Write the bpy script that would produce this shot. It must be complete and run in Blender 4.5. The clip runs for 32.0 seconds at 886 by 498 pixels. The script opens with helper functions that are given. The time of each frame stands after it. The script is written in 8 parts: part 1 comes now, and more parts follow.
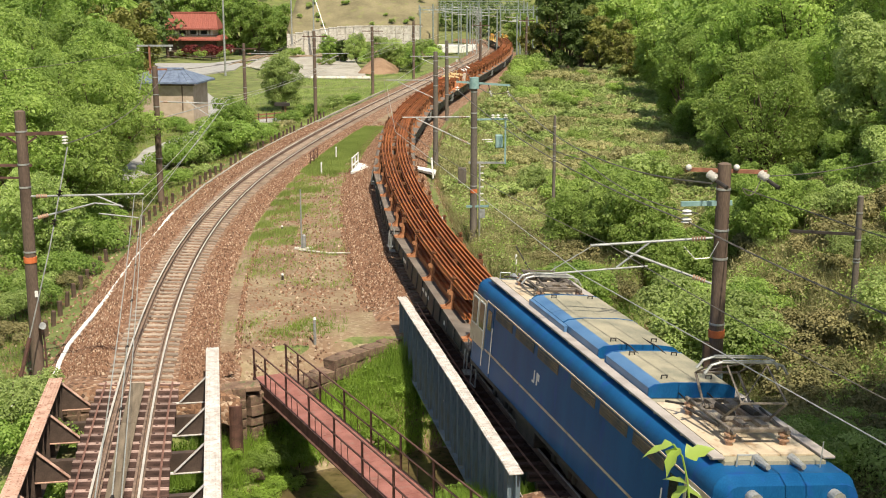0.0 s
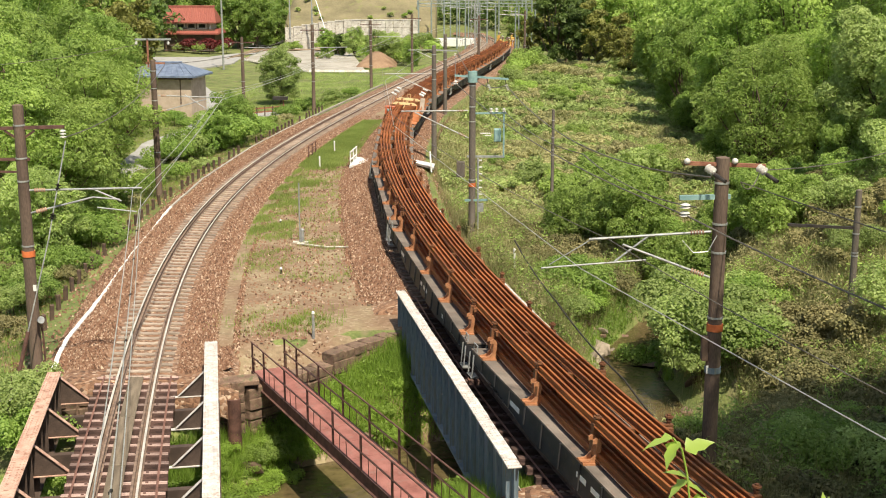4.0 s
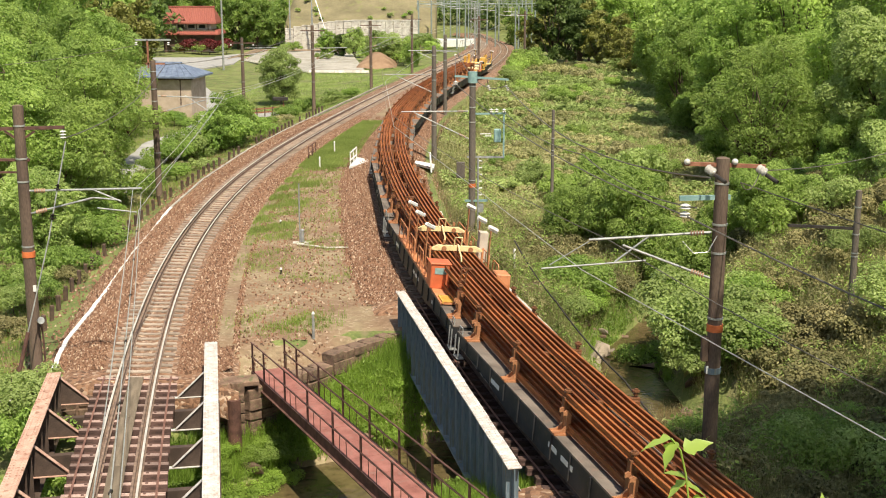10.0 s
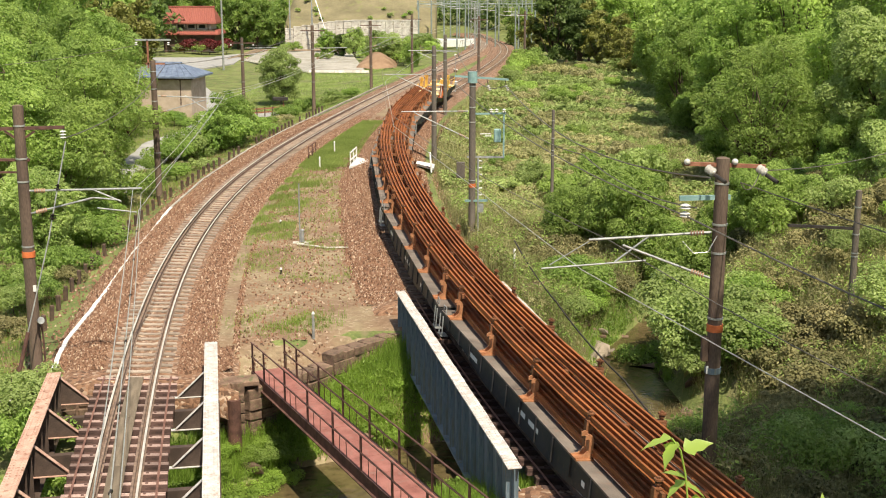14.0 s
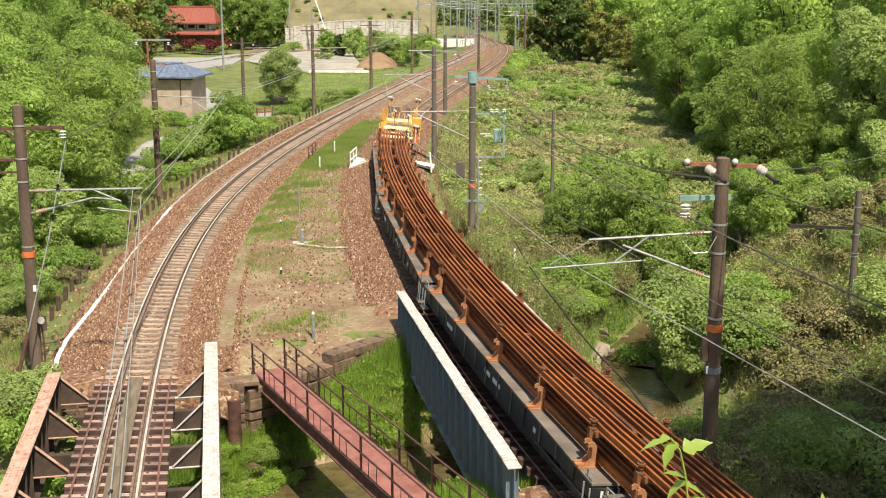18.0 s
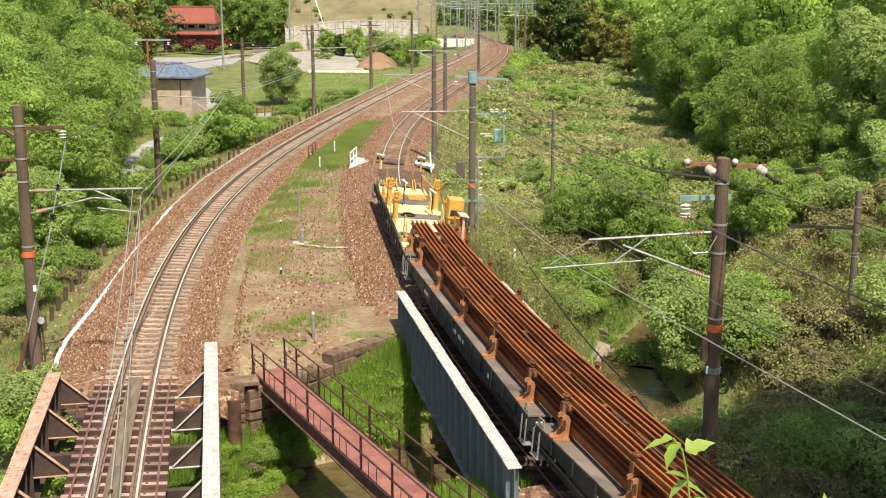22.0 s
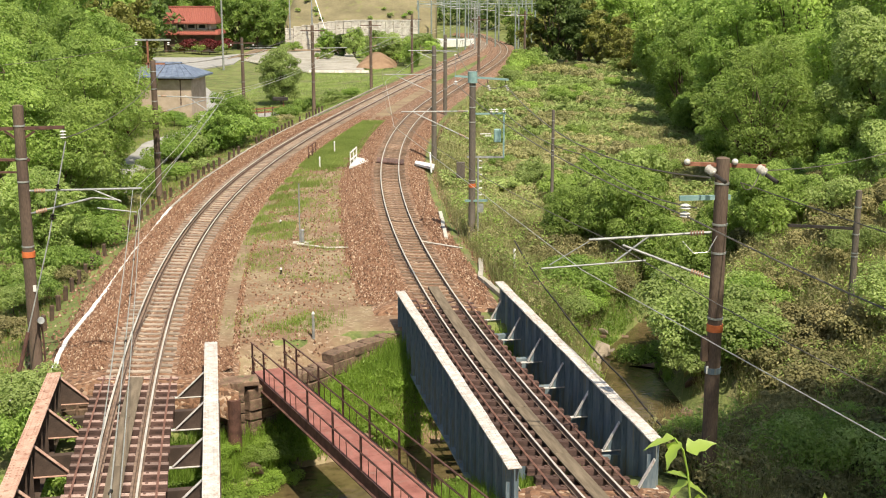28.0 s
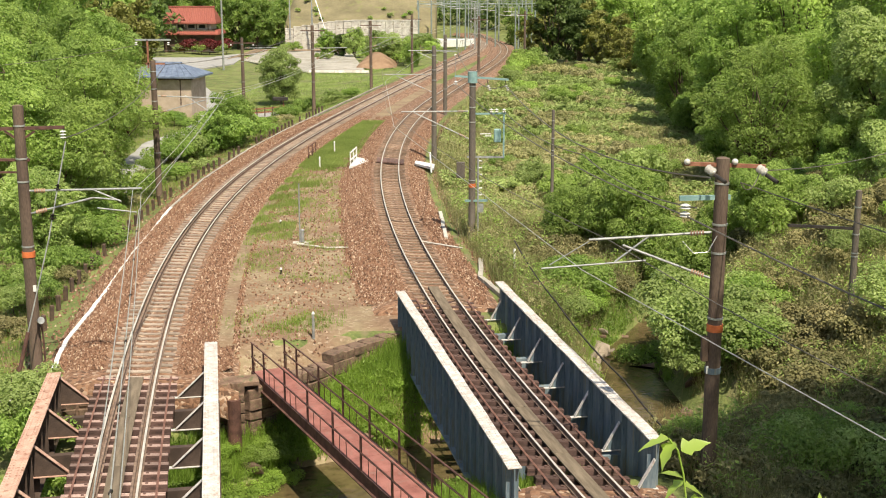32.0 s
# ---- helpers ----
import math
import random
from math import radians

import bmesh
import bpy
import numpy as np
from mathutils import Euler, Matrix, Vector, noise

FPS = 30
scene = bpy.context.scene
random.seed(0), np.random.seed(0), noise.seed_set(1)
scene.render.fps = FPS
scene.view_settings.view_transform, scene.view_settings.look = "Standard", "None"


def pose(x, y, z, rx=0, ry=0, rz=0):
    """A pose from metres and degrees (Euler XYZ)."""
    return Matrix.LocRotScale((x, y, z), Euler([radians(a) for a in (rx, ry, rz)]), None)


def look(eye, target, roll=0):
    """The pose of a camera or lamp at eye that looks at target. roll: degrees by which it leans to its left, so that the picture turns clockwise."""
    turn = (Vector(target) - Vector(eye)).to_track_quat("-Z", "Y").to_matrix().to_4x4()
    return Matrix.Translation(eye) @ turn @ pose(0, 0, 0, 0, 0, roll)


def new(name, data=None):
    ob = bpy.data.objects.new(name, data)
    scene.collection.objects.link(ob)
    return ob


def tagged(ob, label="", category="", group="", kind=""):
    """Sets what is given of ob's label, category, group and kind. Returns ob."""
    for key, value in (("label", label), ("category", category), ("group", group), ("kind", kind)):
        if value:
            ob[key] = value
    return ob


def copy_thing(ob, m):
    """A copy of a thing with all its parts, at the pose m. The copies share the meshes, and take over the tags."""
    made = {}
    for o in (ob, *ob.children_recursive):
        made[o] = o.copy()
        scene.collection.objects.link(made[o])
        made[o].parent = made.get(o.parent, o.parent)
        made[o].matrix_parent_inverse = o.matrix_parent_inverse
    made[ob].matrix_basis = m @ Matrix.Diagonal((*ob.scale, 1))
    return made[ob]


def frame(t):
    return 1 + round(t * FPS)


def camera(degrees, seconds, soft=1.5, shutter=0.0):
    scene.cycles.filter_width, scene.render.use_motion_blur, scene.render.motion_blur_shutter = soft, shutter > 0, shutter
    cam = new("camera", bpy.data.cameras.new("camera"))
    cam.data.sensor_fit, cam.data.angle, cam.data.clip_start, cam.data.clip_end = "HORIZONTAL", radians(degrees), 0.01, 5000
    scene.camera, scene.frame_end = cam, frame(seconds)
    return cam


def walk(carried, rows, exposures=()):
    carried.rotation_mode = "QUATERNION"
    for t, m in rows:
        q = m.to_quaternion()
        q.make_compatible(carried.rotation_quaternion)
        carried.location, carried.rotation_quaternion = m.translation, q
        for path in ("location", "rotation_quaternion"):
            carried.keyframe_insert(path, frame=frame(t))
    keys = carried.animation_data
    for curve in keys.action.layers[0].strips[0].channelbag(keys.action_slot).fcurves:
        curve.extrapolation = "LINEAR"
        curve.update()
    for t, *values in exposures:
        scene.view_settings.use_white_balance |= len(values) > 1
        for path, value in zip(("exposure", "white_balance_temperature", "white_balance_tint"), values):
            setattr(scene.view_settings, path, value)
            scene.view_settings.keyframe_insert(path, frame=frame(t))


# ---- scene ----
cam = camera(39.73, 32.0, soft=1.05)
EYE = (0.0, 0.0, 11.85)
PITCH = 12.372


def aim(down, turn):
    """The camera's pose from its tilt below level and its turn to the right, in degrees."""
    return pose(*EYE, 90 - down, 0, -turn)


PATH = [
    (0.0, aim(PITCH - 0.262, -0.075)), (0.5, aim(PITCH - 0.05, -0.075)), (1.0, aim(PITCH + 0.155, -0.045)),
    (1.5, aim(PITCH + 0.19, -0.035)), (2.0, aim(PITCH + 0.16, 0.005)), (2.5, aim(PITCH + 0.115, 0.005)),
    (3.0, aim(PITCH + 0.035, 0.0)), (3.5, aim(PITCH + 0.03, 0.0)), (5.5, aim(PITCH, 0.0)), (7.0, aim(PITCH, 0.0)),
    (32.0, aim(PITCH, 0.0)),
]
walk(cam, PATH, exposures=[(0.0, 0.25, 7400, 8), (1.5, 0.35, 7400, 8), (23.0, 0.35, 7400, 8), (24.0, 0.33, 7400, 8), (25.0, 0.27, 7400, 8), (26.5, 0.28, 7400, 8), (28.0, 0.31, 7400, 8), (32.0, 0.33, 7400, 8)])

# ---- light ----
SUN = Vector((0.20, -0.47, 0.86)).normalized()
world = bpy.data.worlds.new("sky")
scene.world = world
world.use_nodes = True
wt = world.node_tree
sky = wt.nodes.new("ShaderNodeTexSky")
sky.sky_type, sky.sun_disc = "NISHITA", False
sky.sun_elevation = math.asin(SUN.z)
sky.sun_rotation = math.atan2(SUN.x, SUN.y)
sky.air_density, sky.dust_density = 1.0, 1.5
wt.links.new(sky.outputs[0], wt.nodes["Background"].inputs[0])
wt.nodes["Background"].inputs[1].default_value = 0.115
sun_data = bpy.data.lights.new("sun", "SUN")
sun_data.energy, sun_data.angle, sun_data.color = 5.0, radians(0.6), (1.0, 0.95, 0.86)
sun = new("sun", sun_data)
sun.matrix_world = look(SUN * 200, (0, 0, 0))

# ---- materials ----


def surface(name, dark, light, scale=3.0, rough=0.8, bump=0.2, metal=0.0, fine=40.0, rand=0.0, stretch=(1, 1, 1), wear=None, bump_at=0.02, see=0.0, coords="Object"):
    """A surface of two tones mixed at two scales, with relief; wear: a third tone in patches; rand: value spread from piece to piece."""
    m = bpy.data.materials.new(name)
    m.use_nodes = True
    nt, n, lk = m.node_tree, m.node_tree.nodes, m.node_tree.links
    b = n["Principled BSDF"]
    tc, mp = n.new("ShaderNodeTexCoord"), n.new("ShaderNodeMapping")
    mp.inputs["Scale"].default_value = stretch
    if coords == "World":
        geo = n.new("ShaderNodeNewGeometry")
        lk.new(geo.outputs["Position"], mp.inputs[0])
    else:
        lk.new(tc.outputs[coords], mp.inputs[0])
    big, small = n.new("ShaderNodeTexNoise"), n.new("ShaderNodeTexNoise")
    big.inputs["Scale"].default_value, big.inputs["Detail"].default_value = scale, 4
    small.inputs["Scale"].default_value, small.inputs["Detail"].default_value = fine, 3
    for t in (big, small):
        lk.new(mp.outputs[0], t.inputs["Vector"])
    add = n.new("ShaderNodeMath")
    add.operation = "MULTIPLY_ADD"
    lk.new(small.outputs[0], add.inputs[0])
    add.inputs[1].default_value = 0.6
    lk.new(big.outputs[0], add.inputs[2])
    ramp = n.new("ShaderNodeValToRGB")
    ramp.color_ramp.elements[0].position, ramp.color_ramp.elements[1].position = 0.58, 1.02
    ramp.color_ramp.elements[0].color, ramp.color_ramp.elements[1].color = (*dark, 1), (*light, 1)
    lk.new(add.outputs[0], ramp.inputs[0])
    col = ramp.outputs[0]
    if wear:
        spot, cut, mix = n.new("ShaderNodeTexNoise"), n.new("ShaderNodeValToRGB"), n.new("ShaderNodeMixRGB")
        spot.inputs["Scale"].default_value, spot.inputs["Detail"].default_value = scale * 2.3, 6
        lk.new(mp.outputs[0], spot.inputs["Vector"])
        cut.color_ramp.elements[0].position, cut.color_ramp.elements[1].position = 0.56, 0.68
        lk.new(spot.outputs[0], cut.inputs[0])
        lk.new(cut.outputs[0], mix.inputs[0])
        lk.new(col, mix.inputs[1])
        mix.inputs[2].default_value = (*wear, 1)
        col = mix.outputs[0]
    if rand:
        info, hsv, mr = n.new("ShaderNodeObjectInfo"), n.new("ShaderNodeHueSaturation"), n.new("ShaderNodeMapRange")
        mr.inputs["To Min"].default_value, mr.inputs["To Max"].default_value = 1 - rand, 1 + rand
        lk.new(info.outputs["Random"], mr.inputs[0])
        lk.new(mr.outputs[0], hsv.inputs["Value"])
        lk.new(col, hsv.inputs["Color"])
        col = hsv.outputs[0]
    lk.new(col, b.inputs["Base Color"])
    rr = n.new("ShaderNodeMapRange")
    rr.inputs["To Min"].default_value, rr.inputs["To Max"].default_value = max(0.03, rough - 0.12), min(1, rough + 0.12)
    lk.new(small.outputs[0], rr.inputs[0])
    lk.new(rr.outputs[0], b.inputs["Roughness"])
    b.inputs["Metallic"].default_value = metal
    if bump:
        bp = n.new("ShaderNodeBump")
        bp.inputs["Strength"].default_value, bp.inputs["Distance"].default_value = bump, bump_at
        lk.new(add.outputs[0], bp.inputs["Height"])
        lk.new(bp.outputs[0], b.inputs["Normal"])
    return m


def leafy(name, dark, light, through_light=0.35, gloss=0.6):
    """Foliage: tone varies from leaf to leaf and in soft patches; part of the light comes through."""
    m = bpy.data.materials.new(name)
    m.use_nodes = True
    n, lk = m.node_tree.nodes, m.node_tree.links
    b, out = n["Principled BSDF"], n["Material Output"]
    geo, noi, add, ramp = n.new("ShaderNodeNewGeometry"), n.new("ShaderNodeTexNoise"), n.new("ShaderNodeMath"), n.new("ShaderNodeValToRGB")
    noi.inputs["Scale"].default_value, noi.inputs["Detail"].default_value = 0.35, 3
    lk.new(geo.outputs["Position"], noi.inputs["Vector"])
    add.operation = "MULTIPLY_ADD"
    lk.new(geo.outputs["Random Per Island"], add.inputs[0])
    add.inputs[1].default_value = 0.28
    lk.new(noi.outputs[0], add.inputs[2])
    ramp.color_ramp.elements[0].position, ramp.color_ramp.elements[1].position = 0.32, 0.88
    ramp.color_ramp.elements[0].color, ramp.color_ramp.elements[1].color = (*dark, 1), (*light, 1)
    lk.new(add.outputs[0], ramp.inputs[0])
    info, hsv, mr = n.new("ShaderNodeObjectInfo"), n.new("ShaderNodeHueSaturation"), n.new("ShaderNodeMapRange")
    mr.inputs["To Min"].default_value, mr.inputs["To Max"].default_value = 0.8, 1.2
    lk.new(info.outputs["Random"], mr.inputs[0])
    lk.new(mr.outputs[0], hsv.inputs["Value"])
    lk.new(ramp.outputs[0], hsv.inputs["Color"])
    lk.new(hsv.outputs[0], b.inputs["Base Color"])
    b.inputs["Roughness"].default_value = gloss
    tr, mix = n.new("ShaderNodeBsdfTranslucent"), n.new("ShaderNodeMixShader")
    lk.new(hsv.outputs[0], tr.inputs[0])
    mix.inputs[0].default_value = through_light
    lk.new(b.outputs[0], mix.inputs[1])
    lk.new(tr.outputs[0], mix.inputs[2])
    lk.new(mix.outputs[0], out.inputs[0])
    return m


M_GROUND = surface("ground_grass_and_soil", (0.075, 0.105, 0.026), (0.21, 0.24, 0.075), 0.5, 0.95, 0.6, fine=9, wear=(0.20, 0.165, 0.09), bump_at=0.15, coords="World")


def stony(name, tones, cell, patch_a, patch_b, keep):
    """Loose stones: every cell its own tone, over soft patches of two ground tones; keep: how much of the cell's tone shows."""
    m = bpy.data.materials.new(name)
    m.use_nodes = True
    n, lk = m.node_tree.nodes, m.node_tree.links
    b = n["Principled BSDF"]
    geo = n.new("ShaderNodeNewGeometry")
    vor, dis, big, mid = n.new("ShaderNodeTexVoronoi"), n.new("ShaderNodeTexVoronoi"), n.new("ShaderNodeTexNoise"), n.new("ShaderNodeTexNoise")
    vor.inputs["Scale"].default_value = dis.inputs["Scale"].default_value = cell
    dis.feature = "DISTANCE_TO_EDGE"
    big.inputs["Scale"].default_value, big.inputs["Detail"].default_value = 0.45, 5
    mid.inputs["Scale"].default_value, mid.inputs["Detail"].default_value = 3.5, 4
    for t in (vor, dis, big, mid):
        lk.new(geo.outputs["Position"], t.inputs["Vector"])
    ramp, sep = n.new("ShaderNodeValToRGB"), n.new("ShaderNodeSeparateColor")
    lk.new(vor.outputs["Color"], sep.inputs[0])
    lk.new(sep.outputs[0], ramp.inputs[0])
    while len(ramp.color_ramp.elements) < len(tones):
        ramp.color_ramp.elements.new(0.5)
    for k, c in enumerate(tones):
        ramp.color_ramp.elements[k].position = k / (len(tones) - 1)
        ramp.color_ramp.elements[k].color = (*c, 1)
    pr = n.new("ShaderNodeValToRGB")
    pr.color_ramp.elements[0].position, pr.color_ramp.elements[1].position = 0.38, 0.64
    pr.color_ramp.elements[0].color, pr.color_ramp.elements[1].color = (*patch_a, 1), (*patch_b, 1)
    lk.new(big.outputs[0], pr.inputs[0])
    mix = n.new("ShaderNodeMixRGB")
    kr = n.new("ShaderNodeMapRange")
    kr.inputs["From Min"].default_value, kr.inputs["From Max"].default_value = 0.35, 0.65
    kr.inputs["To Min"].default_value, kr.inputs["To Max"].default_value = max(0, keep - 0.3), min(1, keep + 0.2)
    lk.new(mid.outputs[0], kr.inputs[0])
    lk.new(kr.outputs[0], mix.inputs[0])
    lk.new(pr.outputs[0], mix.inputs[1])
    lk.new(ramp.outputs[0], mix.inputs[2])
    lk.new(mix.outputs[0], b.inputs["Base Color"])
    b.inputs["Roughness"].default_value = 0.92
    bp = n.new("ShaderNodeBump")
    bp.inputs["Strength"].default_value, bp.inputs["Distance"].default_value = 0.9, 0.05 * keep
    lk.new(dis.outputs[0], bp.inputs["Height"])
    lk.new(bp.outputs[0], b.inputs["Normal"])
    return m


STONE_TONES = [(0.05, 0.028, 0.019), (0.22, 0.115, 0.068), (0.32, 0.18, 0.11), (0.13, 0.064, 0.038), (0.56, 0.42, 0.31)]
M_BALLAST = stony("brown_crushed_stone", STONE_TONES, 9.5, (0.15, 0.077, 0.046), (0.25, 0.152, 0.096), 0.92)
M_DIRT = stony("packed_sandy_earth", [(0.11, 0.07, 0.045), (0.25, 0.17, 0.11), (0.19, 0.11, 0.07), (0.42, 0.33, 0.24)], 9.0, (0.21, 0.13, 0.078), (0.31, 0.255, 0.15), 0.45)
M_RAIL_TOP = surface("polished_rail_steel", (0.54, 0.49, 0.43), (0.74, 0.69, 0.62), 2, 0.42, 0.05, 0.25)
M_RAIL_RUST = surface("brown_rail_steel", (0.13, 0.085, 0.065), (0.31, 0.215, 0.16), 4, 0.75, 0.2, 0.1)
M_SLEEPER = surface("weathered_concrete_sleeper", (0.22, 0.17, 0.13), (0.44, 0.36, 0.29), 3, 0.9, 0.4, rand=0.25)
M_SLEEPER_BROWN = surface("dust_stained_brown_sleeper", (0.13, 0.08, 0.055), (0.33, 0.235, 0.165), 3, 0.9, 0.4, rand=0.3)
M_TIMBER = surface("dark_creosoted_timber", (0.05, 0.028, 0.024), (0.19, 0.11, 0.093), 5, 0.85, 0.5, stretch=(0.4, 3, 3), rand=0.35)
M_TIMBER_TOP = surface("bleached_timber_top", (0.22, 0.14, 0.12), (0.50, 0.36, 0.31), 5, 0.9, 0.4, stretch=(0.4, 3, 3), rand=0.4)
M_PLANK = surface("grey_brown_walkway_boards", (0.12, 0.092, 0.062), (0.24, 0.19, 0.135), 3, 0.85, 0.4, stretch=(3, 0.3, 3), rand=0.15)
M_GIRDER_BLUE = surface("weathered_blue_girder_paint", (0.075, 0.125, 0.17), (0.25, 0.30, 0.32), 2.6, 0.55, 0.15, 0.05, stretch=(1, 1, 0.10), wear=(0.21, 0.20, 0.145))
# top flanges, rivets and brace edges: paler tones than the webs
M_GIRDER_TOP = surface("pale_flange_colour", (0.44, 0.40, 0.37), (0.70, 0.68, 0.65), 5, 0.6, 0.2, 0.0, wear=(0.42, 0.31, 0.25))
M_GIRDER_PINK = surface("pink_flange_colour", (0.42, 0.24, 0.18), (0.62, 0.42, 0.33), 3, 0.7, 0.2, 0.0, wear=(0.30, 0.15, 0.10))
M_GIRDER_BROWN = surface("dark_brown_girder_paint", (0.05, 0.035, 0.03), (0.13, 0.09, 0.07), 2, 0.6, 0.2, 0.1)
M_RED_PAINT = surface("faded_red_oxide_paint", (0.21, 0.075, 0.06), (0.36, 0.15, 0.125), 2, 0.8, 0.15, wear=(0.26, 0.14, 0.115))
M_DARK_RUST = surface("dark_rusty_pipe", (0.07, 0.035, 0.03), (0.18, 0.09, 0.07), 4, 0.7, 0.2, 0.2)
M_STONE = surface("mossy_masonry_stone", (0.085, 0.05, 0.036), (0.26, 0.17, 0.12), 2, 0.95, 0.8, rand=0.25, wear=(0.10, 0.11, 0.05))
M_CONCRETE = surface("pale_weathered_concrete", (0.40, 0.37, 0.32), (0.68, 0.65, 0.59), 1.2, 0.9, 0.3, wear=(0.36, 0.31, 0.25))
M_WHITE = surface("white_paint", (0.72, 0.71, 0.68), (0.86, 0.85, 0.82), 3, 0.55, 0.05)
M_POLE = surface("brown_stained_pole_concrete", (0.075, 0.05, 0.038), (0.20, 0.14, 0.105), 1.2, 0.85, 0.4, stretch=(1, 1, 0.2), wear=(0.15, 0.10, 0.08))
M_POLE_GREY = surface("grey_pole_concrete", (0.085, 0.07, 0.058), (0.21, 0.18, 0.15), 1.2, 0.85, 0.4, stretch=(1, 1, 0.2), wear=(0.16, 0.13, 0.11))
M_ORANGE = surface("orange_band_paint", (0.55, 0.13, 0.04), (0.72, 0.20, 0.07), 6, 0.6, 0.1)
M_STEEL = surface("galvanised_steel", (0.30, 0.31, 0.31), (0.52, 0.53, 0.52), 6, 0.5, 0.1, 0.5)
M_TEAL = surface("teal_painted_steel", (0.16, 0.30, 0.30), (0.30, 0.45, 0.44), 5, 0.55, 0.1, 0.1)
M_RUST_ARM = surface("rusty_crossarm", (0.20, 0.08, 0.05), (0.40, 0.18, 0.11), 5, 0.75, 0.3, 0.1)
M_PORCELAIN = surface("white_porcelain", (0.55, 0.53, 0.50), (0.74, 0.72, 0.69), 5, 0.25, 0.0)
M_PORC_BROWN = surface("brown_porcelain", (0.34, 0.20, 0.13), (0.52, 0.33, 0.23), 5, 0.35, 0.0)
M_WIRE = surface("aged_copper_wire", (0.10, 0.09, 0.08), (0.24, 0.21, 0.18), 5, 0.5, 0.0, 0.4)
M_WIRE_PALE = surface("pale_contact_wire", (0.42, 0.42, 0.40), (0.66, 0.65, 0.62), 5, 0.4, 0.0, 0.5)
M_WATER = surface("shallow_creek_water", (0.055, 0.042, 0.02), (0.14, 0.105, 0.052), 0.6, 0.08, 0.5, fine=4, bump_at=0.06)
M_ASPHALT = surface("sunlit_grey_asphalt", (0.27, 0.265, 0.255), (0.39, 0.38, 0.365), 1.0, 0.9, 0.3, coords="World")
M_SLATE = surface("blue_grey_roof_sheet", (0.10, 0.13, 0.20), (0.20, 0.25, 0.34), 2, 0.5, 0.2)
M_PLASTER = surface("tan_plaster", (0.40, 0.31, 0.24), (0.55, 0.44, 0.36), 1.5, 0.9, 0.2)
M_REDTILE = surface("red_clay_roof_tile", (0.23, 0.055, 0.04), (0.38, 0.125, 0.09), 4, 0.7, 0.3, rand=0.12)
M_CREAM_WALL = surface("white_plaster_wall", (0.55, 0.51, 0.45), (0.75, 0.71, 0.64), 2, 0.9, 0.1)
M_DARKWOOD = surface("dark_brown_timber_wall", (0.06, 0.04, 0.03), (0.16, 0.10, 0.07), 3, 0.8, 0.3)
M_GLASS_DARK = surface("dark_window_glass", (0.012, 0.014, 0.016), (0.03, 0.034, 0.038), 3, 0.08, 0.0)
M_BARK = surface("brown_bark", (0.05, 0.035, 0.025), (0.16, 0.11, 0.08), 5, 0.95, 0.8, stretch=(1, 1, 0.25))
M_LEAF = leafy("broad_green_leaves", (0.18, 0.30, 0.055), (0.44, 0.58, 0.15), 0.46)
M_LEAF_DEEP = leafy("deep_green_leaves", (0.135, 0.245, 0.045), (0.36, 0.50, 0.12), 0.46)
M_LOT = surface("grey_beige_lot_concrete", (0.27, 0.25, 0.21), (0.45, 0.42, 0.37), 0.4, 0.9, 0.3, wear=(0.24, 0.22, 0.15), coords="World")
M_LAWN = leafy("bright_lawn_grass", (0.21, 0.30, 0.06), (0.42, 0.52, 0.15), 0.4, 0.6)
M_MEADOW = leafy("pale_meadow_grass", (0.18, 0.26, 0.065), (0.42, 0.51, 0.18), 0.3, 0.7)
M_STATION = surface("grey_green_station_steel", (0.17, 0.21, 0.20), (0.31, 0.36, 0.34), 3, 0.6, 0.1, 0.1)
M_LEAF_PALE = leafy("pale_green_leaves", (0.19, 0.28, 0.065), (0.48, 0.59, 0.21), 0.46)
M_LEAF_DARK = leafy("dark_conifer_leaves", (0.045, 0.09, 0.02), (0.16, 0.24, 0.055), 0.38)
M_LEAF_RED = leafy("dark_red_leaves", (0.07, 0.010, 0.010), (0.20, 0.028, 0.026))
M_BAMBOO = leafy("yellow_green_bamboo_leaves", (0.10, 0.12, 0.02), (0.34, 0.34, 0.09))
M_BRUSH = leafy("dry_straw_and_green_brush", (0.13, 0.155, 0.042), (0.43, 0.39, 0.19), 0.3, 0.7)
M_STRAW = leafy("pale_straw_and_green_brush", (0.19, 0.215, 0.065), (0.55, 0.51, 0.26), 0.3, 0.7)
# brown brush, darker than M_BRUSH: some of the bank's shade is in its colour
M_BRUSH_DARK = leafy("shade_darkened_brown_brush", (0.09, 0.105, 0.03), (0.33, 0.29, 0.13), 0.22, 0.75)
M_GRASS = leafy("fresh_green_grass", (0.11, 0.20, 0.025), (0.32, 0.47, 0.08), 0.4, 0.6)
M_SHOOT = leafy("young_bright_green_leaf", (0.26, 0.42, 0.06), (0.50, 0.62, 0.16), 0.45, 0.4)
M_LOCO_BLUE = surface("glossy_blue_loco_paint", (0.004, 0.065, 0.19), (0.008, 0.105, 0.27), 1.3, 0.35, 0.03, stretch=(1, 1, 0.3), wear=(0.010, 0.075, 0.26))
M_LOCO_BLUE.node_tree.nodes["Principled BSDF"].inputs["Specular IOR Level"].default_value = 0.10
M_LOCO_ROOF_BLUE = surface("faded_blue_roof_paint", (0.05, 0.14, 0.30), (0.10, 0.22, 0.40), 1.3, 0.4, 0.05)
M_LOCO_CREAM = surface("dusty_cream_loco_paint", (0.48, 0.38, 0.27), (0.66, 0.56, 0.43), 2, 0.5, 0.05, wear=(0.40, 0.28, 0.18))
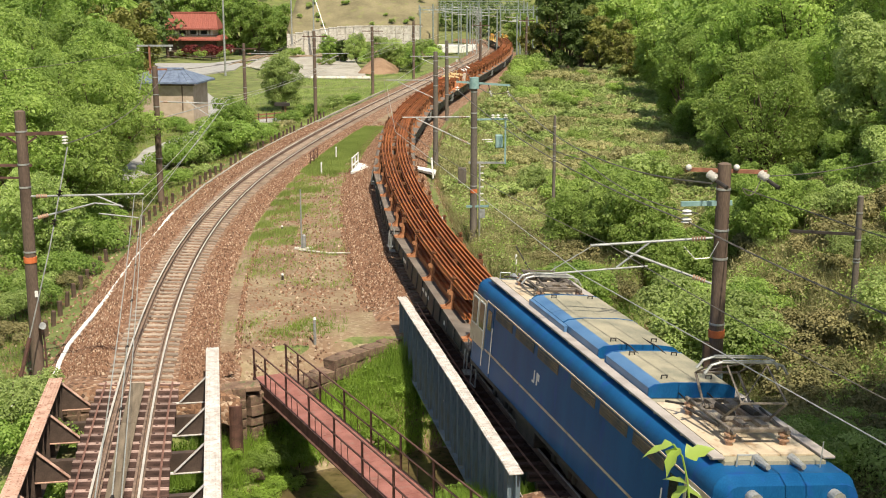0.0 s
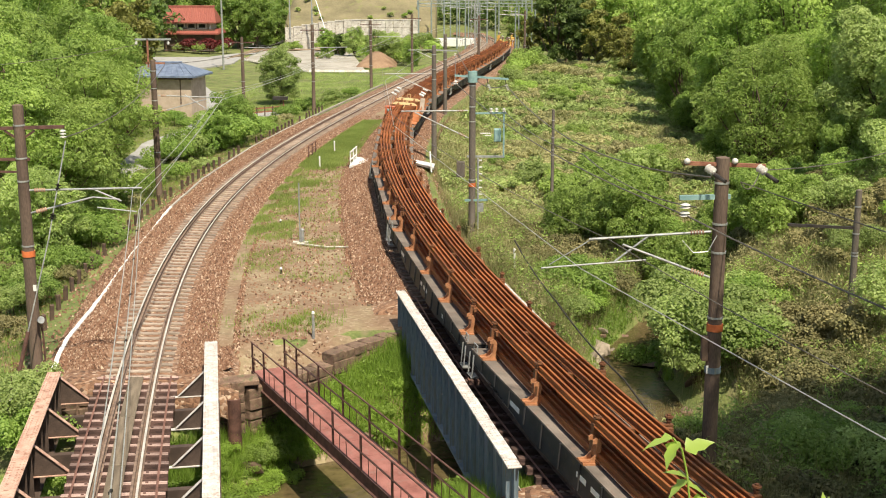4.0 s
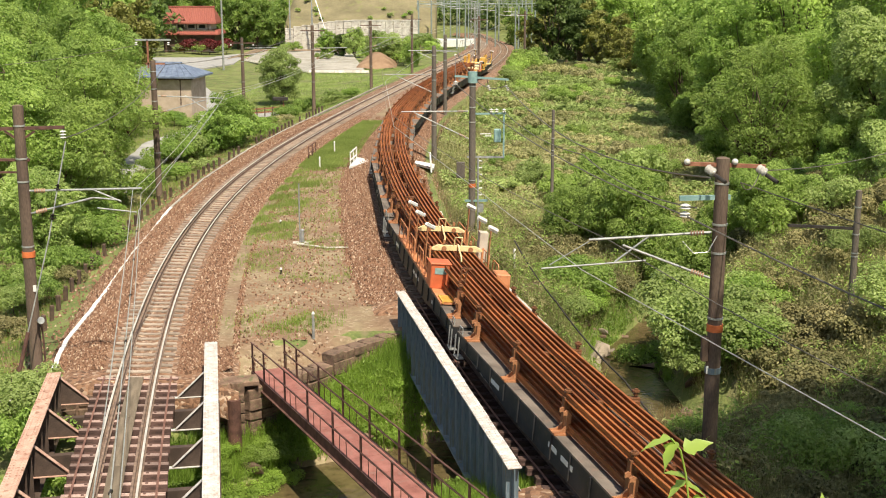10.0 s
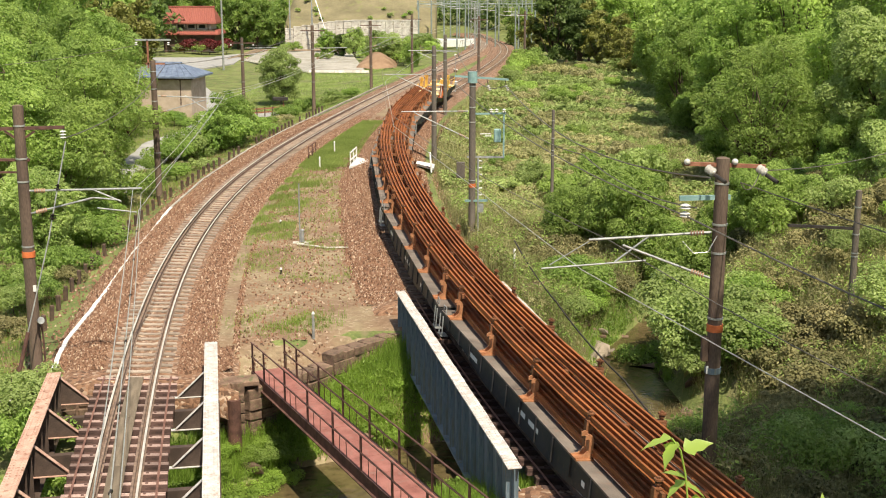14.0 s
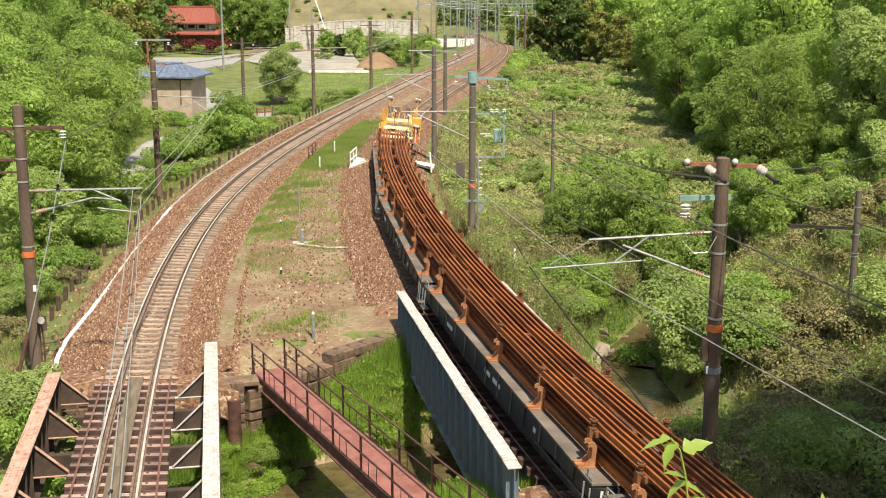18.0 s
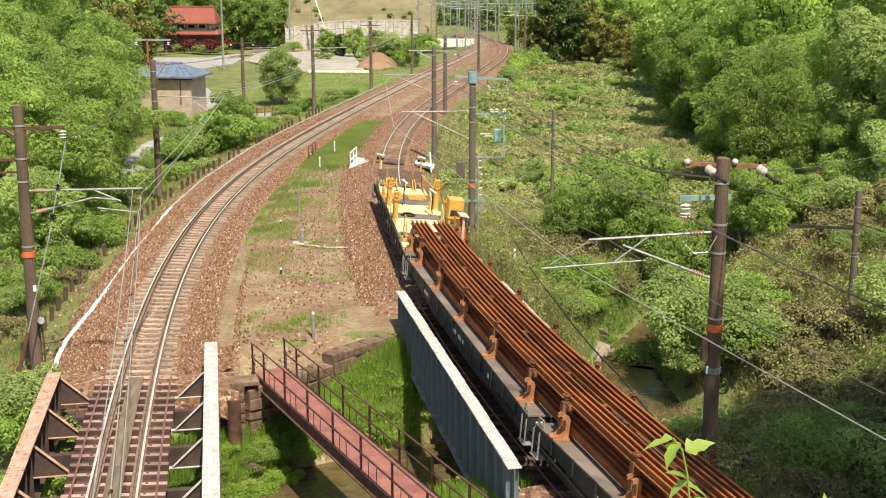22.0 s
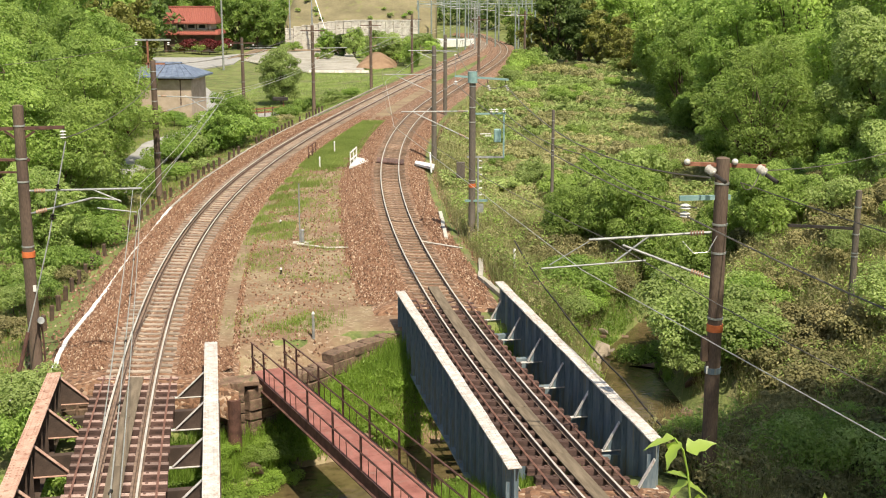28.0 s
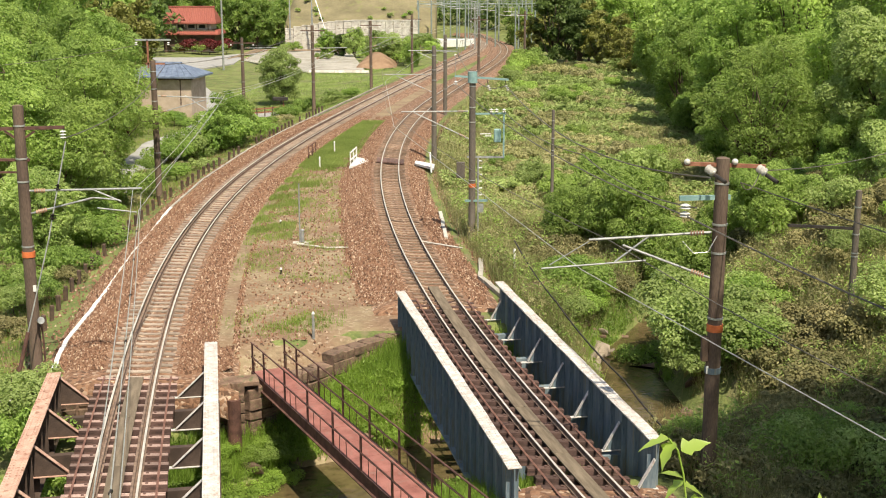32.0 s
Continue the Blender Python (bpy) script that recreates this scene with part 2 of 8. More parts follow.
M_LOCO_ROOF = surface("brake_dusted_roof_deck", (0.20, 0.20, 0.155), (0.40, 0.36, 0.265), 1.5, 0.8, 0.1)
M_LOCO_GREY = surface("grey_roof_walkway", (0.30, 0.265, 0.245), (0.46, 0.42, 0.40), 2, 0.75, 0.1)
M_GRILLE = surface("brown_dusty_grille", (0.06, 0.07, 0.08), (0.20, 0.14, 0.09), 2.5, 0.7, 0.1)
M_DARK_METAL = surface("dark_grimy_metal", (0.018, 0.016, 0.015), (0.06, 0.05, 0.045), 4, 0.65, 0.2, 0.2)
M_PANTO = surface("dusty_pantograph_steel", (0.11, 0.09, 0.078), (0.30, 0.26, 0.22), 5, 0.55, 0.1, 0.4)
M_DECK = surface("worn_grey_wagon_deck", (0.11, 0.09, 0.075), (0.24, 0.20, 0.17), 1.4, 0.8, 0.2, wear=(0.20, 0.14, 0.11), rand=0.1)
M_WAGON = surface("black_wagon_paint", (0.010, 0.011, 0.013), (0.036, 0.036, 0.040), 2, 0.6, 0.1, 0.0, wear=(0.05, 0.04, 0.032))
M_RAIL_LOAD = surface("fresh_orange_rust_rail", (0.20, 0.055, 0.016), (0.42, 0.14, 0.04), 1.5, 0.65, 0.15, 0.15, stretch=(1, 0.3, 1), rand=0.2)
M_RAIL_SIDE = surface("dark_rust_rail_web", (0.13, 0.05, 0.022), (0.28, 0.12, 0.055), 1.5, 0.7, 0.15, 0.1, stretch=(1, 0.3, 1), rand=0.2)
M_STANCHION = surface("rust_orange_bracket", (0.28, 0.11, 0.05), (0.50, 0.24, 0.12), 4, 0.65, 0.2, 0.1)
M_ORANGE_KIT = surface("weathered_orange_machine_paint", (0.48, 0.17, 0.07), (0.66, 0.30, 0.15), 2, 0.6, 0.15, wear=(0.32, 0.12, 0.06))
M_RED_KIT = surface("red_orange_cabinet_paint", (0.50, 0.10, 0.04), (0.64, 0.17, 0.07), 2, 0.5, 0.1)
M_YELLOW = surface("amber_yellow_machine_paint", (0.58, 0.30, 0.05), (0.78, 0.48, 0.12), 1.6, 0.55, 0.1, wear=(0.62, 0.40, 0.16))
M_YELLOW_DECK = surface("scuffed_pale_yellow_deck", (0.70, 0.54, 0.25), (0.86, 0.72, 0.42), 1.3, 0.7, 0.1, wear=(0.56, 0.42, 0.24))
M_RUBBER = surface("brown_black_plate", (0.05, 0.03, 0.02), (0.13, 0.07, 0.045), 4, 0.7, 0.1)
M_LAMP_HEAD = surface("white_lamp_housing", (0.66, 0.65, 0.63), (0.84, 0.83, 0.80), 5, 0.4, 0.0)
M_BEIGE_BOX = surface("beige_control_box", (0.48, 0.40, 0.33), (0.62, 0.54, 0.46), 3, 0.55, 0.05)

# ---- building helpers ----


def box(bm, x, y, z, sx, sy, sz, m=None, bevel=0.0):
    """A box of size sx, sy, sz with its middle at x, y, z, turned by m."""
    base = Matrix.LocRotScale((x, y, z), None, (sx, sy, sz))
    r = bmesh.ops.create_cube(bm, size=1.0, matrix=(m @ base) if m else base)
    if bevel:
        edges = list({e for v in r["verts"] for e in v.link_edges})
        bmesh.ops.bevel(bm, geom=edges, offset=bevel, segments=1, affect="EDGES")


def rod(bm, a, b, r0, r1=None, n=8, caps=True):
    """A round bar from a to b."""
    a, b = Vector(a), Vector(b)
    d = b - a
    m = Matrix.Translation((a + b) / 2) @ d.to_track_quat("Z", "Y").to_matrix().to_4x4()
    bmesh.ops.create_cone(bm, cap_ends=caps, segments=n, radius1=r0, radius2=r0 if r1 is None else r1, depth=d.length, matrix=m)


def pipe(bm, pts, r, n=6):
    """A bent bar through points, one closed skin."""
    pts = [Vector(p) for p in pts]
    rings = []
    for k, p in enumerate(pts):
        d = (pts[min(k + 1, len(pts) - 1)] - pts[max(k - 1, 0)]).normalized()
        q = d.to_track_quat("Z", "Y")
        rings.append([bm.verts.new(p + q @ Vector((math.cos(6.2832 * i / n) * r, math.sin(6.2832 * i / n) * r, 0))) for i in range(n)])
    for a, b in zip(rings[:-1], rings[1:]):
        s = min(range(n), key=lambda o: sum((a[i].co - b[(i + o) % n].co).length for i in range(n)))
        for i in range(n):
            bm.faces.new((a[i], a[(i + 1) % n], b[(i + 1 + s) % n], b[(i + s) % n]))
    bm.faces.new(rings[0][::-1])
    bm.faces.new(rings[-1])


def disc(bm, c, axis, r, w, n=16):
    c, axis = Vector(c), Vector(axis).normalized()
    rod(bm, c - axis * w / 2, c + axis * w / 2, r, r, n)


def prism(bm, outline, y0, y1, axis="Y"):
    """A profile of (x, z) pairs drawn out along y from y0 to y1 (or, axis X, of (y, z) pairs along x)."""
    def put(p, q):
        return (p[0], q, p[1]) if axis == "Y" else (q, p[0], p[1])
    a = [bm.verts.new(put(p, y0)) for p in outline]
    b = [bm.verts.new(put(p, y1)) for p in outline]
    n = len(outline)
    for i in range(n):
        bm.faces.new((a[i], a[(i + 1) % n], b[(i + 1) % n], b[i]))
    bm.faces.new(a[::-1])
    bm.faces.new(b)


def mesh_of(name, bm, material, smooth=False):
    bmesh.ops.recalc_face_normals(bm, faces=bm.faces)
    me = bpy.data.meshes.new(name)
    bm.to_mesh(me)
    bm.free()
    me.materials.append(material)
    if smooth:
        me.polygons.foreach_set("use_smooth", [True] * len(me.polygons))
        me.set_sharp_from_angle(angle=radians(40))
    return me


def hung(name, me, parent=None, m=None, label=""):
    """One object on a mesh, under a thing or part."""
    ob = new(name, me)
    ob.parent = parent
    if m is not None:
        ob.matrix_basis = m
    if label:
        tagged(ob, label)
    return ob


def part(name, bm, material, parent=None, label="", m=None, smooth=False):
    return hung(name, mesh_of(name, bm, material, smooth), parent, m, label)


def B():
    return bmesh.new()


def thing(name, label, category, m=None, group="", kind=""):
    ob = new(name)
    ob.empty_display_size = 0.2
    if m is not None:
        ob.matrix_basis = m
    return tagged(ob, label, category, group, kind)


# ---- the two tracks: a line each, bent by a curvature that changes from knot to knot ----


class Line:
    def __init__(self, y0, x0, slope, knots, bends, back, ahead, cant):
        self.cant = cant
        self.slope = math.tan(radians(cant))
        step = 0.25
        ys = np.arange(y0, knots[-1] + ahead, step)
        k = np.interp(ys, knots, bends)
        s = np.cumsum(k) * step + slope
        xs = np.cumsum(s) * step + x0
        low = np.arange(y0 - back, y0, step)
        self.ys = np.concatenate([low, ys])
        self.xs = np.concatenate([x0 + (low - y0) * slope, xs])
        self.d = np.concatenate([[0], np.cumsum(np.hypot(np.diff(self.xs), np.diff(self.ys)))])
        self.d -= np.interp(y0, self.ys, self.d)

    def x(self, y):
        return float(np.interp(y, self.ys, self.xs))

    def at(self, d, lat=0.0, z=0.0):
        """The place d metres along the line, lat metres to its right."""
        x, y = np.interp(d, self.d, self.xs), np.interp(d, self.d, self.ys)
        x2, y2 = np.interp(d + 0.5, self.d, self.xs), np.interp(d + 0.5, self.d, self.ys)
        t = Vector((x2 - x, y2 - y, 0)).normalized()
        return Vector((x + t.y * lat, y - t.x * lat, z - lat * self.slope))

    def turn(self, d):
        a, b = self.at(d - 0.4), self.at(d + 0.4)
        return -math.degrees(math.atan2(b.x - a.x, b.y - a.y))

    def along(self, y):
        return float(np.interp(y, self.ys, self.d))

    def stand(self, d, lat=0.0, z=0.0):
        p = self.at(d, lat, z)
        return pose(p.x, p.y, p.z, 0, self.cant, self.turn(d))

    def chord(self, d0, d1, lean=0.0):
        """The pose of a rigid thing whose origin is at d0 and which points to d1, leaning with the banked track."""
        a, b = self.at(d0), self.at(d1)
        return pose(a.x, a.y, 0, 0, lean, -math.degrees(math.atan2(b.x - a.x, b.y - a.y)))


RIGHT = Line(14, 7.654, -0.328, [14, 38, 50, 64, 82, 104, 130, 165, 225], [0.00582, 0.0048, 0.00368, 0.0037, 0.00456, 0.00369, 0.00161, -0.00082, -0.00354], 320, 110, 5.0)
LEFT = Line(14, -5.206, -0.2002, [14, 34, 46, 60, 78, 100, 130, 165, 225], [0, 0.00282, 0.00492, 0.00577, 0.00459, 0.00162, 0.00019, 0.00052, -0.0025], 60, 110, 3.0)
CREEK = [(-40, 17), (-14, 25), (-8, 29.0), (-3.0, 34.2), (0.3, 35.7), (7.3, 39.5), (7.4, 43.5), (7.2, 47), (9.0, 51), (11.2, 56), (14, 62), (17.5, 69), (24, 80), (40, 96), (60, 120)]


# ---- the ground ----


def creek_gap(x, y):
    """Distance from the creek's middle."""
    best = np.full(np.shape(x), 1e9)
    for (ax, ay), (bx, by) in zip(CREEK[:-1], CREEK[1:]):
        dx, dy = bx - ax, by - ay
        t = np.clip(((x - ax) * dx + (y - ay) * dy) / (dx * dx + dy * dy), 0, 1)
        best = np.minimum(best, np.hypot(x - ax - t * dx, y - ay - t * dy))
    return best


def wobble(x, y, k=1.0):
    return np.sin(x * 0.37 * k + 1.3) * np.cos(y * 0.29 * k - 0.7) + 0.5 * np.sin(x * 0.83 * k - y * 0.61 * k)


def height(x, y):
    x, y = np.asarray(x, float), np.asarray(y, float)
    xl, xr = np.interp(y, LEFT.ys, LEFT.xs), np.interp(y, RIGHT.ys, RIGHT.xs)
    a, b = np.maximum(0, xl - 2.9 - x), np.maximum(0, x - xr - 2.6)
    z = np.full(np.shape(x), -0.44)
    z -= np.minimum(a * 0.22, 0.9) + np.minimum(b * 0.28, 1.3)
    left_hill = np.maximum(0, a - 30 - np.clip((y - 105) * 0.55, 0, 50)) * 0.42
    z += np.minimum(left_hill, 45) * np.clip((y + 30) / 60, 0, 1)
    foot = 9.0 + np.clip((y - 52) * 0.30, 0, 26)
    z += np.minimum(np.maximum(0, b - foot) * 0.46, 42)
    z += np.clip((y - 255) * 0.30, 0, 60) * np.clip((np.abs(x - 12) - 14) / 30, 0.0, 1)
    z += np.clip((y - 330) * 0.32, 0, 70)
    z += 0.16 * wobble(x, y) * np.clip((a + b) / 4, 0, 1)
    d = creek_gap(x, y)
    s = np.clip(d - 0.7 - 1.5 * np.clip((42 - y) / 3, 0, 1), 0, 99)
    bed = -3.9 + 0.9 * np.minimum(s, 2.4) + 0.36 * np.maximum(s - 2.4, 0) + 0.5 * s * np.clip((y - 42) / 5, 0, 1) + 0.12 * wobble(x, y, 2.1)
    return np.minimum(z, bed)


def spread(lo, hi, fine, steps):
    """Coordinates that stand close between lo and hi and ever wider outside."""
    mid = list(np.arange(lo, hi, fine))
    out, g = [], fine
    p = hi
    for _ in range(steps):
        out.append(p)
        g *= 1.17
        p += g
    neg, g, p = [], fine, lo
    for _ in range(steps):
        g *= 1.17
        p -= g
        neg.append(p)
    return np.array(neg[::-1] + mid + out)


def make_ground():
    xs, ys = spread(-22, 26, 0.55, 34), spread(24, 84, 0.55, 36)
    gx, gy = np.meshgrid(xs, ys)
    gz = height(gx, gy)
    nx, ny = len(xs), len(ys)
    verts = np.stack([gx.ravel(), gy.ravel(), gz.ravel()], 1)
    i = np.arange(nx * ny).reshape(ny, nx)
    faces = np.stack([i[:-1, :-1].ravel(), i[:-1, 1:].ravel(), i[1:, 1:].ravel(), i[1:, :-1].ravel()], 1)
    me = bpy.data.meshes.new("ground")
    me.from_pydata(verts.tolist(), [], faces.tolist())
    me.materials.append(M_GROUND)
    me.polygons.foreach_set("use_smooth", [True] * len(me.polygons))
    tagged(new("ground", me), "grassy valley floor with bare soil patches", "ground", kind="structure")


make_ground()


def strip(name, rows, material, label, category, kind="structure"):
    """A sheet through rows of points."""
    bm = B()
    vs = [[bm.verts.new(p) for p in row] for row in rows]
    for a, b in zip(vs[:-1], vs[1:]):
        for k in range(len(a) - 1):
            bm.faces.new((a[k], a[k + 1], b[k + 1], b[k]))
    me = bpy.data.meshes.new(name)
    bm.to_mesh(me)
    bm.free()
    me.materials.append(material)
    me.polygons.foreach_set("use_smooth", [True] * len(me.polygons))
    return tagged(new(name, me), label, category, kind=kind)


def make_water():
    rows = []
    for k in range(len(CREEK) - 1):
        for j in range(6):
            t = j / 6
            x, y = CREEK[k][0] * (1 - t) + CREEK[k + 1][0] * t, CREEK[k][1] * (1 - t) + CREEK[k + 1][1] * t
            dx, dy = CREEK[k + 1][0] - CREEK[k][0], CREEK[k + 1][1] - CREEK[k][1]
            n = Vector((dy, -dx, 0)).normalized()
            rows.append([Vector((x, y, -3.25)) + n * w for w in (-3.7, 0, 3.7)])
    strip("water", rows, M_WATER, "shallow brown creek water with small ripples", "water")


make_water()


def yard():
    """Bare earth between the two tracks, from the bridge abutments to where they draw together."""
    rows = []
    for y in np.arange(36.5, 150, 1.0):
        xl, xr = LEFT.x(y) + 1.2, RIGHT.x(y) - 1.2
        if xr - xl < 0.8:
            break
        rows.append([(xl + (xr - xl) * u, y, 0) for u in np.linspace(0, 1, 14)])
    rows = [[(x, y, float(height(x, y)) + 0.05) for x, y, _ in r] for r in rows]
    strip("yard_earth", rows, M_DIRT, "bare sandy earth yard between the tracks", "earth")


yard()

# ---- rails, sleepers and ballast ----
RAIL_SHAPE = [(-0.063, -0.153), (0.063, -0.153), (0.063, -0.142), (0.012, -0.125), (0.010, -0.045), (0.0325, -0.034), (0.0325, -0.006), (0.027, 0.0), (-0.027, 0.0), (-0.0325, -0.006), (-0.0325, -0.034), (-0.010, -0.045), (-0.012, -0.125), (-0.063, -0.142)]


def sweep_rail(line, y0, y1, lat, z, step=2.0, top=True, scale=1.0):
    d0, d1 = line.along(y0), line.along(y1)
    n = max(2, int((d1 - d0) / step) + 1)
    bm, rings = B(), []
    for d in np.linspace(d0, d1, n):
        rings.append([bm.verts.new(line.at(d, lat + px * scale, z + pz * scale)) for px, pz in RAIL_SHAPE])
    k = len(RAIL_SHAPE)
    for a, b in zip(rings[:-1], rings[1:]):
        for i in range(k):
            f = bm.faces.new((a[i], a[(i + 1) % k], b[(i + 1) % k], b[i]))
            f.material_index = 1 if top and i in (6, 7, 8) else 0
    bm.faces.new(rings[0])
    bm.faces.new(rings[-1][::-1])
    me = mesh_of("rail", bm, M_RAIL_RUST)
    me.materials.append(M_RAIL_TOP)
    return me


def bed(line, y0, y1, name, label, wide):
    rows = []
    shape = [(-wide - 0.95, -0.66), (-wide - 0.4, -0.42), (-wide, -0.26), (-1.35, -0.20), (-0.6, -0.215), (0, -0.22), (0.6, -0.215), (1.35, -0.20), (wide, -0.26), (wide + 0.4, -0.42), (wide + 0.95, -0.66)]
    for d in np.arange(line.along(y0), line.along(y1), 0.8):
        rows.append([line.at(d, px, pz + (px - math.copysign(1.35, px)) * line.slope * (abs(px) > 1.35) + (0.025 * math.sin(d * 1.7 + px * 3) if abs(px) > 1 else 0)) for px, pz in shape])
    rows.insert(0, [p - Vector((0, 0.05, 0.9)) for p in rows[0]])
    strip(name, rows, M_BALLAST, label, "ballast")


bed(RIGHT, 44.6, 290, "ballast_right", "rusty brown crushed stone under the curved track", 2.1)
bed(LEFT, 35.6, 290, "ballast_left", "rusty brown crushed stone under the curved track", 2.1)
bed(RIGHT, -150, 28.5, "ballast_near_right", "rusty brown crushed stone before the bridge", 1.9)
bed(LEFT, -40, 22.0, "ballast_near_left", "rusty brown crushed stone before the bridge", 1.9)


def sleeper_mesh(paint):
    bm = B()
    prism(bm, [(-1.0, -0.30), (1.0, -0.30), (1.0, -0.165), (0.75, -0.150), (0.40, -0.150), (0.25, -0.185), (-0.25, -0.185), (-0.40, -0.150), (-0.75, -0.150), (-1.0, -0.165)], -0.11, 0.11)
    return mesh_of("sleeper", bm, paint)


def make_track(line, y_near, y_bridge0, y_bridge1, y_far, label, guards, sleeper_paint):
    t = thing("railway_track", label, "track", kind="structure")
    for lat in (-0.566, 0.566):
        hung("rail", sweep_rail(line, y_near, y_far, lat, 0.0), t)
    for lat, y0, y1 in guards:
        hung("guard_rail", sweep_rail(line, y0, y1, lat, -0.01, top=False), t)
    me = sleeper_mesh(sleeper_paint)
    count, rest = 0, B()
    for d in np.arange(line.along(y_bridge1 + 0.3), line.along(y_far), 0.61):
        if count < 290:
            hung("sleeper", me, t, line.stand(d, random.uniform(-0.02, 0.02)) @ pose(0, 0, random.uniform(-0.008, 0.004), 0, 0, random.uniform(-0.7, 0.7)))
        else:
            box(rest, 0, 0, -0.2, 2.0, 0.22, 0.1, line.stand(d))
        count += 1
    if count > 290:
        tagged(part("far_sleepers", rest, sleeper_paint, t), kind="stuff")
    else:
        rest.free()
    return t


TRACK_R = make_track(RIGHT, -150, 28.3, 45.0, 285, "curved railway track with bright worn rail tops", [], M_SLEEPER_BROWN)
TRACK_L = make_track(LEFT, -40, 22, 36.0, 285, "curved railway track with inner guard rails", [(-0.43, 18, 118), (0.43, 18, 118)], M_SLEEPER)

# ---- the two girder bridges ----
M_TIMBER_WORN = surface("worn_red_brown_timber_top", (0.06, 0.033, 0.027), (0.18, 0.105, 0.085), 5, 0.9, 0.4, stretch=(0.4, 3, 3), rand=0.4)
M_RUST_BAR = surface("rusty_spacer_bar", (0.16, 0.075, 0.06), (0.32, 0.17, 0.13), 4, 0.8, 0.2)


def girder(parent, y0, y1, top, depth, side, paint, cap, flange, knees, reach, knee_top, rib_step):
    """A plate girder along local y; side is the sign of the outer face."""
    bm = B()
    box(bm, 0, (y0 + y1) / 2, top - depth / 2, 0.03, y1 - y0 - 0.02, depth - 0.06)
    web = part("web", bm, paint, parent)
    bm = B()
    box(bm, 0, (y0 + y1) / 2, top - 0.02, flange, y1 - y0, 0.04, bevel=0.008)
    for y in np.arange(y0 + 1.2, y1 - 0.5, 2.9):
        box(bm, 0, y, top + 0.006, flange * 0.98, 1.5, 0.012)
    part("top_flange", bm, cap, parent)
    bm = B()
    box(bm, 0, (y0 + y1) / 2, top - depth + 0.02, flange, y1 - y0, 0.04)
    part("bottom_flange", bm, paint, parent)
    me = None
    for y in np.arange(y0 + 0.25, y1, rib_step):
        if me is None:
            bm = B()
            box(bm, side * flange * 0.24, 0, top - depth / 2, flange * 0.42, 0.022, depth - 0.09)
            box(bm, -side * flange * 0.24, 0, top - depth / 2, flange * 0.42, 0.022, depth - 0.09)
            box(bm, side * flange * 0.03, 0.05, top - depth / 2, 0.03, 0.09, depth - 0.09)
            me = mesh_of("stiffener", bm, paint)
        hung("stiffener", me, parent, pose(0, float(y), 0))
    me = None
    for y in knees:
        if me is None:
            bm = B()
            o = -side
            prism(bm, [(o * 0.05, knee_top), (o * (reach + 0.02), -0.34), (o * (reach + 0.02), -0.40), (o * 0.02, -0.40), (o * 0.02, knee_top - 0.02)], -0.012, 0.012)
            me = mesh_of("knee_plate", bm, paint)
            bm = B()
            v = Vector((o * reach, 0, -0.335)) - Vector((o * 0.08, 0, knee_top - 0.01))
            ang = math.degrees(math.atan2(v.x, v.z))
            mid = (Vector((o * reach, 0, -0.335)) + Vector((o * 0.08, 0, knee_top - 0.01))) / 2
            box(bm, 0, 0, 0, 0.02, 0.13, v.length, pose(mid.x, 0, mid.z, 0, ang, 0))
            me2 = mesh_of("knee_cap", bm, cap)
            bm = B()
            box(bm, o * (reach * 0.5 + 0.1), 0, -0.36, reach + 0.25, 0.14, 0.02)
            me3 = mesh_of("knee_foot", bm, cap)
        k = hung("knee_brace", me, parent, pose(0, y, 0))
        hung("brace_edge", me2, k)
        hung("brace_foot", me3, k)
    bm = B()
    for y in np.arange(y0 + 0.1, y1, 0.16):
        for x in (-flange * 0.38, -flange * 0.18, flange * 0.18, flange * 0.38):
            box(bm, x, float(y), top + 0.016, 0.032, 0.032, 0.012)
    tagged(part("rivets", bm, cap, parent), kind="stuff")


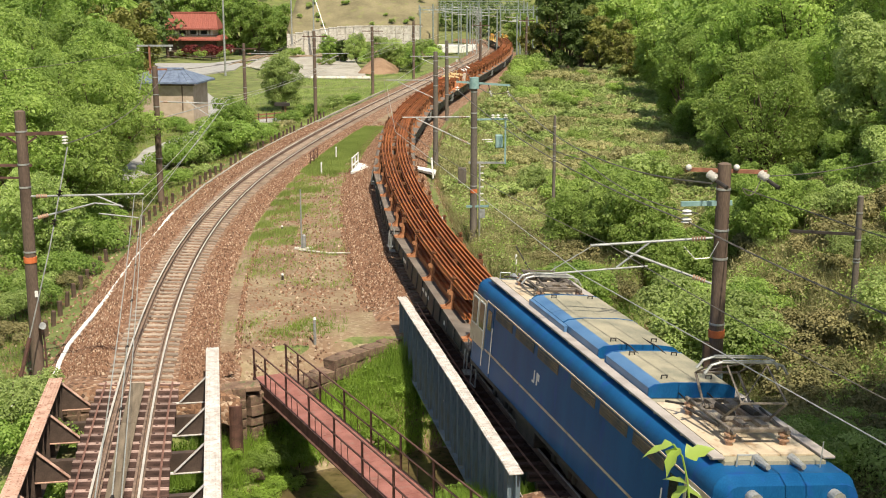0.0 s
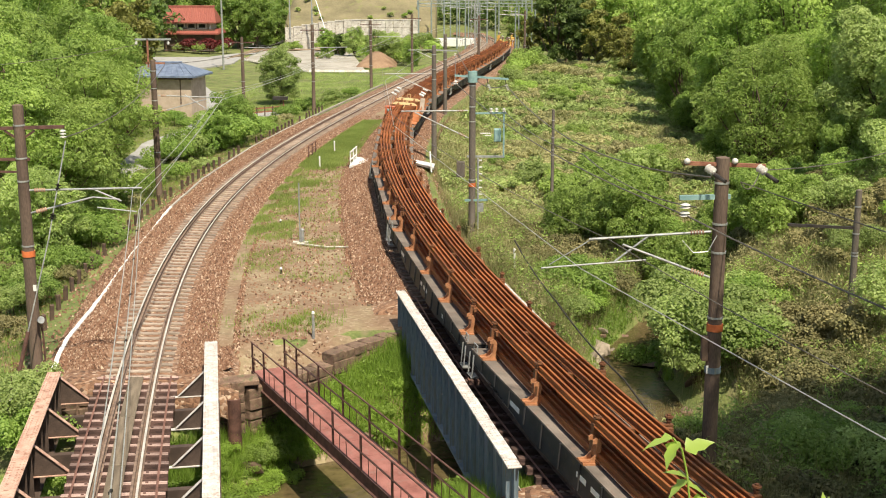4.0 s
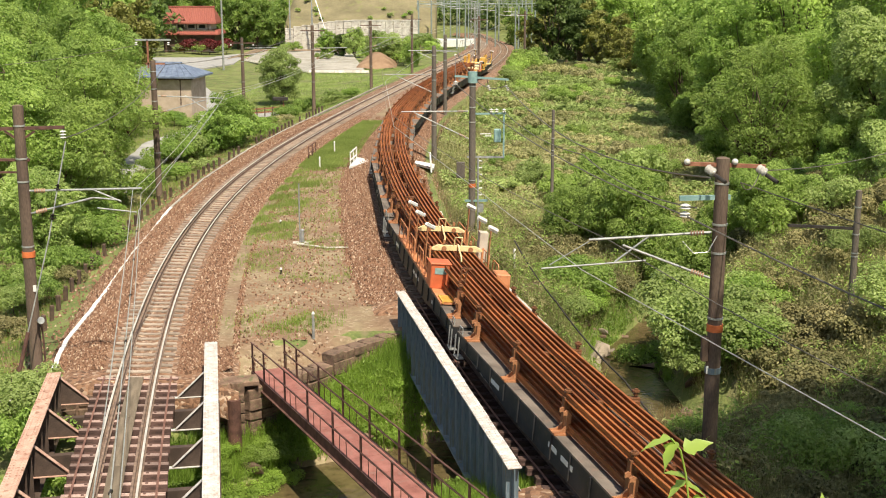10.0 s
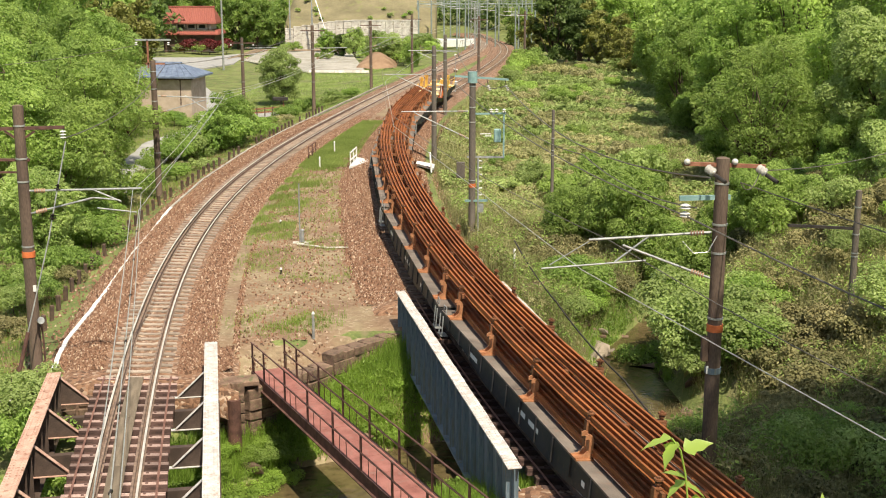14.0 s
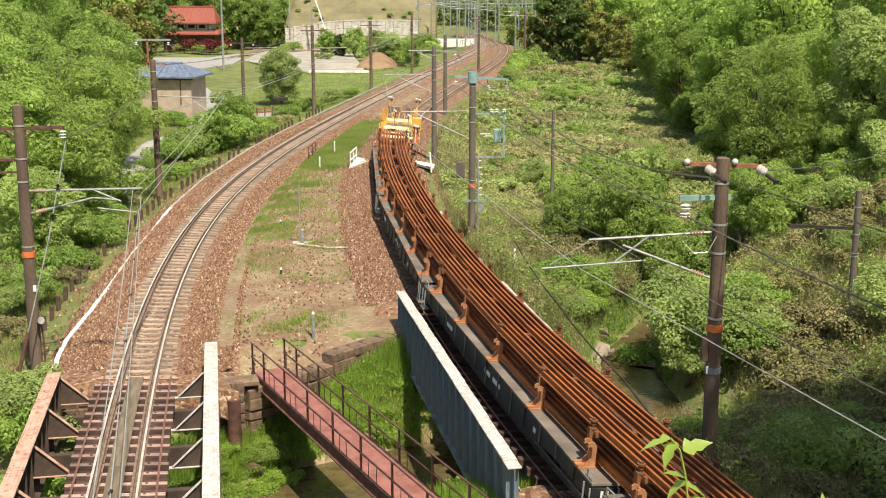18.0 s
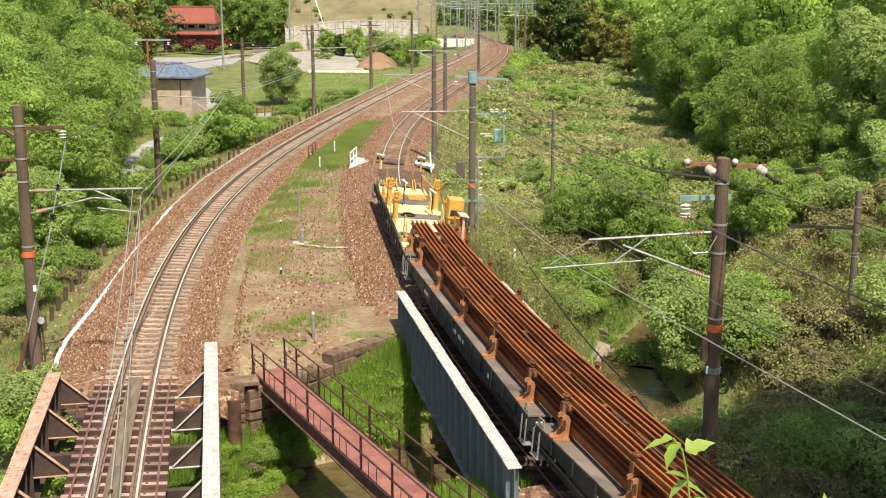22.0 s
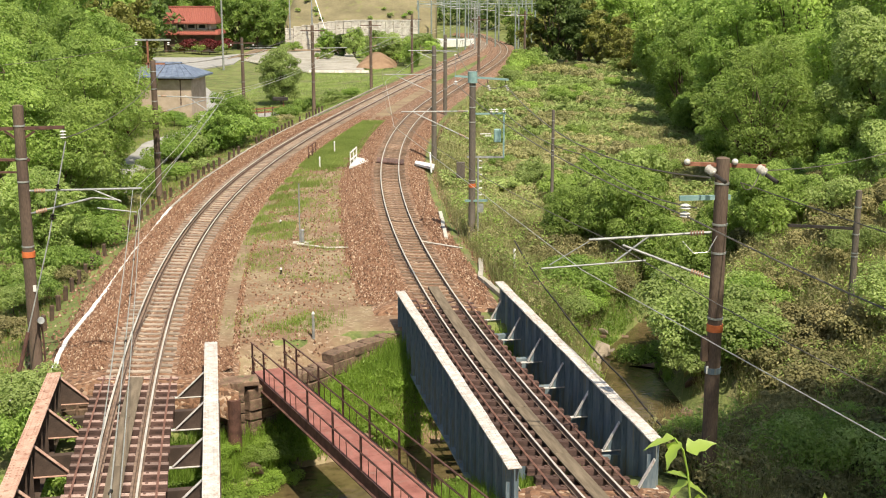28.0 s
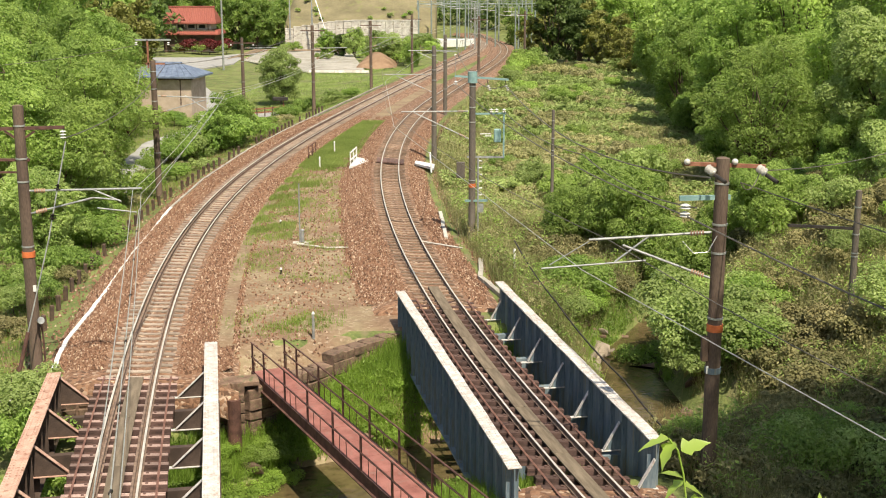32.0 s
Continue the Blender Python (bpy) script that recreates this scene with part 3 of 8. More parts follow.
def make_bridge(name, label, line, y0, y1, gap, top, depth, paint, cap_l, cap_r, flange, timber_step, knees, span_l, span_r, top_wood, near=0.0, far=0.0, knee=None):
    """near, far: how far the girders stand to the right of the track's chord at each end."""
    d0, d1 = line.along(y0), line.along(y1)
    m = line.chord(d0, d1) @ pose(near, 0, 0, 0, 0, -math.degrees(math.atan2(far - near, d1 - d0)))
    t = thing(name, label, "bridge", m)
    long = d1 - d0
    inv = m.inverted()
    for side, cap, (a, b) in ((-1, cap_l, span_l), (1, cap_r, span_r)):
        g = new("girder")
        g.parent, g.matrix_basis = t, pose(side * gap, 0, 0)
        tagged(g, "deep riveted plate girder with stiffeners")
        girder(g, a, b, top, depth, side, paint, cap, flange, knees, *(knee or (gap - 1.25, top - 0.12)), 0.95)
    for x in (-0.566, 0.566):
        bm = B()
        box(bm, x, long / 2, -0.66, 0.26, long, 0.44)
        part("stringer", bm, paint, t)
    bm = B()
    box(bm, 0, 0, -0.72, gap * 2 - 0.1, 0.2, 0.5)
    me = mesh_of("floor_beam", bm, paint)
    for y in np.arange(0.6, long, 2.9):
        hung("floor_beam", me, t, pose(0, float(y), 0))
    bm = B()
    box(bm, 0, 0, -0.265, 2.45, 0.2, 0.20, bevel=0.012)
    for x in (-0.72, -0.41, 0.41, 0.72):
        box(bm, x, 0.03, -0.155, 0.07, 0.09, 0.03)
    me = mesh_of("bridge_timber", bm, M_TIMBER)
    me.materials.append(top_wood)
    for f in me.polygons:
        if f.normal.z > 0.9 and f.area > 0.2:
            f.material_index = 1
    for y in np.arange(0.2, long, timber_step):
        p = line.at(d0 + float(y))
        q = inv @ p
        hung("bridge_timber", me, t, pose(q.x + random.uniform(-0.03, 0.03), q.y, random.uniform(-0.006, 0.006), 0, line.cant, random.uniform(-0.5, 0.5)))
    bm = B()
    box(bm, 0, 0, -0.135, 0.42, 3.58, 0.045, bevel=0.006)
    me = mesh_of("walkway_board", bm, M_PLANK)
    for k in range(int(long / 3.6) + 1):
        q = inv @ line.at(d0 + 1.2 + 3.6 * k)
        hung("walkway_board", me, t, pose(q.x - 0.02, q.y, random.uniform(0, 0.004), 0, line.cant, m.to_euler().z * 0 + line.turn(d0 + 1.2 + 3.6 * k) - math.degrees(m.to_euler().z)))
    for x in (-1.0, 1.0):
        bm = B()
        pipe(bm, [inv @ line.at(d0 + long * k / 12, x, -0.13) for k in range(13)], 0.03, 4)
        part("spacer_bar", bm, M_RUST_BAR, t)
    return t


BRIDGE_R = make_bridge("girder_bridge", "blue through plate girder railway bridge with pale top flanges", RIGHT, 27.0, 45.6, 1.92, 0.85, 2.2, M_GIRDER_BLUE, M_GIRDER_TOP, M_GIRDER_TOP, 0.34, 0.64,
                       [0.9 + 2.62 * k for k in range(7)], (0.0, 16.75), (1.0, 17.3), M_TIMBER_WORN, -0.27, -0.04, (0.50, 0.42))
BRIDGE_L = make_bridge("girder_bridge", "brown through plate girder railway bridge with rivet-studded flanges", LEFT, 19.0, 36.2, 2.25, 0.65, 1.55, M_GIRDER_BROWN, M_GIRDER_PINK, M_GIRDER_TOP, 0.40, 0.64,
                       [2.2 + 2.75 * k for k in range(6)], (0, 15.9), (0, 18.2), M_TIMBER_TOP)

# ---- the train ----
# o: metres along the train, from a point 14 m north of the camera at the start; the train runs towards and past the camera


def run(t):
    return 9.4 * t - 0.03 * t * t


TIMES = [0.8 * k for k in range(41)]


def drive(ob, o0, o1):
    """Keys a thing whose origin is at o0 of the train and whose far end is at o1."""
    walk(ob, [(t, RIGHT.chord(o0 - run(t), o1 - run(t), RIGHT.cant)) for t in TIMES])


MOVING = []


def wheelset(parent, y, r=0.43):
    w = new("wheelset")
    w.parent, w.matrix_basis = parent, pose(0, y, r)
    bm = B()
    rod(bm, (-0.75, 0, 0), (0.75, 0, 0), 0.07, n=10)
    part("axle", bm, M_DARK_METAL, w)
    for s in (-1, 1):
        bm = B()
        disc(bm, (s * 0.566, 0, 0), (1, 0, 0), r, 0.10, 24)
        disc(bm, (s * 0.50, 0, 0), (1, 0, 0), r + 0.028, 0.03, 24)
        disc(bm, (s * 0.64, 0, 0), (1, 0, 0), 0.14, 0.10, 12)
        part("wheel", bm, M_DARK_METAL, w, smooth=True)


def bogie(parent, y, base=1.8, r=0.43):
    b = new("bogie")
    b.parent, b.matrix_basis = parent, pose(0, y, 0)
    bm = B()
    for s in (-1, 1):
        prism(bm, [(-base / 2 - 0.35, 0.55), (-base / 2 - 0.3, 0.66), (-0.45, 0.60), (-0.3, 0.42), (0.3, 0.42), (0.45, 0.60), (base / 2 + 0.3, 0.66), (base / 2 + 0.35, 0.55), (base / 2 + 0.1, 0.40), (0.5, 0.30), (-0.5, 0.30), (-base / 2 - 0.1, 0.40)], s * 0.86 - 0.05, s * 0.86 + 0.05, "X")
        for e in (-1, 1):
            box(bm, s * 0.86, e * base / 2, 0.43, 0.2, 0.26, 0.26, bevel=0.03)
    box(bm, 0, 0, 0.6, 1.8, 0.4, 0.2)
    part("bogie_frame", bm, M_DARK_METAL, b)
    for s in (-1, 1):
        for e in (-0.18, 0.18):
            bm = B()
            rod(bm, (s * 0.9, e, 0.34), (s * 0.9, e, 0.6), 0.09, n=10)
            part("spring", bm, M_DARK_METAL, b)
    for e in (-1, 1):
        wheelset(b, e * base / 2, r)
    return b


WAGON = 18.2


def make_wagon():
    """A long flat wagon; its front end is at local y 0, its deck at 1.125."""
    w = thing("flat_wagon", "black bogie flat wagon with a worn grey steel deck", "wagon", group="wagons of the rail train")
    bm = B()
    box(bm, 0, WAGON / 2, 1.10, 2.5, WAGON - 0.1, 0.05)
    part("deck", bm, M_DECK, w)
    for s in (-1, 1):
        bm = B()
        prism(bm, [(0.05, 0.74), (0.05, 1.074), (WAGON - 0.05, 1.074), (WAGON - 0.05, 0.74), (WAGON - 2.6, 0.70), (WAGON - 5.6, 0.40), (5.6, 0.40), (2.6, 0.70)], s * 1.22 - 0.02, s * 1.22 + 0.02, "X")
        part("side_sill", bm, M_WAGON, w)
        me = None
        for k in range(13):
            y = 1.2 + k * (WAGON - 2.4) / 12
            low = 0.74 if y < 2.8 or y > WAGON - 2.8 else 0.45 if 5.4 < y < WAGON - 5.4 else 0.6
            bm = B()
            box(bm, s * 1.26, y, (1.07 + low) / 2, 0.05, 0.05, 1.07 - low)
            part("sill_rib", bm, M_WAGON, w)
    bm = B()
    for s in (-1, 1):
        box(bm, s * 0.4, WAGON / 2, 0.78, 0.14, WAGON - 1, 0.38)
    for k in range(9):
        box(bm, 0, 1.0 + k * 2.02, 0.85, 2.3, 0.12, 0.25)
    part("underframe", bm, M_WAGON, w)
    bm = B()
    box(bm, 0, 0.06, 0.88, 2.5, 0.1, 0.3)
    part("end_beam", bm, M_WAGON, w)
    bm = B()
    box(bm, 0, WAGON - 0.06, 0.88, 2.5, 0.1, 0.3)
    part("end_beam", bm, M_WAGON, w)
    for x in (-1.02, -0.9):
        bm = B()
        box(bm, x, -0.004, 0.9, 0.06, 0.012, 0.15)
        part("end_mark", bm, M_WHITE, w, "short white painted bar")
    for y, o in ((0, -1), (WAGON, 1)):
        bm = B()
        box(bm, 0, y + o * 0.12, 0.86, 0.24, 0.3, 0.26, bevel=0.04)
        box(bm, 0.02, y - o * 0.15, 0.86, 0.14, 0.5, 0.16)
        part("coupler", bm, M_DARK_METAL, w)
        for s in (-1, 1):
            bm = B()
            pipe(bm, [(s * 1.28, y - o * 0.05, 1.02), (s * 1.28, y - o * 0.05, 0.35), (s * 1.28, y - o * 0.45, 0.35), (s * 1.28, y - o * 0.45, 1.02)], 0.022)
            box(bm, s * 1.2, y - o * 0.25, 0.35, 0.24, 0.5, 0.03)
            part("step_ladder", bm, M_STEEL, w)
            bm = B()
            pipe(bm, [(s * 1.2, y - o * 0.15, 1.05), (s * 1.2, y - o * 0.15, 1.32), (s * 1.2, y - o * 0.5, 1.32), (s * 1.2, y - o * 0.5, 1.05)], 0.018)
            part("grab_rail", bm, M_STEEL, w)
    for y, n in ((4.2, 1), (7.6, 4), (8.7, 3), (13.5, 4)):
        bm = B()
        box(bm, -1.247, y + n * 0.1, 0.78, 0.006, n * 0.2, 0.13)
        part("stencil_mark", bm, M_WHITE, w, "small white stencilled bar")
    bogie(w, 2.5)
    bogie(w, WAGON - 2.5)
    return w


def make_stanchion(parent, y):
    """A saddle across the deck that carries the two tiers of rails, with bolted posts at its ends."""
    s0 = new("rail_saddle")
    s0.parent, s0.matrix_basis = parent, pose(0, y, 1.125)
    tagged(s0, "rusty orange saddle with hooked side brackets")
    return s0


def saddle_meshes():
    bm = B()
    box(bm, 0, 0, 0.07, 1.9, 0.16, 0.14)
    box(bm, 0, 0, 0.745, 1.8, 0.14, 0.12)
    box(bm, 0, 0, 0.41, 0.08, 0.14, 0.55)
    beam = mesh_of("cross_beams", bm, M_RAIL_SIDE)
    bm = B()
    for o in (-0.13, 0.13):
        prism(bm, [(-0.30, 0.0), (0.10, 0.0), (0.11, 0.50), (0.06, 0.59), (-0.03, 0.61), (-0.10, 0.57), (-0.10, 0.48), (-0.05, 0.50), (0.0, 0.48), (0.0, 0.22), (-0.14, 0.08), (-0.30, 0.06)], o - 0.03, o + 0.03)
    box(bm, 0.05, 0, 0.3, 0.06, 0.26, 0.5)
    box(bm, -0.09, 0, 0.02, 0.42, 0.42, 0.04)
    hook = mesh_of("side_bracket", bm, M_STANCHION)
    bm = B()
    rod(bm, (0, 0, 0.0), (0, 0, 0.98), 0.045, n=8)
    rod(bm, (0, 0, 0.90), (0, 0, 0.94), 0.07, n=8)
    rod(bm, (0, 0, 0.98), (0, 0, 1.02), 0.10, n=10)
    rod(bm, (0, 0, 1.02), (0, 0, 1.06), 0.05, n=6)
    box(bm, 0.14, 0, 0.82, 0.4, 0.2, 0.03)
    box(bm, -0.02, 0, 0.42, 0.16, 0.16, 0.84)
    post = mesh_of("side_post", bm, M_RAIL_SIDE)
    return beam, hook, post


SADDLE = saddle_meshes()


def add_saddles(w, ys):
    for y in ys:
        s0 = make_stanchion(w, y)
        hung("cross_beam", SADDLE[0], s0)
        for side in (-1, 1):
            flip = Matrix.Diagonal((-side, 1, 1, 1))
            hung("side_bracket", SADDLE[1], s0, pose(side * 0.98, 0, 0) @ flip)
            hung("side_post", SADDLE[2], s0, pose(side * 0.88, 0.2, 0) @ flip)


LOAD_X = [s * (0.19 + 0.18 * k) for s in (-1, 1) for k in range(4)]


def make_rail_section(length):
    """A stretch of the long rails: two tiers of eight."""
    t = thing("rail_bundle", "two tiers of long rust-orange steel rails in two groups of four", "rails", group="long rails on the train")
    bm, ring = B(), []
    shape = [(px, pz) for px, pz in RAIL_SHAPE]
    a = [bm.verts.new((px, 0, pz)) for px, pz in shape]
    b = [bm.verts.new((px, length, pz)) for px, pz in shape]
    k = len(shape)
    for i in range(k):
        f = bm.faces.new((a[i], a[(i + 1) % k], b[(i + 1) % k], b[i]))
    bm.faces.new(a)
    bm.faces.new(b[::-1])
    me = mesh_of("long_rail", bm, M_RAIL_LOAD)
    for z in (1.125 + 0.154 + 0.14, 1.125 + 0.154 + 0.806):
        for x in LOAD_X:
            hung("long_rail", me, t, pose(x, 0, z))
    return t


def pantograph(parent, y, lift, turned=1):
    """A diamond pantograph on the roof; lift: how far its bow stands over the folded height."""
    p = new("pantograph")
    p.parent, p.matrix_basis = parent, pose(0, y, 3.735)
    tagged(p, "raised diamond pantograph, dusty steel" if lift > 0.5 else "folded diamond pantograph, dusty steel")
    bm = B()
    for s in (-1, 1):
        rod(bm, (s * 0.55, -1.0, 0.16), (s * 0.55, 1.0, 0.16), 0.045, n=6)
        rod(bm, (-0.62, s * 0.85, 0.16), (0.62, s * 0.85, 0.16), 0.05, n=6)
        rod(bm, (-0.5, s * 0.35, 0.2), (0.5, s * 0.35, 0.2), 0.06, n=8)
        box(bm, s * 0.2, 0, 0.18, 0.16, 1.5, 0.08)
    part("base_frame", bm, M_PANTO, p)
    for sx in (-0.55, 0.55):
        for sy in (-0.85, 0.85):
            bm = B()
            rod(bm, (sx, sy, -0.12), (sx, sy, 0.16), 0.07, 0.05, 8)
            rod(bm, (sx, sy, -0.04), (sx, sy, 0.0), 0.11, n=10)
            rod(bm, (sx, sy, 0.06), (sx, sy, 0.1), 0.11, n=10)
            part("insulator", bm, M_PORC_BROWN, p)
    for s in (-1, 1):
        for nm, a, b, r in (("spring", (s * 0.25, -0.3, 0.26), (s * 0.25, 0.3, 0.26), 0.07), ("damper", (s * 0.62, -0.5, 0.12), (s * 0.78, 0.5, 0.12), 0.03), ("air_pipe", (s * 0.7, 0.8, 0.1), (s * 0.95, 1.1, 0.06), 0.025)):
            bm = B()
            rod(bm, a, b, r, n=8)
            part(nm, bm, M_DARK_METAL, p)
    knee = 0.16 + lift * 0.5 + 0.08
    out = 1.05 if lift < 0.5 else 0.95
    for s in (-1, 1):
        bm = B()
        for x in (-0.5, 0.5):
            rod(bm, (x, s * 0.35, 0.2), (x * 0.92, s * out, knee), 0.026, n=6)
        rod(bm, (-0.46, s * out, knee), (0.46, s * out, knee), 0.022, n=6)
        part("lower_arm", bm, M_PANTO, p)
        bm = B()
        for x in (-0.46, 0.46):
            rod(bm, (x, s * out, knee), (x * 0.9, s * 0.16, 0.26 + lift), 0.02, n=6)
        rod(bm, (-0.46, s * out, knee), (0.42, s * 0.16, 0.26 + lift), 0.012, n=5)
        part("upper_arm", bm, M_PANTO, p)
    for s in (-1, 1):
        bm = B()
        pipe(bm, [(-0.86, s * 0.17, 0.10 + lift), (-0.74, s * 0.17, 0.26 + lift), (-0.55, s * 0.17, 0.32 + lift), (0.55, s * 0.17, 0.32 + lift), (0.74, s * 0.17, 0.26 + lift), (0.86, s * 0.17, 0.10 + lift)], 0.028)
        box(bm, 0, s * 0.17, 0.345 + lift, 1.05, 0.05, 0.03)
        part("contact_bow", bm, M_STEEL, p)


def make_loco():
    """Local y 0 is the front buffer beam, 16 the rear one."""
    c = thing("electric_locomotive", "blue electric locomotive with cream cab ends and dusty roof", "locomotive")
    n = 16.0
    bm = B()
    shape = [(-1.38, 1.0), (-1.38, 3.16), (-1.37, 3.28), (-1.32, 3.38), (-1.24, 3.46), (-1.12, 3.51), (1.12, 3.51), (1.24, 3.46), (1.32, 3.38), (1.37, 3.28), (1.38, 3.16), (1.38, 1.0)]
    prism(bm, shape, 0.5, n - 0.5)
    part("body", bm, M_LOCO_BLUE, c, "glossy dark blue body side", smooth=True)
    for y0, y1, o in ((0.5, 0.02, -1), (n - 0.5, n - 0.02, 1)):
        bm = B()
        full = [Vector((x, y0, z)) for x, z in shape]
        end = [Vector((x * 0.93, y1 - (0.0 if z < 2.1 else o * (z - 2.1) * 0.16), z if z < 3 else 3.0 + (z - 3.0) * 0.75)) for x, z in shape]
        a, b = [bm.verts.new(v) for v in full], [bm.verts.new(v) for v in end]
        for i in range(len(a)):
            bm.faces.new((a[i], a[(i + 1) % len(a)], b[(i + 1) % len(a)], b[i]))
        bm.faces.new(b)
        bm.faces.new(a[::-1])
        part("cab_nose", bm, M_LOCO_BLUE, c, smooth=True)
        bm = B()
        yy = y1 + o * 0.012
        prism(bm, [(-1.22, 1.55), (-1.22, 2.15), (1.22, 2.15), (1.22, 1.55)], yy - 0.015, yy + 0.01)
        part("cream_front_band", bm, M_LOCO_CREAM, c)
        for x in (-0.78, 0.0, 0.78):
            bm = B()
            box(bm, x, 0, 0, 0.66, 0.03, 0.62, pose(0, y1 - o * 0.10, 2.66, o * 9, 0, 0), bevel=0.01)
            part("windscreen", bm, M_GLASS_DARK, c)
        for x in (-0.8, 0.8):
            bm = B()
            disc(bm, (x, y1 - o * 0.1, 3.2), (0, 1, 0), 0.13, 0.2, 16)
            part("headlight", bm, M_STEEL, c, "chrome rimmed headlight")
        for x in (-0.95, 0.95):
            bm = B()
            disc(bm, (x, y1 + o * 0.02, 1.45), (0, 1, 0), 0.09, 0.08, 12)
            part("tail_light", bm, M_RED_KIT, c)
    for s in (-1, 1):
        for y0, y1 in ((0.12, 1.55), (n - 1.55, n - 0.12)):
            bm = B()
            ym = (y0 + y1) / 2
            box(bm, s * 1.375, ym, 2.35, 0.03, y1 - y0, 1.42)
            part("cab_side_panel", bm, M_LOCO_CREAM, c, "dusty cream cab side")
            for dy in (-0.34, 0.34):
                bm = B()
                box(bm, s * 1.392, ym + dy, 2.56, 0.02, 0.54, 0.82, bevel=0.008)
                w = part("cab_window_frame", bm, M_WHITE, c)
                bm = B()
                box(bm, s * 1.404, ym + dy, 2.56, 0.012, 0.44, 0.72)
                part("pane", bm, M_GLASS_DARK, w)
        for y in (1.95, n - 1.95):
            bm = B()
            box(bm, s * 1.384, y, 2.05, 0.02, 0.62, 2.0)
            d = part("cab_door", bm, M_LOCO_BLUE, c)
            bm = B()
            box(bm, s * 1.398, y, 2.62, 0.012, 0.36, 0.55)
            part("door_window", bm, M_GLASS_DARK, d)
            for o in (-0.4, 0.4):
                bm = B()
                rod(bm, (s * 1.43, y + o, 1.2), (s * 1.43, y + o, 2.5), 0.016, n=6)
                part("grab_rail", bm, M_STEEL, d)
        bm = B()
        box(bm, s * 1.385, n / 2, 1.72, 0.02, n - 3.4, 0.055)
        part("waist_stripe", bm, M_LOCO_CREAM, c)
        bm = B()
        box(bm, s * 1.385, n / 2, 3.10, 0.03, n - 3.2, 0.035)
        part("gutter_line", bm, M_LOCO_CREAM, c)
        for k, y in enumerate((3.2, 5.0, 6.8, 9.2, 11.0, 12.8)):
            bm = B()
            box(bm, s * 1.384, y, 2.92, 0.02, 1.5, 0.26)
            g = part("filter_grille", bm, M_GRILLE, c, "brown dusty air filter grille")
            for j in range(4):
                bm = B()
                box(bm, s * 1.397, y, 2.83 + j * 0.06, 0.016, 1.46, 0.02)
                part("louvre", bm, M_GRILLE, g)
        bm = B()
        y = 9.9
        box(bm, s * 1.386, y + 0.14, 2.26, 0.012, 0.06, 0.32)
        box(bm, s * 1.386, y + 0.22, 2.12, 0.012, 0.14, 0.05)
        box(bm, s * 1.386, y - 0.06, 2.26, 0.012, 0.06, 0.32)
        box(bm, s * 1.386, y - 0.15, 2.32, 0.012, 0.16, 0.18)
        part("white_emblem", bm, M_WHITE, c, "white painted operator emblem")
        bm = B()
        box(bm, s * 1.35, n / 2, 1.0, 0.08, n - 0.8, 0.1)
        part("sole_bar", bm, M_DARK_METAL, c)
        for y in (5.4, 10.6):
            bm = B()
            box(bm, s * 1.05, y, 0.7, 0.5, 1.5, 0.5, bevel=0.03)
            part("equipment_box", bm, M_DARK_METAL, c)
    bm = B()
    prism(bm, [(-1.02, 3.48), (-1.0, 3.58), (1.0, 3.58), (1.02, 3.48)], 0.9, n - 0.9)
    part("roof_floor", bm, M_LOCO_ROOF, c, "dusty grey-green roof floor")
    for s in (-1, 1):
        bm = B()
        box(bm, s * 1.10, n / 2, 3.62, 0.25, n - 1.9, 0.05, bevel=0.01)
        for k in range(12):
            box(bm, s * 1.09, 1.2 + k * (n - 2.4) / 11, 3.55, 0.08, 0.08, 0.1)
        part("roof_walkway", bm, M_LOCO_GREY, c, "pinkish grey roof walkway board")
    for y in (2.6, 13.4):
        bm = B()
        box(bm, 0, y, 3.60, 1.84, 2.9, 0.03)
        part("pantograph_floor", bm, M_LOCO_CREAM, c, "pale dusty floor under the pantograph")
    for y0, y1, seams in ((4.4, 6.75, 0), (7.2, 11.95, 1)):
        bm = B()
        prism(bm, [(-0.95, 3.58), (-0.96, 3.80), (-0.84, 3.87), (-0.45, 3.91), (0.45, 3.91), (0.84, 3.87), (0.96, 3.80), (0.95, 3.58)], y0, y1)
        h = part("roof_hatch", bm, M_LOCO_ROOF_BLUE, c, "blue sided roof hatch with brake-dusted top", smooth=True)
        bm = B()
        prism(bm, [(-0.68, 3.887), (-0.45, 3.916), (0.45, 3.916), (0.84, 3.876), (0.84, 3.86), (0.45, 3.90), (-0.45, 3.90)], y0 + 0.05, y1 - 0.05)
        part("dusty_top", bm, M_LOCO_ROOF, h)
        bm = B()
        for y in (y0 - 0.01, y1 + 0.01):
            prism(bm, [(-0.97, 3.60), (-0.97, 3.80), (-0.84, 3.88), (-0.45, 3.92), (0.45, 3.92), (0.84, 3.88), (0.97, 3.80), (0.97, 3.60)], y - 0.02, y + 0.02)
        part("hatch_end", bm, M_LOCO_BLUE, h)
        if seams:
            bm = B()
            prism(bm, [(-0.97, 3.78), (-0.97, 3.81), (-0.84, 3.882), (-0.45, 3.924), (0.45, 3.924), (0.84, 3.882), (0.97, 3.81), (0.97, 3.78)], 9.5, 9.56)
            part("seam_strip", bm, M_LOCO_BLUE, h)
        for x in (-0.5, 0.5):
            for y in (y0 + 0.3, y1 - 0.35):
                bm = B()
                pipe(bm, [(x - 0.06, y, 3.88), (x - 0.06, y, 3.98), (x + 0.06, y, 3.98), (x + 0.06, y, 3.88)], 0.018)
                part("lifting_eye", bm, M_DARK_METAL, h)
    bm = B()
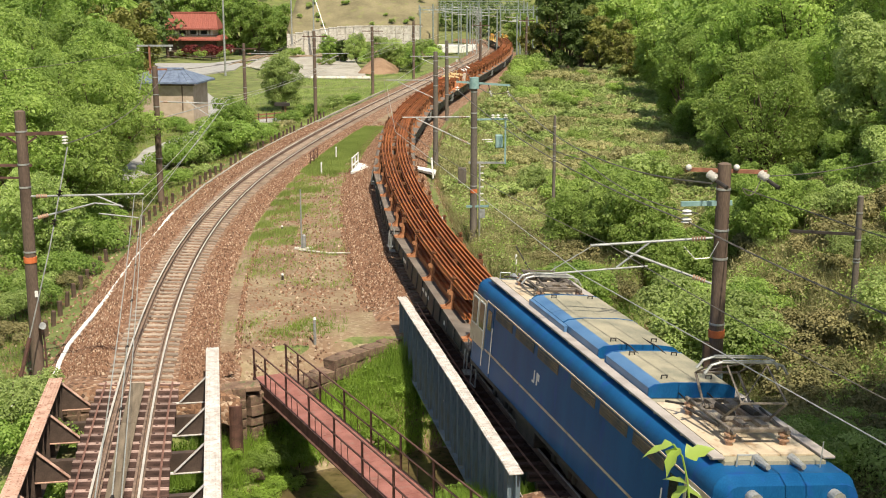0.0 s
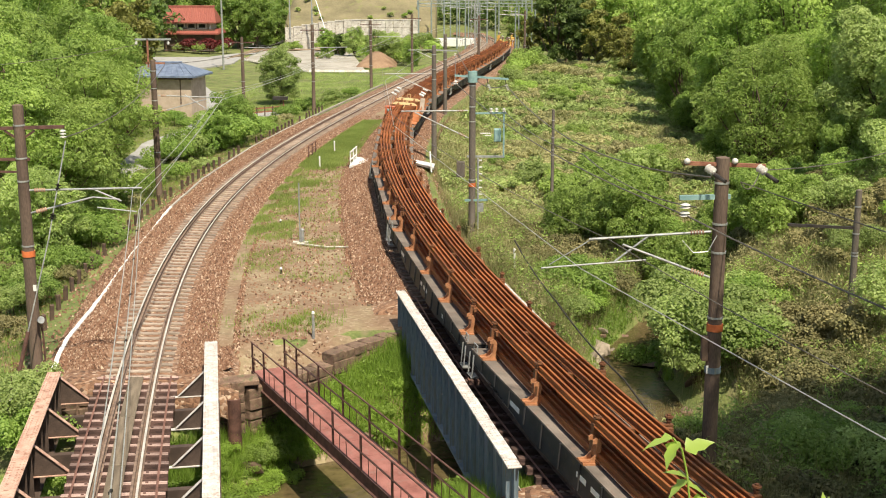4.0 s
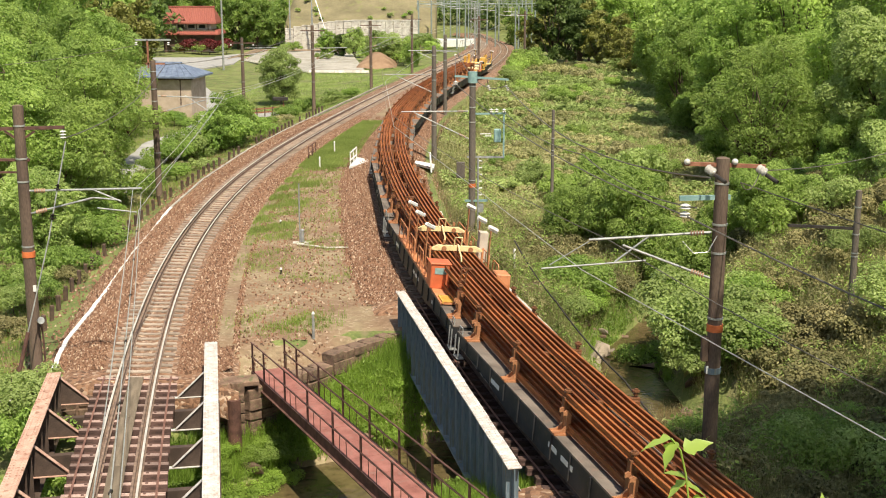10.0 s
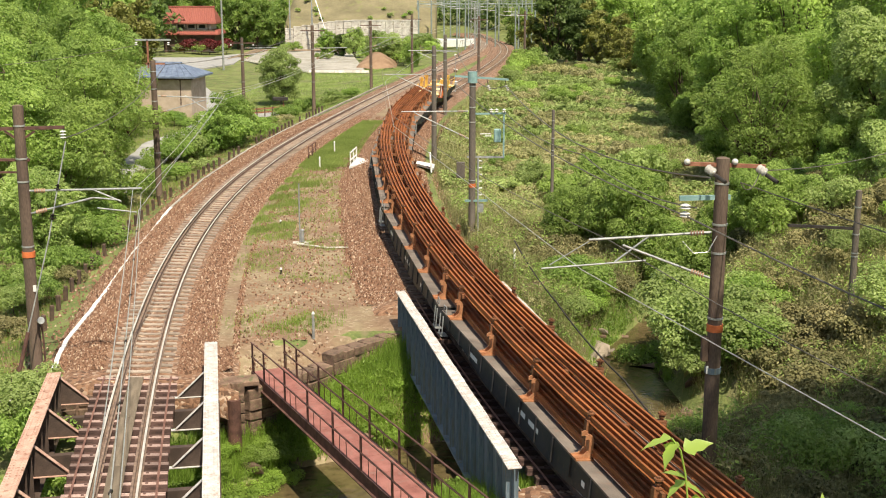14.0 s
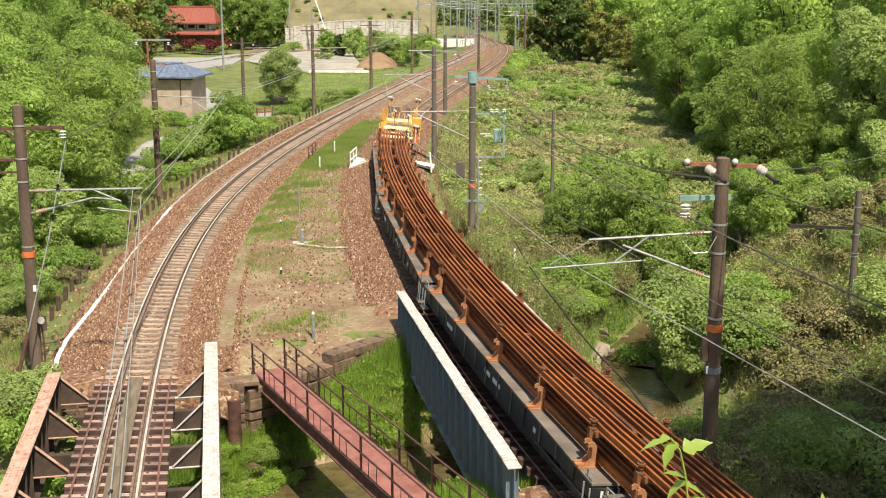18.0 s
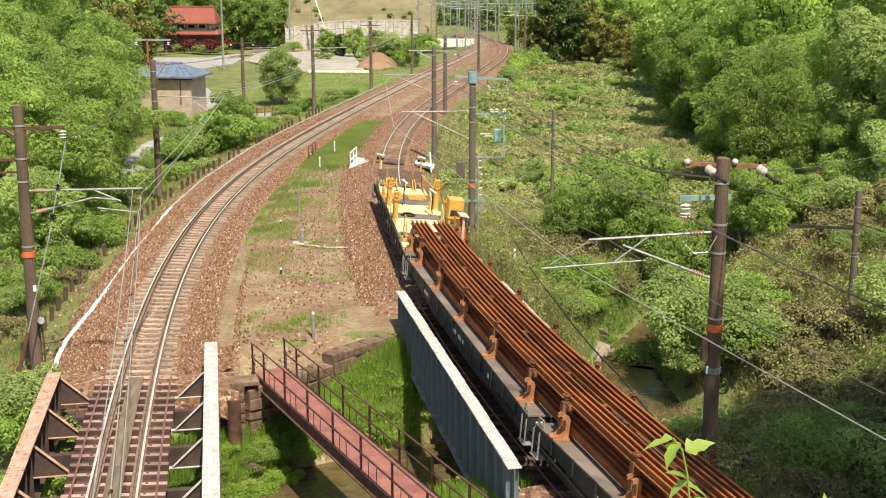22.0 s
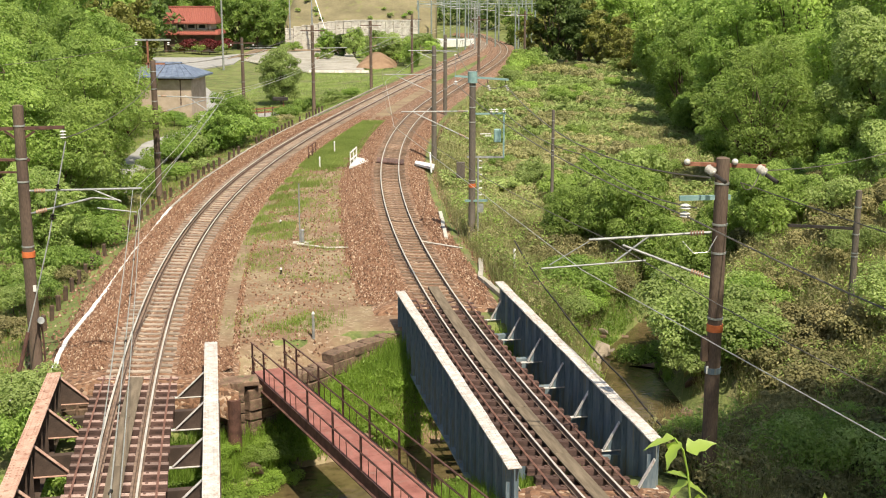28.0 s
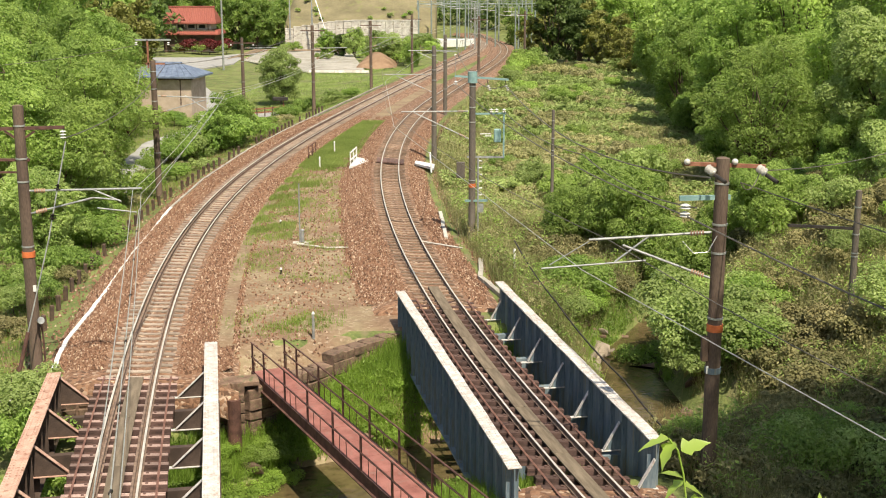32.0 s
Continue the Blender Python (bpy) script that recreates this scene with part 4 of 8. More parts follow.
    prism(bm, [(-1.06, 3.60), (-1.06, 3.78), (-0.975, 3.80), (-0.975, 3.60)], 9.2, 11.9)
    part("side_duct", bm, M_LOCO_ROOF_BLUE, c)
    for x in (-0.6, 0.0, 0.6):
        bm = B()
        disc(bm, (x, 6.98, 3.68), (1, 0, 0), 0.09, 0.4, 12)
        part("pipe_coupling", bm, M_DARK_METAL, c)
    for y in (0.75, n - 0.75):
        for x in (-0.35, 0.35):
            bm = B()
            rod(bm, (x, y - 0.2, 3.60), (x, y + 0.25, 3.60), 0.05, 0.09, 10)
            part("horn", bm, M_STEEL, c)
        bm = B()
        pipe(bm, [(-0.8, y + 0.1, 3.5), (-0.8, y + 0.1, 3.72), (-0.5, y + 0.1, 3.72), (-0.5, y + 0.1, 3.5)], 0.02)
        part("roof_handle", bm, M_STEEL, c)
        bm = B()
        rod(bm, (0.8, y, 3.5), (0.8, y, 4.0), 0.012, n=5)
        part("aerial", bm, M_STEEL, c)
    bm = B()
    for x in (-0.3, 0.35):
        pipe(bm, [(x, 3.8, 3.66), (x * 1.02, 7.0, 3.95), (x * 1.02, 12.2, 3.66)], 0.016)
    part("roof_cable", bm, M_DARK_METAL, c)
    pantograph(c, 2.5, 0.92)
    pantograph(c, 13.4, 0.05)
    for y in (0, n):
        o = -1 if y == 0 else 1
        bm = B()
        box(bm, 0, y, 0.86, 2.5, 0.24, 0.4, bevel=0.03)
        part("buffer_beam", bm, M_DARK_METAL, c)
        bm = B()
        box(bm, 0, y + o * 0.14, 0.86, 0.24, 0.4, 0.26, bevel=0.04)
        part("coupler", bm, M_DARK_METAL, c)
        for s in (-1, 1):
            bm = B()
            pipe(bm, [(s * 1.3, y - o * 0.3, 1.0), (s * 1.3, y - o * 0.3, 0.3), (s * 1.3, y - o * 0.8, 0.3), (s * 1.3, y - o * 0.8, 1.0)], 0.025)
            part("step", bm, M_STEEL, c)
    for y in (2.9, 8.0, 13.1):
        bogie(c, y, 2.6, 0.56)
    return c


def railing(parent, x, y0, y1, z, tall, material, posts=3, label=""):
    """A bent-pipe handrail along the deck."""
    bm = B()
    pts = [(x, y0, z), (x, y0, z + tall * 0.9), (x, y0 + 0.1, z + tall), (x, y1 - 0.1, z + tall), (x, y1, z + tall * 0.9), (x, y1, z)]
    pipe(bm, pts, 0.022)
    pipe(bm, [(x, y0, z + tall * 0.5), (x, y1, z + tall * 0.5)], 0.018)
    for k in range(1, posts - 1):
        y = y0 + (y1 - y0) * k / (posts - 1)
        rod(bm, (x, y, z), (x, y, z + tall), 0.02, n=6)
    return part("handrail", bm, material, parent, label)


def lamp_post(parent, x, y, z, tall, tilt, post_mat):
    bm = B()
    for o in (-0.05, 0.05):
        rod(bm, (x, y + o, z), (x, y + o, z + tall), 0.022, n=6)
    p = part("lamp_post", bm, post_mat, parent)
    bm = B()
    box(bm, 0, 0, 0, 0.42, 0.17, 0.15, pose(x + 0.08, y, z + tall + 0.06, tilt, 24, 0), bevel=0.035)
    part("work_lamp", bm, M_LAMP_HEAD, p, "white work lamp")
    bm = B()
    box(bm, 0.02, -0.09, -0.01, 0.34, 0.02, 0.1, pose(x + 0.08, y, z + tall + 0.06, tilt, 24, 0))
    part("lamp_glass", bm, M_STEEL, p)


def dress_orange(w):
    """Rail-clamping gear, cabinets and lamps on the middle wagon."""
    tagged(w, "flat wagon with orange rail-clamping gear, cabinets and work lamps")
    for s in (-1, 1):
        bm = B()
        box(bm, s * 1.0, 8.2, 1.20, 0.56, 11.4, 0.06)
        for k in range(8):
            box(bm, s * 1.0, 2.9 + k * 1.5, 1.12, 0.5, 0.08, 0.12)
        part("side_platform", bm, M_ORANGE_KIT, w, "orange steel walkway")
        for y0, y1 in ((5.3, 6.3), (7.0, 8.3), (9.2, 10.6), (11.3, 13.6)):
            railing(w, s * 1.24, y0, y1, 1.23, 0.75, M_ORANGE_KIT, 3)
    for s, y, tall in ((-1, 7.5, 1.58), (-1, 10.0, 1.58), (-1, 12.1, 1.6), (1, 6.8, 1.72), (1, 8.9, 1.68), (1, 11.2, 1.75)):
        lamp_post(w, s * (1.08 if s < 0 else 1.16), y, 1.23, tall, 20 * s, M_STANCHION)
    for y in (6.85, 10.5):
        fr = new("clamp_frame")
        fr.parent, fr.matrix_basis = w, pose(-0.04, y, -0.06)
        tagged(fr, "tan painted clamp beam across the rails")
        bm = B()
        for s in (-1, 1):
            prism(bm, [(s * 0.02, 2.19), (s * 0.80, 2.17), (s * 0.95, 2.19), (s * 0.95, 2.25), (s * 0.72, 2.37), (s * 0.02, 2.37)], -0.08, 0.08)
        part("beam", bm, M_YELLOW_DECK, fr)
        for x in (-0.98, 0.0, 0.98):
            bm = B()
            box(bm, x, 0.05, 1.72, 0.07, 0.09, 1.1)
            part("upright", bm, M_ORANGE_KIT, fr)
        for x in (-0.5, 0.5):
            bm = B()
            disc(bm, (x, -0.1, 2.26), (0, 1, 0), 0.09, 0.06, 12)
            rod(bm, (x, 0, 2.42), (x, 0, 2.56), 0.05, n=8)
            part("clamp_screw", bm, M_STANCHION, fr)
        bm = B()
        pipe(bm, [(0.02, -0.05, 2.42), (0.02, -0.9, 2.12), (0.02, -1.0, 1.98)], 0.03)
        pipe(bm, [(-0.12, -0.05, 2.4), (-0.12, -0.1, 2.7), (0.15, -0.1, 2.7), (0.15, -0.05, 2.4)], 0.025)
        part("lever", bm, M_YELLOW_DECK, fr)
    bm = B()
    box(bm, -1.0, 4.85, 1.66, 0.70, 0.80, 0.86, bevel=0.03)
    cab = part("control_cabinet", bm, M_RED_KIT, w, "bright red-orange control cabinet")
    bm = B()
    box(bm, -1.0, 4.442, 1.86, 0.42, 0.02, 0.22)
    part("cabinet_window", bm, M_TEAL, cab)
    bm = B()
    box(bm, -1.0, 4.85, 2.11, 0.76, 0.86, 0.04, bevel=0.01)
    part("cabinet_lid", bm, M_RED_KIT, cab)
    bm = B()
    box(bm, 1.26, 8.5, 2.0, 0.34, 0.42, 1.15, bevel=0.02)
    part("switch_box", bm, M_BEIGE_BOX, w, "beige upright switch box")
    bm = B()
    box(bm, 1.22, 8.5, 1.33, 0.1, 0.1, 0.3)
    part("box_stand", bm, M_ORANGE_KIT, w)
    bm = B()
    box(bm, 1.12, 4.25, 1.60, 0.5, 0.75, 0.74, bevel=0.03)
    part("engine_box", bm, M_ORANGE_KIT, w, "orange generator box")
    bm = B()
    for k in range(7):
        box(bm, -0.95, 2.55 + k * 0.12, 1.27, 0.5, 0.05, 0.05)
    for x in (-1.2, -0.7):
        box(bm, x, 2.9, 1.25, 0.05, 0.85, 0.08)
    part("step_grating", bm, M_YELLOW, w, "yellow step grating")
    for y in (1.9, 15.6):
        bm = B()
        for x in (-0.78, -0.62):
            rod(bm, (x, y, 1.06), (x, y, 2.55), 0.025, n=6)
        for k in range(6):
            rod(bm, (-0.78, y, 1.3 + k * 0.22), (-0.62, y, 1.3 + k * 0.22), 0.015, n=5)
        box(bm, -0.62, y, 2.57, 0.4, 0.05, 0.05)
        part("guide_post", bm, M_RAIL_SIDE, w)
    for k in range(5):
        bm = B()
        pipe(bm, [(-0.72, 5.0 + k * 1.9, 1.3), (-0.74, 5.2 + k * 1.9, 1.9), (-0.78, 5.7 + k * 1.9, 1.95), (-0.8, 5.9 + k * 1.9, 1.3)], 0.03)
        part("hose_hoop", bm, M_STANCHION, w)


def hand_wheel(bm, c, r):
    """A rim with spokes that run into it, one skin."""
    n, tube = 20, 0.024
    rings = []
    for k in range(n):
        a = 6.2832 * k / n
        out = Vector((math.cos(a), 0, math.sin(a)))
        rings.append([bm.verts.new(Vector(c) + out * (r + tube * math.cos(1.5708 * j)) + Vector((0, tube * math.sin(1.5708 * j), 0))) for j in range(4)])
    for k in range(n):
        p, q = rings[k], rings[(k + 1) % n]
        for j in range(4):
            bm.faces.new((p[j], q[j], q[(j + 1) % 4], p[(j + 1) % 4]))
    for k in range(3):
        a = 3.1416 * k / 3
        d = Vector((math.cos(a), 0, math.sin(a))) * r
        rod(bm, Vector(c) - d, Vector(c) + d, 0.016, n=5)


def dress_yellow(w):
    """Rail-unloading gear on the last wagon."""
    tagged(w, "yellow rail-unloading wagon with guide posts, hand wheels and cabinets")
    z = 1.06
    for y0, y1, m, lab in ((14.4, 16.4, M_YELLOW_DECK, ""), (12.9, 14.3, None, ""), (11.4, 12.8, M_DECK, "worn grey floor plate"), (9.0, 11.3, M_YELLOW_DECK, ""), (7.7, 8.9, M_DECK, "worn grey floor plate"), (4.4, 7.6, M_YELLOW_DECK, ""), (3.5, 4.3, M_DECK, "worn grey floor plate")):
        if m is None:
            for x in (-0.68, 0.68):
                bm = B()
                for k in range(11):
                    box(bm, x, y0 + 0.1 + k * 0.12, z + 0.13, 1.0, 0.05, 0.05)
                for e in (-0.5, 0, 0.5):
                    box(bm, x + e, (y0 + y1) / 2, z + 0.10, 0.05, y1 - y0, 0.05)
                part("floor_grating", bm, M_YELLOW, w, "yellow bar grating")
        else:
            bm = B()
            box(bm, 0.06, (y0 + y1) / 2, z + 0.10, 2.46 if m is M_YELLOW_DECK else 2.1, y1 - y0, 0.06, bevel=0.01)
            for e in (-0.6, 0.6):
                box(bm, e, (y0 + y1) / 2, z + 0.04, 0.2, y1 - y0 - 0.1, 0.07)
            part("floor_plate", bm, m, w, lab)
    bm = B()
    for s in (-1, 1):
        box(bm, s * 1.22, 10.0, z + 0.085, 0.06, 14.0, 0.06)
    part("deck_curb", bm, M_RUBBER, w)
    for x in (-0.95, -0.42, 0.42, 0.95):
        bm = B()
        box(bm, 0, 0, 0, 0.42, 0.05, 0.55, pose(x, 16.7, 1.78, -28, 0, 0), bevel=0.01)
        hd = part("guide_flap", bm, M_RUBBER, w, "brown-black hinged guide flap")
        bm = B()
        for e in (-0.2, 0.2):
            prism(bm, [(15.3, 1.2), (16.7, 1.2), (16.75, 1.65), (16.4, 1.62), (15.8, 1.36)], x + e - 0.02, x + e + 0.02, "X")
        part("flap_bracket", bm, M_YELLOW, hd)
    for s, y, tall in ((-1, 10.9, 1.35), (-1, 7.4, 1.3), (1, 10.4, 1.5), (1, 6.9, 1.3)):
        col = new("guide_column")
        col.parent, col.matrix_basis = w, pose(-1.04 if s < 0 else 1.16 if y > 9 else 1.32, y, z + 0.10)
        tagged(col, "yellow twin guide column with a hand wheel")
        for o in (-0.14, 0.14):
            bm = B()
            box(bm, 0, o, tall / 2, 0.22, 0.12, tall, bevel=0.015)
            part("column", bm, M_YELLOW, col)
        bm = B()
        rod(bm, (0, 0, 0.1), (0, 0, tall + 0.05), 0.04, n=8)
        part("screw", bm, M_DARK_METAL, col)
        bm = B()
        hand_wheel(bm, (0, -0.26, tall * 0.86), 0.2)
        part("hand_wheel", bm, M_YELLOW, col)
        if s > 0:
            bm = B()
            prism(bm, [(-0.7, 0.0), (0.2, 0.0), (0.2, 0.9), (-0.7, 0.62)], -0.32, -0.29, "X")
            part("side_plate", bm, M_YELLOW_DECK, col, "pale yellow guard plate")
            bm = B()
            disc(bm, (-0.35, -0.75, 0.05), (0.2, 0, 1), 0.26, 0.08, 14)
            part("roller_cover", bm, M_YELLOW_DECK, col)
    bm = B()
    box(bm, 1.42, 5.75, 2.18, 0.66, 0.9, 0.80, bevel=0.03)
    gen = part("generator_box", bm, M_YELLOW, w, "amber yellow generator box on a stand")
    bm = B()
    box(bm, 1.42, 5.29, 1.98, 0.50, 0.02, 0.24)
    part("vent", bm, M_DARK_METAL, gen)
    bm = B()
    for sx in (1.16, 1.68):
        for sy in (5.37, 6.13):
            box(bm, sx, sy, 1.45, 0.07, 0.07, 0.7)
    box(bm, 1.42, 5.75, 1.76, 0.70, 0.94, 0.06)
    box(bm, 1.3, 5.75, 1.12, 0.85, 0.9, 0.06)
    part("generator_stand", bm, M_YELLOW, gen)
    bm = B()
    box(bm, 0, 0, 0, 0.42, 1.0, 0.04, pose(1.46, 3.55, 2.25, 0, 8, 0))
    box(bm, 1.46, 3.2, 1.62, 0.10, 0.12, 1.2)
    part("canopy_stand", bm, M_BEIGE_BOX, w, "pale canopy board on a post")
    bm = B()
    box(bm, 1.46, 3.35, 1.62, 0.3, 0.1, 1.1)
    box(bm, 1.35, 3.3, 1.1, 0.5, 0.4, 0.06)
    part("red_post", bm, M_RED_KIT, w)
    for x, y0, y1 in ((-1.18, 12.0, 13.2), (-1.18, 8.3, 10.2), (-1.18, 5.6, 6.6), (1.36, 7.7, 8.7), (1.36, 8.9, 9.7), (1.34, 4.2, 5.0)):
        railing(w, x, y0, y1, z + 0.14, 0.72, M_YELLOW, 3)
    railing(w, -0.95, 3.1, 4.1, z + 0.14, 0.8, M_YELLOW, 2)
    for x in (-1.05, 1.15):
        bm = B()
        rod(bm, (x, 17.5, 1.06), (x, 17.5, 2.65), 0.045, n=8)
        p = part("tail_post", bm, M_YELLOW, w)
        bm = B()
        box(bm, 0, 0, 0, 0.5, 0.14, 0.07, pose(x, 17.4, 2.72, 10, 10, 30))
        part("tail_lamp", bm, M_LAMP_HEAD, p)
        bm = B()
        disc(bm, (x - 0.14, 17.42, 2.52), (0, 1, 0), 0.08, 0.1, 12)
        disc(bm, (x + 0.12, 17.42, 2.5), (0, 1, 0), 0.08, 0.1, 12)
        part("tail_signal", bm, M_RUBBER, p)
    bm = B()
    pipe(bm, [(1.15, 17.4, 1.95), (1.16, 16.9, 1.85), (1.2, 11.0, 2.0)], 0.03)
    pipe(bm, [(-1.05, 17.4, 1.6), (-0.6, 15.0, 1.25)], 0.03)
    part("stay_pipe", bm, M_YELLOW, w)
    for x, y in ((-0.35, 11.0), (0.75, 8.6)):
        bm = B()
        rod(bm, (x, y, z), (x, y, 2.3), 0.02, n=6)
        rod(bm, (x, y, 2.3), (x + 0.12, y + 0.4, 1.2), 0.012, n=5)
        p = part("floodlight_stand", bm, M_DARK_METAL, w)
        bm = B()
        box(bm, 0, 0, 0, 0.10, 0.62, 0.05, pose(x, y, 2.36, 8, 0, 20))
        part("floodlight", bm, M_LAMP_HEAD, p)
    bm = B()
    for j in range(4):
        for k in range(14):
            a, b = 6.2832 * k / 14, 6.2832 * (k + 1) / 14
            r = 0.34 - 0.035 * j
            rod(bm, (-0.35 + r * math.cos(a), 8.3 + r * math.sin(a), z + 0.17 + 0.02 * j), (-0.35 + r * math.cos(b), 8.3 + r * math.sin(b), z + 0.17 + 0.02 * j), 0.022, n=5)
    part("cable_coil", bm, M_DARK_METAL, w, "coil of dark cable")
    for x in (-0.8, -0.25, 0.3, 0.85):
        bm = B()
        for k in range(3):
            rod(bm, (x - 0.15 + 0.15 * k, 3.0, 1.16), (x - 0.15 + 0.15 * k, 3.4, 1.16), 0.05, n=8)
        part("roller_set", bm, M_DARK_METAL, w)
    bm = B()
    box(bm, 0, 2.85, 1.14, 2.2, 0.14, 0.16)
    box(bm, 0, 3.5, 1.14, 2.2, 0.10, 0.16)
    part("roller_frame", bm, M_YELLOW, w)
    for x in (-0.85, 0.85):
        bm = B()
        box(bm, x, 1.95, 1.12, 0.7, 1.1, 0.05)
        part("step_plate", bm, M_YELLOW_DECK, w)


LOCO = make_loco()
MOVING.append((LOCO, 5.9, 21.9))
FIRST = 22.1
PITCH_O = 18.6
wagon = make_wagon()
add_saddles(wagon, [1.1, 5.0, 9.1, 13.2, 17.1])
fleet = [wagon]
for k in range(1, 11):
    fleet.append(copy_thing(wagon, Matrix.Identity(4)) if k != 5 else None)
plain = make_wagon()
fleet[5] = plain
tail = copy_thing(plain, Matrix.Identity(4))
add_saddles(plain, [1.1, 17.1])
dress_orange(plain)
dress_yellow(tail)
add_saddles(tail, [1.0])
fleet.append(tail)
for k, w in enumerate(fleet):
    MOVING.append((w, FIRST + PITCH_O * k, FIRST + PITCH_O * k + WAGON))
LOAD0, LOAD1, PIECES = 25.1, 229.3, 46
section = make_rail_section((LOAD1 - LOAD0) / PIECES)
for k in range(PIECES):
    o = LOAD0 + (LOAD1 - LOAD0) * k / PIECES
    MOVING.append((section if k == 0 else copy_thing(section, Matrix.Identity(4)), o, o + (LOAD1 - LOAD0) / PIECES))

# ---- trees, bushes and grass ----
RNG = np.random.default_rng(7)


def leaf_cloud(centres, radii, count, size, flat=0.75, droop=0.3, hollow=0.55, low=-0.45, ruffle=0.38):
    """Vertices of many small bent leaves that clothe the upper sides of clumps round the centres."""
    c = RNG.choice(len(centres), count, p=np.array(radii) ** 2 / np.sum(np.array(radii) ** 2))
    v = RNG.normal(size=(count, 3))
    v /= np.linalg.norm(v, axis=1)[:, None]
    v[:, 2] = np.where(v[:, 2] < low, -v[:, 2], v[:, 2])
    r = (hollow + (1 - hollow) * RNG.random(count) ** 0.6)[:, None]
    p = np.array(centres)[c] + v * r * np.array(radii)[c][:, None] * np.array([1, 1, flat])
    nrm = v * 0.75 + RNG.normal(size=(count, 3)) * ruffle + np.array([0, 0, 0.45])
    nrm /= np.linalg.norm(nrm, axis=1)[:, None]
    ref = RNG.normal(size=(count, 3))
    u = np.cross(nrm, ref)
    u /= np.linalg.norm(u, axis=1)[:, None]
    w = np.cross(nrm, u)
    s = size * (0.6 + 0.8 * RNG.random(count))[:, None]
    tip = p + u * s - np.array([0, 0, droop]) * s * 0.6
    root = p - u * s
    a, b = p + w * s * 0.55 + nrm * s * 0.12, p - w * s * 0.55 + nrm * s * 0.12
    return np.stack([root, a, tip, b], 1).reshape(-1, 3)


def open_leaves(pts, centres, radii, flat, deep=0.80):
    """The leaves that do not lie inside another clump."""
    mid = pts.reshape(-1, 4, 3).mean(1).astype(np.float32)
    keep = np.ones(len(mid), bool)
    for c, r in zip(centres, radii):
        d = mid - np.array(c, np.float32)
        d[:, 2] /= flat
        keep &= (d * d).sum(1) > (r * deep) ** 2
    return pts.reshape(-1, 4, 3)[keep].reshape(-1, 3)


def card_mesh(name, pts, material, c=4):
    me = bpy.data.meshes.new(name)
    n = len(pts) // c
    me.vertices.add(n * c)
    me.vertices.foreach_set("co", pts.astype(np.float32).ravel())
    me.loops.add(n * c)
    me.loops.foreach_set("vertex_index", np.arange(n * c))
    me.polygons.add(n)
    me.polygons.foreach_set("loop_start", np.arange(0, n * c, c))
    me.update()
    me.validate()
    me.materials.append(material)
    return me


def limb(bm, a, b, r0, r1, rnd, bends=3):
    pts = [Vector(a).lerp(Vector(b), k / bends) + (Vector((rnd.uniform(-1, 1), rnd.uniform(-1, 1), rnd.uniform(-0.4, 0.4))) * (Vector(b) - Vector(a)).length * 0.06 if 0 < k < bends else Vector()) for k in range(bends + 1)]
    for k in range(bends):
        rod(bm, pts[k], pts[k + 1], r0 + (r1 - r0) * k / bends, r0 + (r1 - r0) * (k + 1) / bends, 7, caps=False)


def make_tree(seed, tall, wide, leaves, size, material, label, category="tree", trunk_h=0.2, lobes=17, name="tree", inner=2600, fork=10):
    """A forked trunk whose limbs end in rounded leafy lobes; small leaves outside, large ones in the shaded heart of each clump."""
    rnd = random.Random(seed)
    t = thing(name, label, category)
    bm = B()
    base = tall * trunk_h
    limb(bm, (0, 0, -0.5), (rnd.uniform(-0.3, 0.3), rnd.uniform(-0.3, 0.3), base), tall * 0.022 + 0.06, tall * 0.016 + 0.03, rnd)
    centres, radii = [], []
    low = base * (0.95 if trunk_h > 0.5 else 0.4)
    half, mid_z = (tall - low) / 2, (tall + low) / 2
    for k in range(lobes):
        u = 0.95 - (1.75 if trunk_h > 0.12 else 2.0) * (k + 0.5) / lobes
        ring = math.sqrt(max(0.03 if u > 0 or trunk_h > 0.12 else 0.45, 1 - u * u))
        a = k * 2.39996 + rnd.uniform(-0.4, 0.4)
        q = rnd.uniform(0.70, 1.06)
        c = Vector((math.cos(a) * wide * 0.34 * ring * q, math.sin(a) * wide * 0.34 * ring * q, mid_z + half * 0.80 * u * q))
        big = wide * rnd.uniform(0.09, 0.15)
        limb(bm, (0, 0, min(c.z * 0.7, base * (1.0 if trunk_h > 0.5 else rnd.uniform(0.8, 1.6)))), c, tall * 0.009, 0.02, rnd)
        for j in range(fork):
            w = Vector((rnd.gauss(0, 1), rnd.gauss(0, 1), rnd.gauss(0.35, 0.8))).normalized()
            p = c + Vector((w.x * big, w.y * big, w.z * big * 0.8)) * rnd.uniform(0.6, 1.1)
            centres.append(tuple(p))
            radii.append(big * rnd.uniform(0.45, 0.85))
            if j % 3 == 0:
                limb(bm, c, p, 0.03, 0.01, rnd, 2)
    part("trunk", bm, M_BARK, t, smooth=True)
    outer = open_leaves(leaf_cloud(centres, radii, leaves * 2, size, 0.78, 0.35, 0.80, -0.75, 0.62), centres, radii, 0.78)[:leaves * 4]
    heart = leaf_cloud(centres, [r * 0.86 for r in radii], inner * 3 // 2, size * 2.6, 0.75, 0.2, 0.3, -1.0, 0.4)
    hung("crown", card_mesh("crown", np.concatenate([outer, heart]), material), t)
    return t


